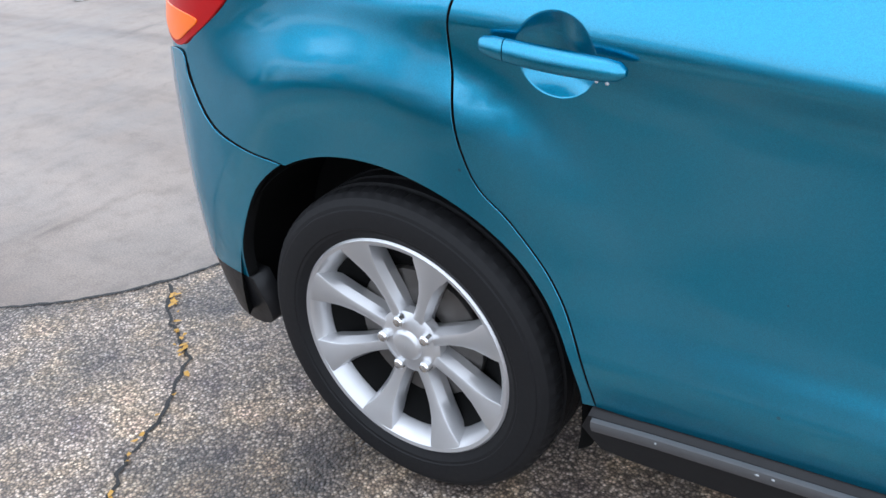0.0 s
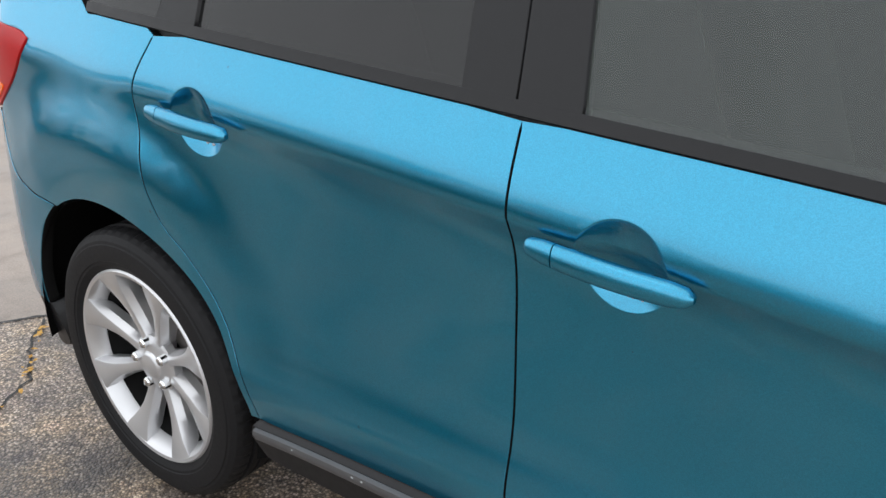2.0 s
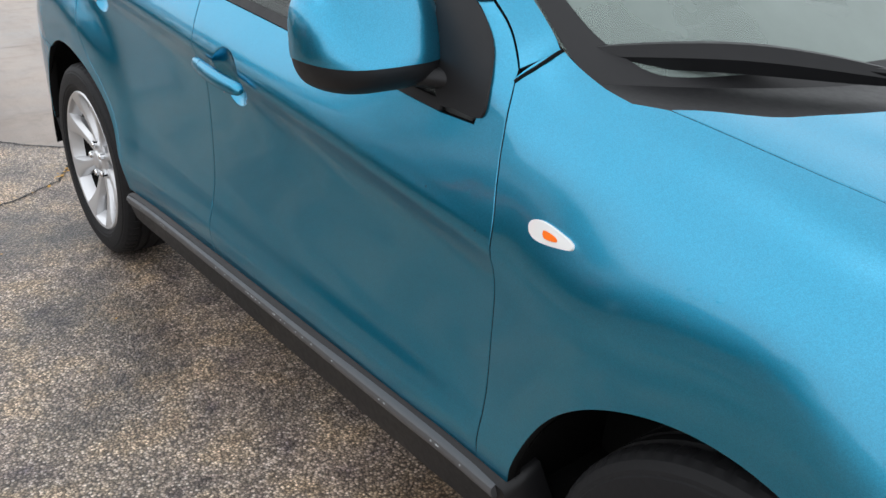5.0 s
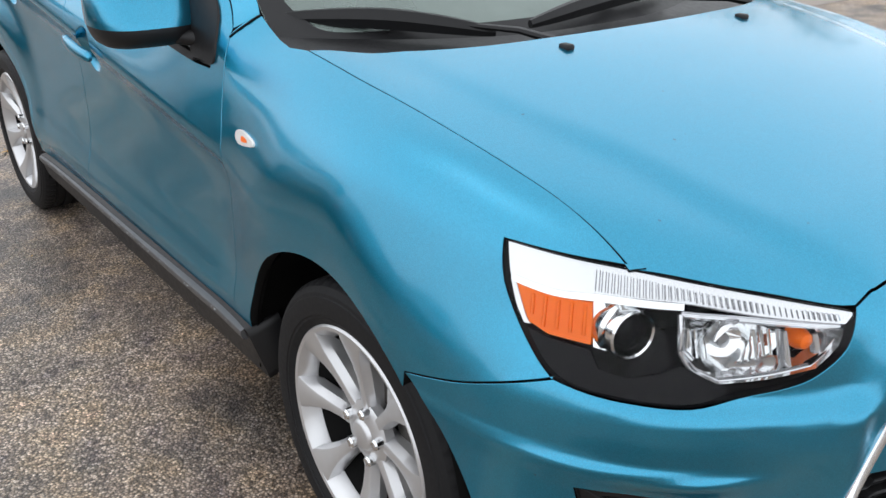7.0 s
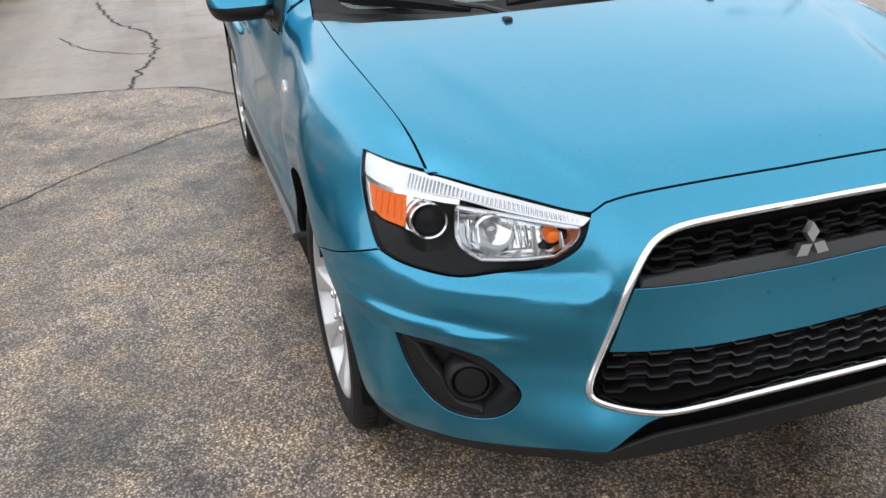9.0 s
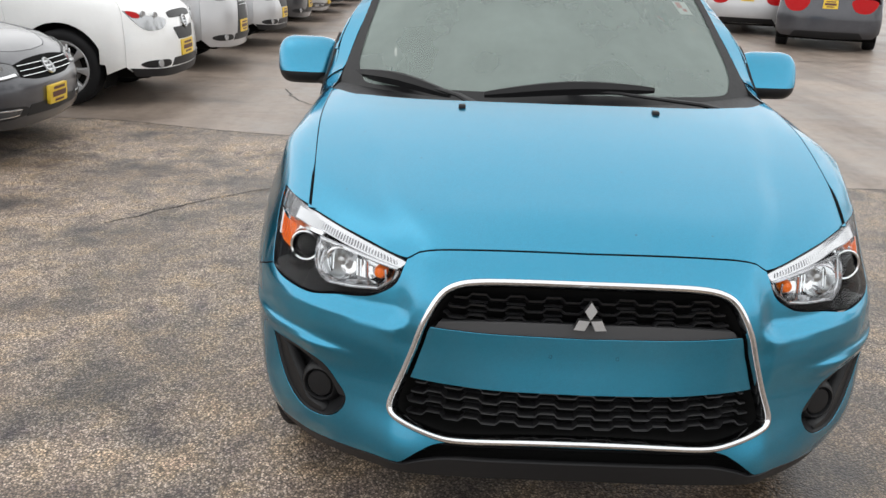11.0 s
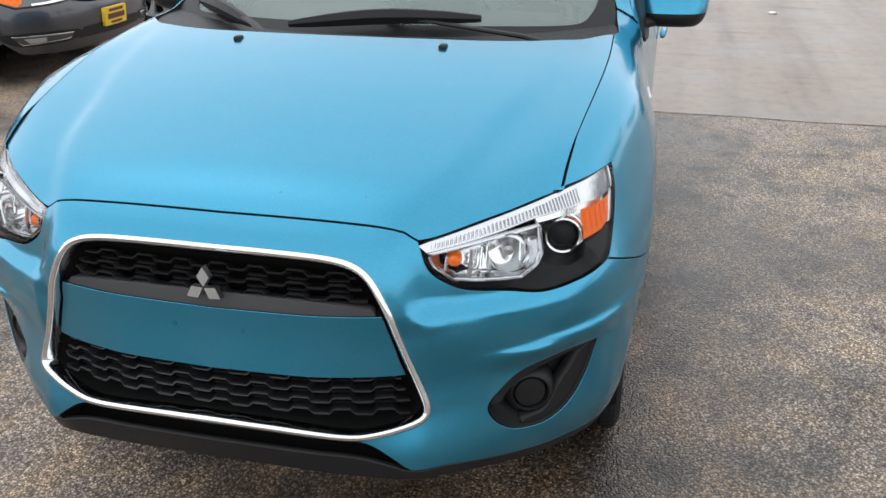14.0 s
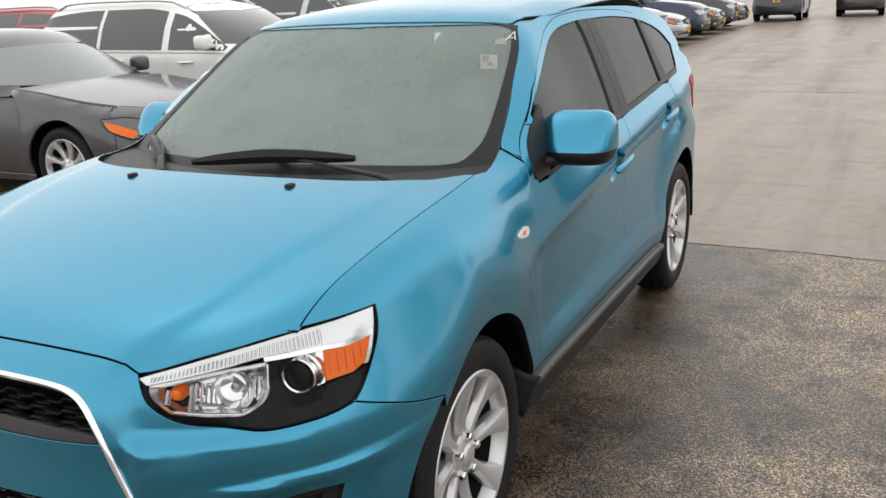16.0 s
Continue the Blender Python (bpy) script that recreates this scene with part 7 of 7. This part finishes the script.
    for s in (-1, 1):
        if style == "bars":
            hl = [(A(f1 + 6), zn + 0.004), (A(f1 + 6), zn + 0.004), (A(f1 - 4), zn + 0.008), (A(42), zn - 0.014), (A(26), zn - 0.066), (A(24), zn - 0.148), (A(24), zn - 0.148), (A(36), zn - 0.164), (A(f1 - 6), zn - 0.166), (A(f1 - 6), zn - 0.166), (A(f1 + 3), zn - 0.085)]
        else:
            hl = [(A(f1 - 1), zn - 0.04), (A(f1 - 1), zn - 0.04), (A(44), zn - 0.075), (A(27), zn - 0.12), (A(25), zn - 0.16), (A(30), zn - 0.215), (A(40), zn - 0.225), (A(f1 - 7), zn - 0.16)]
        hl = curve(hl, 3, True)
        lamp = lo.panel("headlamp", hl * [s, 1], nose, BLACK if style == "bars" else LAMPGREY, ob, "clear headlamp", h=0.05, edge=0.03, gap=0, offset=0.006)
        if style == "bars":
            lo.panel("lens", inset(hl, 0.010) * [s, 1], nose, LAMPSMOKE, lamp, "smoky clear lens", h=0.04, edge=0.02, gap=0, offset=0.009, depth=0.003)
            strip = [(A(27), zn - 0.128), (A(36), zn - 0.140), (A(f1 - 12), zn - 0.142), (A(f1 - 12), zn - 0.155), (A(36), zn - 0.154), (A(26), zn - 0.145)]
            lo.panel("lamp_strip", np.array(strip) * [s, 1], nose, CHROME, lamp, "bright lower strip", h=0.05, edge=0.03, gap=0, offset=0.013, depth=0.004)
        if amber:
            am = [(A(f1 + 4), zn - 0.022), (A(f1 + 4), zn - 0.022), (A(f1 - 3), zn - 0.060), (A(f1 - 9), zn - 0.112), (A(f1 - 7), zn - 0.154), (A(f1 - 7), zn - 0.154), (A(f1 + 1), zn - 0.090)] if style == "bars" else [(A(f1 - 2.0), zn - 0.047), (A(f1 - 8), zn - 0.064), (A(f1 - 9), zn - 0.105), (A(f1 - 5), zn - 0.10)]
            lo.panel("amber_corner", curve(am, 3, True) * [s, 1], nose, AMBER if style == "bars" else REDLENS, lamp, "amber corner" if style == "bars" else "red corner", h=0.04, edge=0.03, gap=0, offset=0.012, depth=0.004)
        pj, pn = lo.put(nose, np.array([[A(42) * s, zn - 0.080], [A(34) * s, zn - 0.095]]), 0.006)
        for q in pj:
            disc_lamp("lamp_bowl", Vector(q), Vector((0.95, 0.3 * s, 0)), [(0.038, 0.0), (0.034, 0.008), (0.024, 0.004), (0.001, 0.008)], LAMPGREY, lamp, "", 16)
        fg = [(A(40), zs + 0.17), (A(26), zs + 0.16), (A(25), zs + 0.10), (A(40), zs + 0.10), (A(46), zs + 0.14)] if style != "bars" else [(A(53), zs + 0.185), (A(24), zs + 0.165), (A(24), zs + 0.10), (A(44), zs + 0.088), (A(51), zs + 0.12)]
        fog = lo.panel("fog_recess", curve(fg, 3, True) * [s, 1], nose, BLACK, ob, "black fog lamp recess", h=0.06, edge=0.03, gap=0, offset=0.004, depth=0.004)
        fp, _ = lo.put(nose, np.array([[A(34) * s, zs + 0.135]]), 0.006)
        if style == "bars":
            fr_ = np.array([(A(50), zs + 0.172), (A(26), zs + 0.152), (A(28), zs + 0.108), (A(46.5), zs + 0.102)])
            lo.panel("fog_frame", fr_ * [s, 1], nose, CHROME, fog, "chrome fog lamp frame", h=0.05, edge=0.03, gap=0, offset=0.008, depth=0.006)
            lo.panel("fog_unit", inset(fr_, 0.007) * [s, 1], nose, LAMPDARK, fog, "", h=0.05, edge=0.03, gap=0, offset=0.010, depth=0.003)
            lo.panel("fog_lens", np.array([(A(46), zs + 0.150), (A(38), zs + 0.145), (A(38), zs + 0.116), (A(44), zs + 0.113)]) * [s, 1], nose, LAMPGREY, fog, "", h=0.05, edge=0.03, gap=0, offset=0.013, depth=0.003)
        else:
            disc_lamp("fog_lamp", Vector(fp[0]), Vector((0.95, 0.3 * s, 0)), [(0.042, 0.0), (0.04, 0.01), (0.001, 0.012)], LAMPGREY, fog, "", 16)
    if style == "split":
        gr = mirrored(np.vstack([curve([(0, zn - 0.06), (A(14), zn - 0.065), (A(21), zn - 0.08)], 4), curve([(A(20), zn - 0.125), (A(14), zn - 0.13), (0, zn - 0.13)], 4)]))
        g2 = mirrored(np.array([(0, zn - 0.225), (A(17), zn - 0.22), (A(17.5), zn - 0.235), (A(13), zn - 0.34), (0, zn - 0.345)]))
        lo.panel("lower_grille", g2, nose, BLACK, ob, "dark lower grille", h=0.06, edge=0.03, gap=0, offset=0.005, depth=0.005)
    elif style == "spindle":
        gr = mirrored(np.array([(0, zn - 0.04), (A(15), zn - 0.05), (A(11), zn - 0.26), (A(17), zs + 0.14), (A(16), zs + 0.12), (0, zs + 0.11)]))
    else:
        gr = mirrored(np.vstack([curve([(0, zn - 0.045), (A(14), zn - 0.052), (A(25), zn - 0.074)], 4), curve([(A(23.4), zn - 0.155), (A(14), zn - 0.185), (0, zn - 0.192)], 4)]))
    grille = lo.panel("grille", gr, nose, DARK if style == "bars" else BLACK, ob, "dark grille with chrome bars", h=0.06, edge=0.03, gap=0, offset=0.005, depth=0.005)
    for k in range({"bars": 3, "split": 0, "spindle": 6}[style]):
        z = zn - (0.086 if style == "bars" else 0.082) - (0.034 if style == "bars" else 0.042) * k
        wide = 23.5 - 0.4 * k if style == "bars" else 13.0 - 0.5 * k
        us = np.linspace(-A(wide), A(wide), 16)
        p, n = lo.put(nose, np.stack([us, 0 * us + z], 1), 0.008)
        bm = bmesh.new()
        tube(bm, [tuple(v) for v in p], 0.007, 6, 0.6)
        part("grille_bar", bm, CHROME, grille)
    p, n = lo.put(nose, np.array([[0.0, zn - (0.18 if style == "split" else 0.125)]]), 0.006)
    disc_lamp("badge", Vector(p[0]), Vector(n[0]), [(0.066, 0.0), (0.066, 0.012), (0.058, 0.016), (0.052, 0.012), (0.050, 0.004)], SATIN, grille, "round silver badge", 24)
    disc_lamp("badge_centre", Vector(p[0]), Vector(n[0]), [(0.052, 0.003), (0.001, 0.006)], LAMPDARK, grille, "dark badge centre", 24)
    for k in range(3):
        za = zn - (0.18 if style == "split" else 0.125) + 0.028 - 0.028 * k
        cross_bar = np.array([(-0.040 + 0.012 * abs(k - 1), za - 0.005), (0.040 - 0.012 * abs(k - 1), za - 0.005), (0.040 - 0.012 * abs(k - 1), za + 0.005), (-0.040 + 0.012 * abs(k - 1), za + 0.005)])
        lo.panel("badge_bar", cross_bar, nose, SATIN, grille, "", h=0.05, edge=0.03, gap=0, offset=0.016, depth=0.006)
    ik = mirrored(np.vstack([curve([(0, zs + 0.17), (A(20), zs + 0.165)], 3), curve([(A(23), zs + 0.09), (0, zs + 0.085)], 3)]))
    lo.panel("lower_intake", ik, nose, BLACK, ob, "black lower air intake", h=0.06, edge=0.03, gap=0, offset=0.004, depth=0.004)
    if trim_low:
        tr = mirrored(np.vstack([curve([(0, zs + 0.075), (A(30), zs + 0.08), (A(f1 - 2), zs + 0.11)], 4), curve([(A(f1 - 5), zs + 0.03), (A(25), zs + 0.0), (0, zs)], 4)]))
        lo.panel("bumper_trim", tr, nose, trim_low, ob, "dark lower bumper trim", h=0.06, edge=0.03, gap=0, offset=0.006, depth=0.01)
    if plate:
        for wy, off in (((nose, zs + (0.205 if style == "bars" else 0.25)), 0.030 if style == "bars" else 0.012), ((tail(1), (g["belt"][1] - 0.14) if g["deck"] else zs + 0.55), 0.012)):
            w_, z_ = wy
            pw, ph = (0.115, 0.066) if style == "bars" and w_ is nose else (0.152, 0.076)
            pl = np.array([(-pw, z_ - ph), (pw, z_ - ph), (pw, z_ + ph), (-pw, z_ + ph)])
            po = lo.panel("plate", pl, w_, YELLOW, ob, "yellow dealer plate with dark print", h=0.1, edge=0.05, gap=0, offset=off, depth=off)
            for bz, bw, bh in ((0.045, 0.66 * pw, 0.010), (0.0, 0.79 * pw, 0.020), (-0.045, 0.53 * pw, 0.009)):
                bar = np.array([(-bw, z_ + bz - bh), (bw, z_ + bz - bh), (bw, z_ + bz + bh), (-bw, z_ + bz + bh)])
                lo.panel("print_bar", bar, w_, PLATEINK, po, "", h=0.1, edge=0.06, gap=0, offset=off + 0.002, depth=0)
    if rails:
        for s in (-1, 1):
            xr = np.linspace(-0.55, rf0 - 0.25, 12)
            p, n = hi.put(hi.top(), np.stack([xr, 0 * xr + s * (rw_ - 0.02)], 1), 0.045)
            p[0, 2] -= 0.045
            p[-1, 2] -= 0.045
            bm = bmesh.new()
            tube(bm, [tuple(v) for v in p], 0.014, 8)
            part("roof_rail", bm, SATIN, ob, "silver roof rail")
    bm = bmesh.new()
    box(bm, (-ro + 0.15, -W + 0.3, zs - 0.02), (wb + fo - 0.2, W - 0.3, zs + 0.25), 0.04)
    box(bm, (ar, -W + 0.1, zs), (wb - ar, W - 0.1, zs + 0.2), 0.03)
    box(bm, (wb - 0.6, -W + 0.34, zs + 0.2), (wb + fo - 0.35, W - 0.34, zn - 0.16), 0.04)
    part("underbody", bm, DARK, ob, "dark underbody")
    hx = math.cos(radians(heading)), math.sin(radians(heading))
    if nose_at:
        o = (nose_at[0] - hx[0] * (wb + fo), nose_at[1] - hx[1] * (wb + fo))
    else:
        o = (tail_at[0] + hx[0] * ro, tail_at[1] + hx[1] * ro)
    ob.matrix_basis = pose(o[0], o[1], 0, 0, 0, heading)
    ob["_len"] = wb + fo
    return ob

def again(ob, nose, heading=90.0, tail=False, coat=None, label=""):
    """Another vehicle of the same shape; coat: its own colour."""
    d = ob["_len"] if not tail else -1.0
    hx = math.cos(radians(heading)), math.sin(radians(heading))
    c = copy_thing(ob, pose(nose[0] - hx[0] * d, nose[1] - hx[1] * d, 0, 0, 0, heading))
    if label:
        c["label"] = label
    if coat:
        old = bpy.data.materials[ob["_coat"]]
        for k in c.children_recursive:
            if k.type == "MESH" and k.data.materials and k.data.materials[0] == old:
                k.material_slots[0].link = "OBJECT"
                k.material_slots[0].material = coat
    return c

sedan = vehicle("sedan_car", "dark grey four-door sedan with chrome grille bars and a yellow plate", SEDAN, GREY, (-1.33, -3.36), pale=True, detail=1.6)
sedan["_coat"] = GREY.name
cross = vehicle("white_suv", "white mid-size SUV with dark glass and a yellow plate", CROSS, WHITE, (-3.95, -3.10), rails=True, trim_low=BLACK, detail=1.6, style="split")
cross["_coat"] = WHITE.name
tall = vehicle("silver_suv", "large silver SUV with a wide dark grille", TALL, SILVER, (-6.65, -3.12), rails=True, detail=1.2, style="spindle")
tall["_coat"] = SILVER.name
again(cross, (-9.30, -3.05), coat=SILVER, label="silver mid-size SUV parked beside the others")
again(tall, (-11.95, -3.05), coat=INK, label="black large SUV parked in the row")
again(sedan, (-14.6, -3.05), coat=SILVER, label="silver four-door sedan parked in the row")
again(cross, (-17.3, -3.05), coat=MAROON, label="dark maroon SUV, wet, parked in the row")
again(sedan, (-20.0, -3.05), coat=SILVER, label="silver sedan, wet, parked in the row")
again(cross, (-22.7, -3.0), coat=NAVY, label="navy blue SUV parked in the row")
again(sedan, (-25.4, -3.0), coat=INK, label="black sedan parked in the row")
again(cross, (-28.1, -3.0), coat=GREY, label="dark grey SUV parked in the row")
again(sedan, (-30.8, -3.0), coat=GREY, label="grey sedan at the end of the row")
# the row behind, tails towards the first
again(sedan, (-3.2, -9.4), -90.0, True, COBALT, "bright blue sedan seen from behind")
again(cross, (-6.0, -9.3), -90.0, True, RED, "red SUV seen from behind")
again(sedan, (-8.8, -9.3), -90.0, True, SILVER, "silver sedan seen from behind")
again(cross, (-11.6, -9.3), -90.0, True, INK, "black SUV seen from behind")
again(tall, (-14.4, -9.3), -90.0, True, NAVY, "navy large SUV seen from behind")
again(sedan, (-0.4, -9.4), -90.0, True, SILVER, "silver sedan in the row behind")
again(sedan, (-5.0, -20.0), 90.0, False, INK, "black sedan in the far row")
again(cross, (-8.0, -20.0), 90.0, False, SILVER, "silver SUV in the far row")
again(sedan, (-11.0, -20.0), 90.0, False, RED, "red sedan in the far row")
again(cross, (-14.0, -20.0), 90.0, False, WHITE, "white SUV in the far row")
# cars with their tails towards the lane, on the other side
again(sedan, (-11.4, 6.6), 158.0, True, GREY, "grey sedan with its tail to the lane")
coupe = vehicle("white_coupe", "pale silver two-door coupe with its tail to the lane", COUPE, SILVER, None, (-14.6, 6.1), 158.0, detail=1.0, amber=False)
again(cross, (-18.2, 6.4), 158.0, True, WHITE, "white SUV with its tail to the lane")
again(tall, (-33.0, -2.3), 180.0, True, INK, "dark SUV standing far down the lane")
again(tall, (-36.0, 0.6), 180.0, True, INK, "dark SUV far down the lane, seen from behind")
for o in scene.objects:
    for k in ("_len", "_coat"):
        if k in o:
            del o[k]

# ---- beyond the lane: trees and a lamp post, which the wet windows mirror ----
BARK = mat("bark", (0.10, 0.08, 0.06), 0.85)
rough_noise(BARK, 0.75, 0.95, 20.0, 0.6, 0.02)
FOLIAGE = mat("foliage", (0.05, 0.09, 0.025), 0.6)
hue = node(FOLIAGE, "ShaderNodeNewGeometry")
tint = ramp(FOLIAGE, hue.outputs["Random Per Island"], [(0.0, (0.03, 0.06, 0.016)), (0.6, (0.06, 0.10, 0.028)), (1.0, (0.11, 0.14, 0.04))])
link(FOLIAGE, tint.outputs[0], FOLIAGE.node_tree.nodes["Principled BSDF"].inputs["Base Color"])

def tree(x, y, h, seed):
    rnd = random.Random(seed)
    ob = empty("tree", "leafy green tree at the edge of the lot", "tree", (x, y, 0), group="trees round the lot")
    bm = bmesh.new()
    lean = rnd.uniform(-0.3, 0.3)
    trunk = [(lean * t * t, 0.2 * lean * t, h * 0.62 * t) for t in np.linspace(0, 1, 7)]
    tube(bm, trunk, [0.17 - 0.11 * t for t in np.linspace(0, 1, 7)], 9)
    tips = []
    for k in range(9):
        t = 0.38 + 0.6 * k / 9
        b = Vector((lean * t * t, 0.2 * lean * t, h * 0.62 * t))
        a, r = k * 2.4 + rnd.random(), h * rnd.uniform(0.18, 0.30)
        e = b + Vector((r * math.cos(a), r * math.sin(a), h * rnd.uniform(0.10, 0.24)))
        tube(bm, [b, b.lerp(e, 0.5) + Vector((0, 0, 0.12)), e], [0.06, 0.04, 0.02], 6)
        tips += [e, b.lerp(e, 0.6)]
    tips.append(Vector((lean, 0, h * 0.85)))
    part("trunk", bm, BARK, ob)
    verts, faces = [], []
    for e in tips:
        for k in range(95):
            d = Vector((rnd.gauss(0, 1), rnd.gauss(0, 1), rnd.gauss(0, 0.7))) * h * 0.062
            c, u, v = e + d, Vector((rnd.gauss(0, 1), rnd.gauss(0, 1), rnd.gauss(0, 1))).normalized(), Vector((rnd.gauss(0, 1), rnd.gauss(0, 1), rnd.gauss(0, 1))).normalized()
            r, i = rnd.uniform(0.07, 0.16), len(verts)
            verts += [c - u * r, c + v * r * 0.5, c + u * r, c - v * r * 0.5]
            faces.append((i, i + 1, i + 2, i + 3))
    link_mesh("crown", verts, faces, FOLIAGE, ob, smooth=False)

for k, (x, y, h) in enumerate(((-7.0, 17.0, 7.5), (-14.5, 19.5, 8.5), (0.5, 18.5, 7.0), (-23.0, 18.0, 8.0))):
    tree(x, y, h, 40 + k)

post = empty("street_lamp", "grey steel lamp post beside the lot", "street lamp", (-10.5, 13.0, 0))
bm = bmesh.new()
lathe(bm, [(0.001, 0.0), (0.20, 0.0), (0.20, 0.5), (0.17, 0.55), (0.001, 0.55)], 20, Matrix.Rotation(radians(90), 4, "X") @ Matrix.Diagonal((1, 1, -1, 1)))
part("base", bm, CONCRETE, post, "concrete base")
bm = bmesh.new()
tube(bm, [(0, 0, 0.5), (0, 0, 4.0), (0, 0, 8.5)], [0.075, 0.065, 0.05], 12)
part("pole", bm, STEEL, post)
bm = bmesh.new()
tube(bm, [(0, 0, 8.4), (0, -0.5, 8.6), (0, -1.3, 8.65)], 0.03, 8)
arm_ = part("arm", bm, STEEL, post)
bm = bmesh.new()
box(bm, (-0.17, -1.85, 8.56), (0.17, -1.25, 8.70), 0.05)
part("lamp_head", bm, STEEL, post)
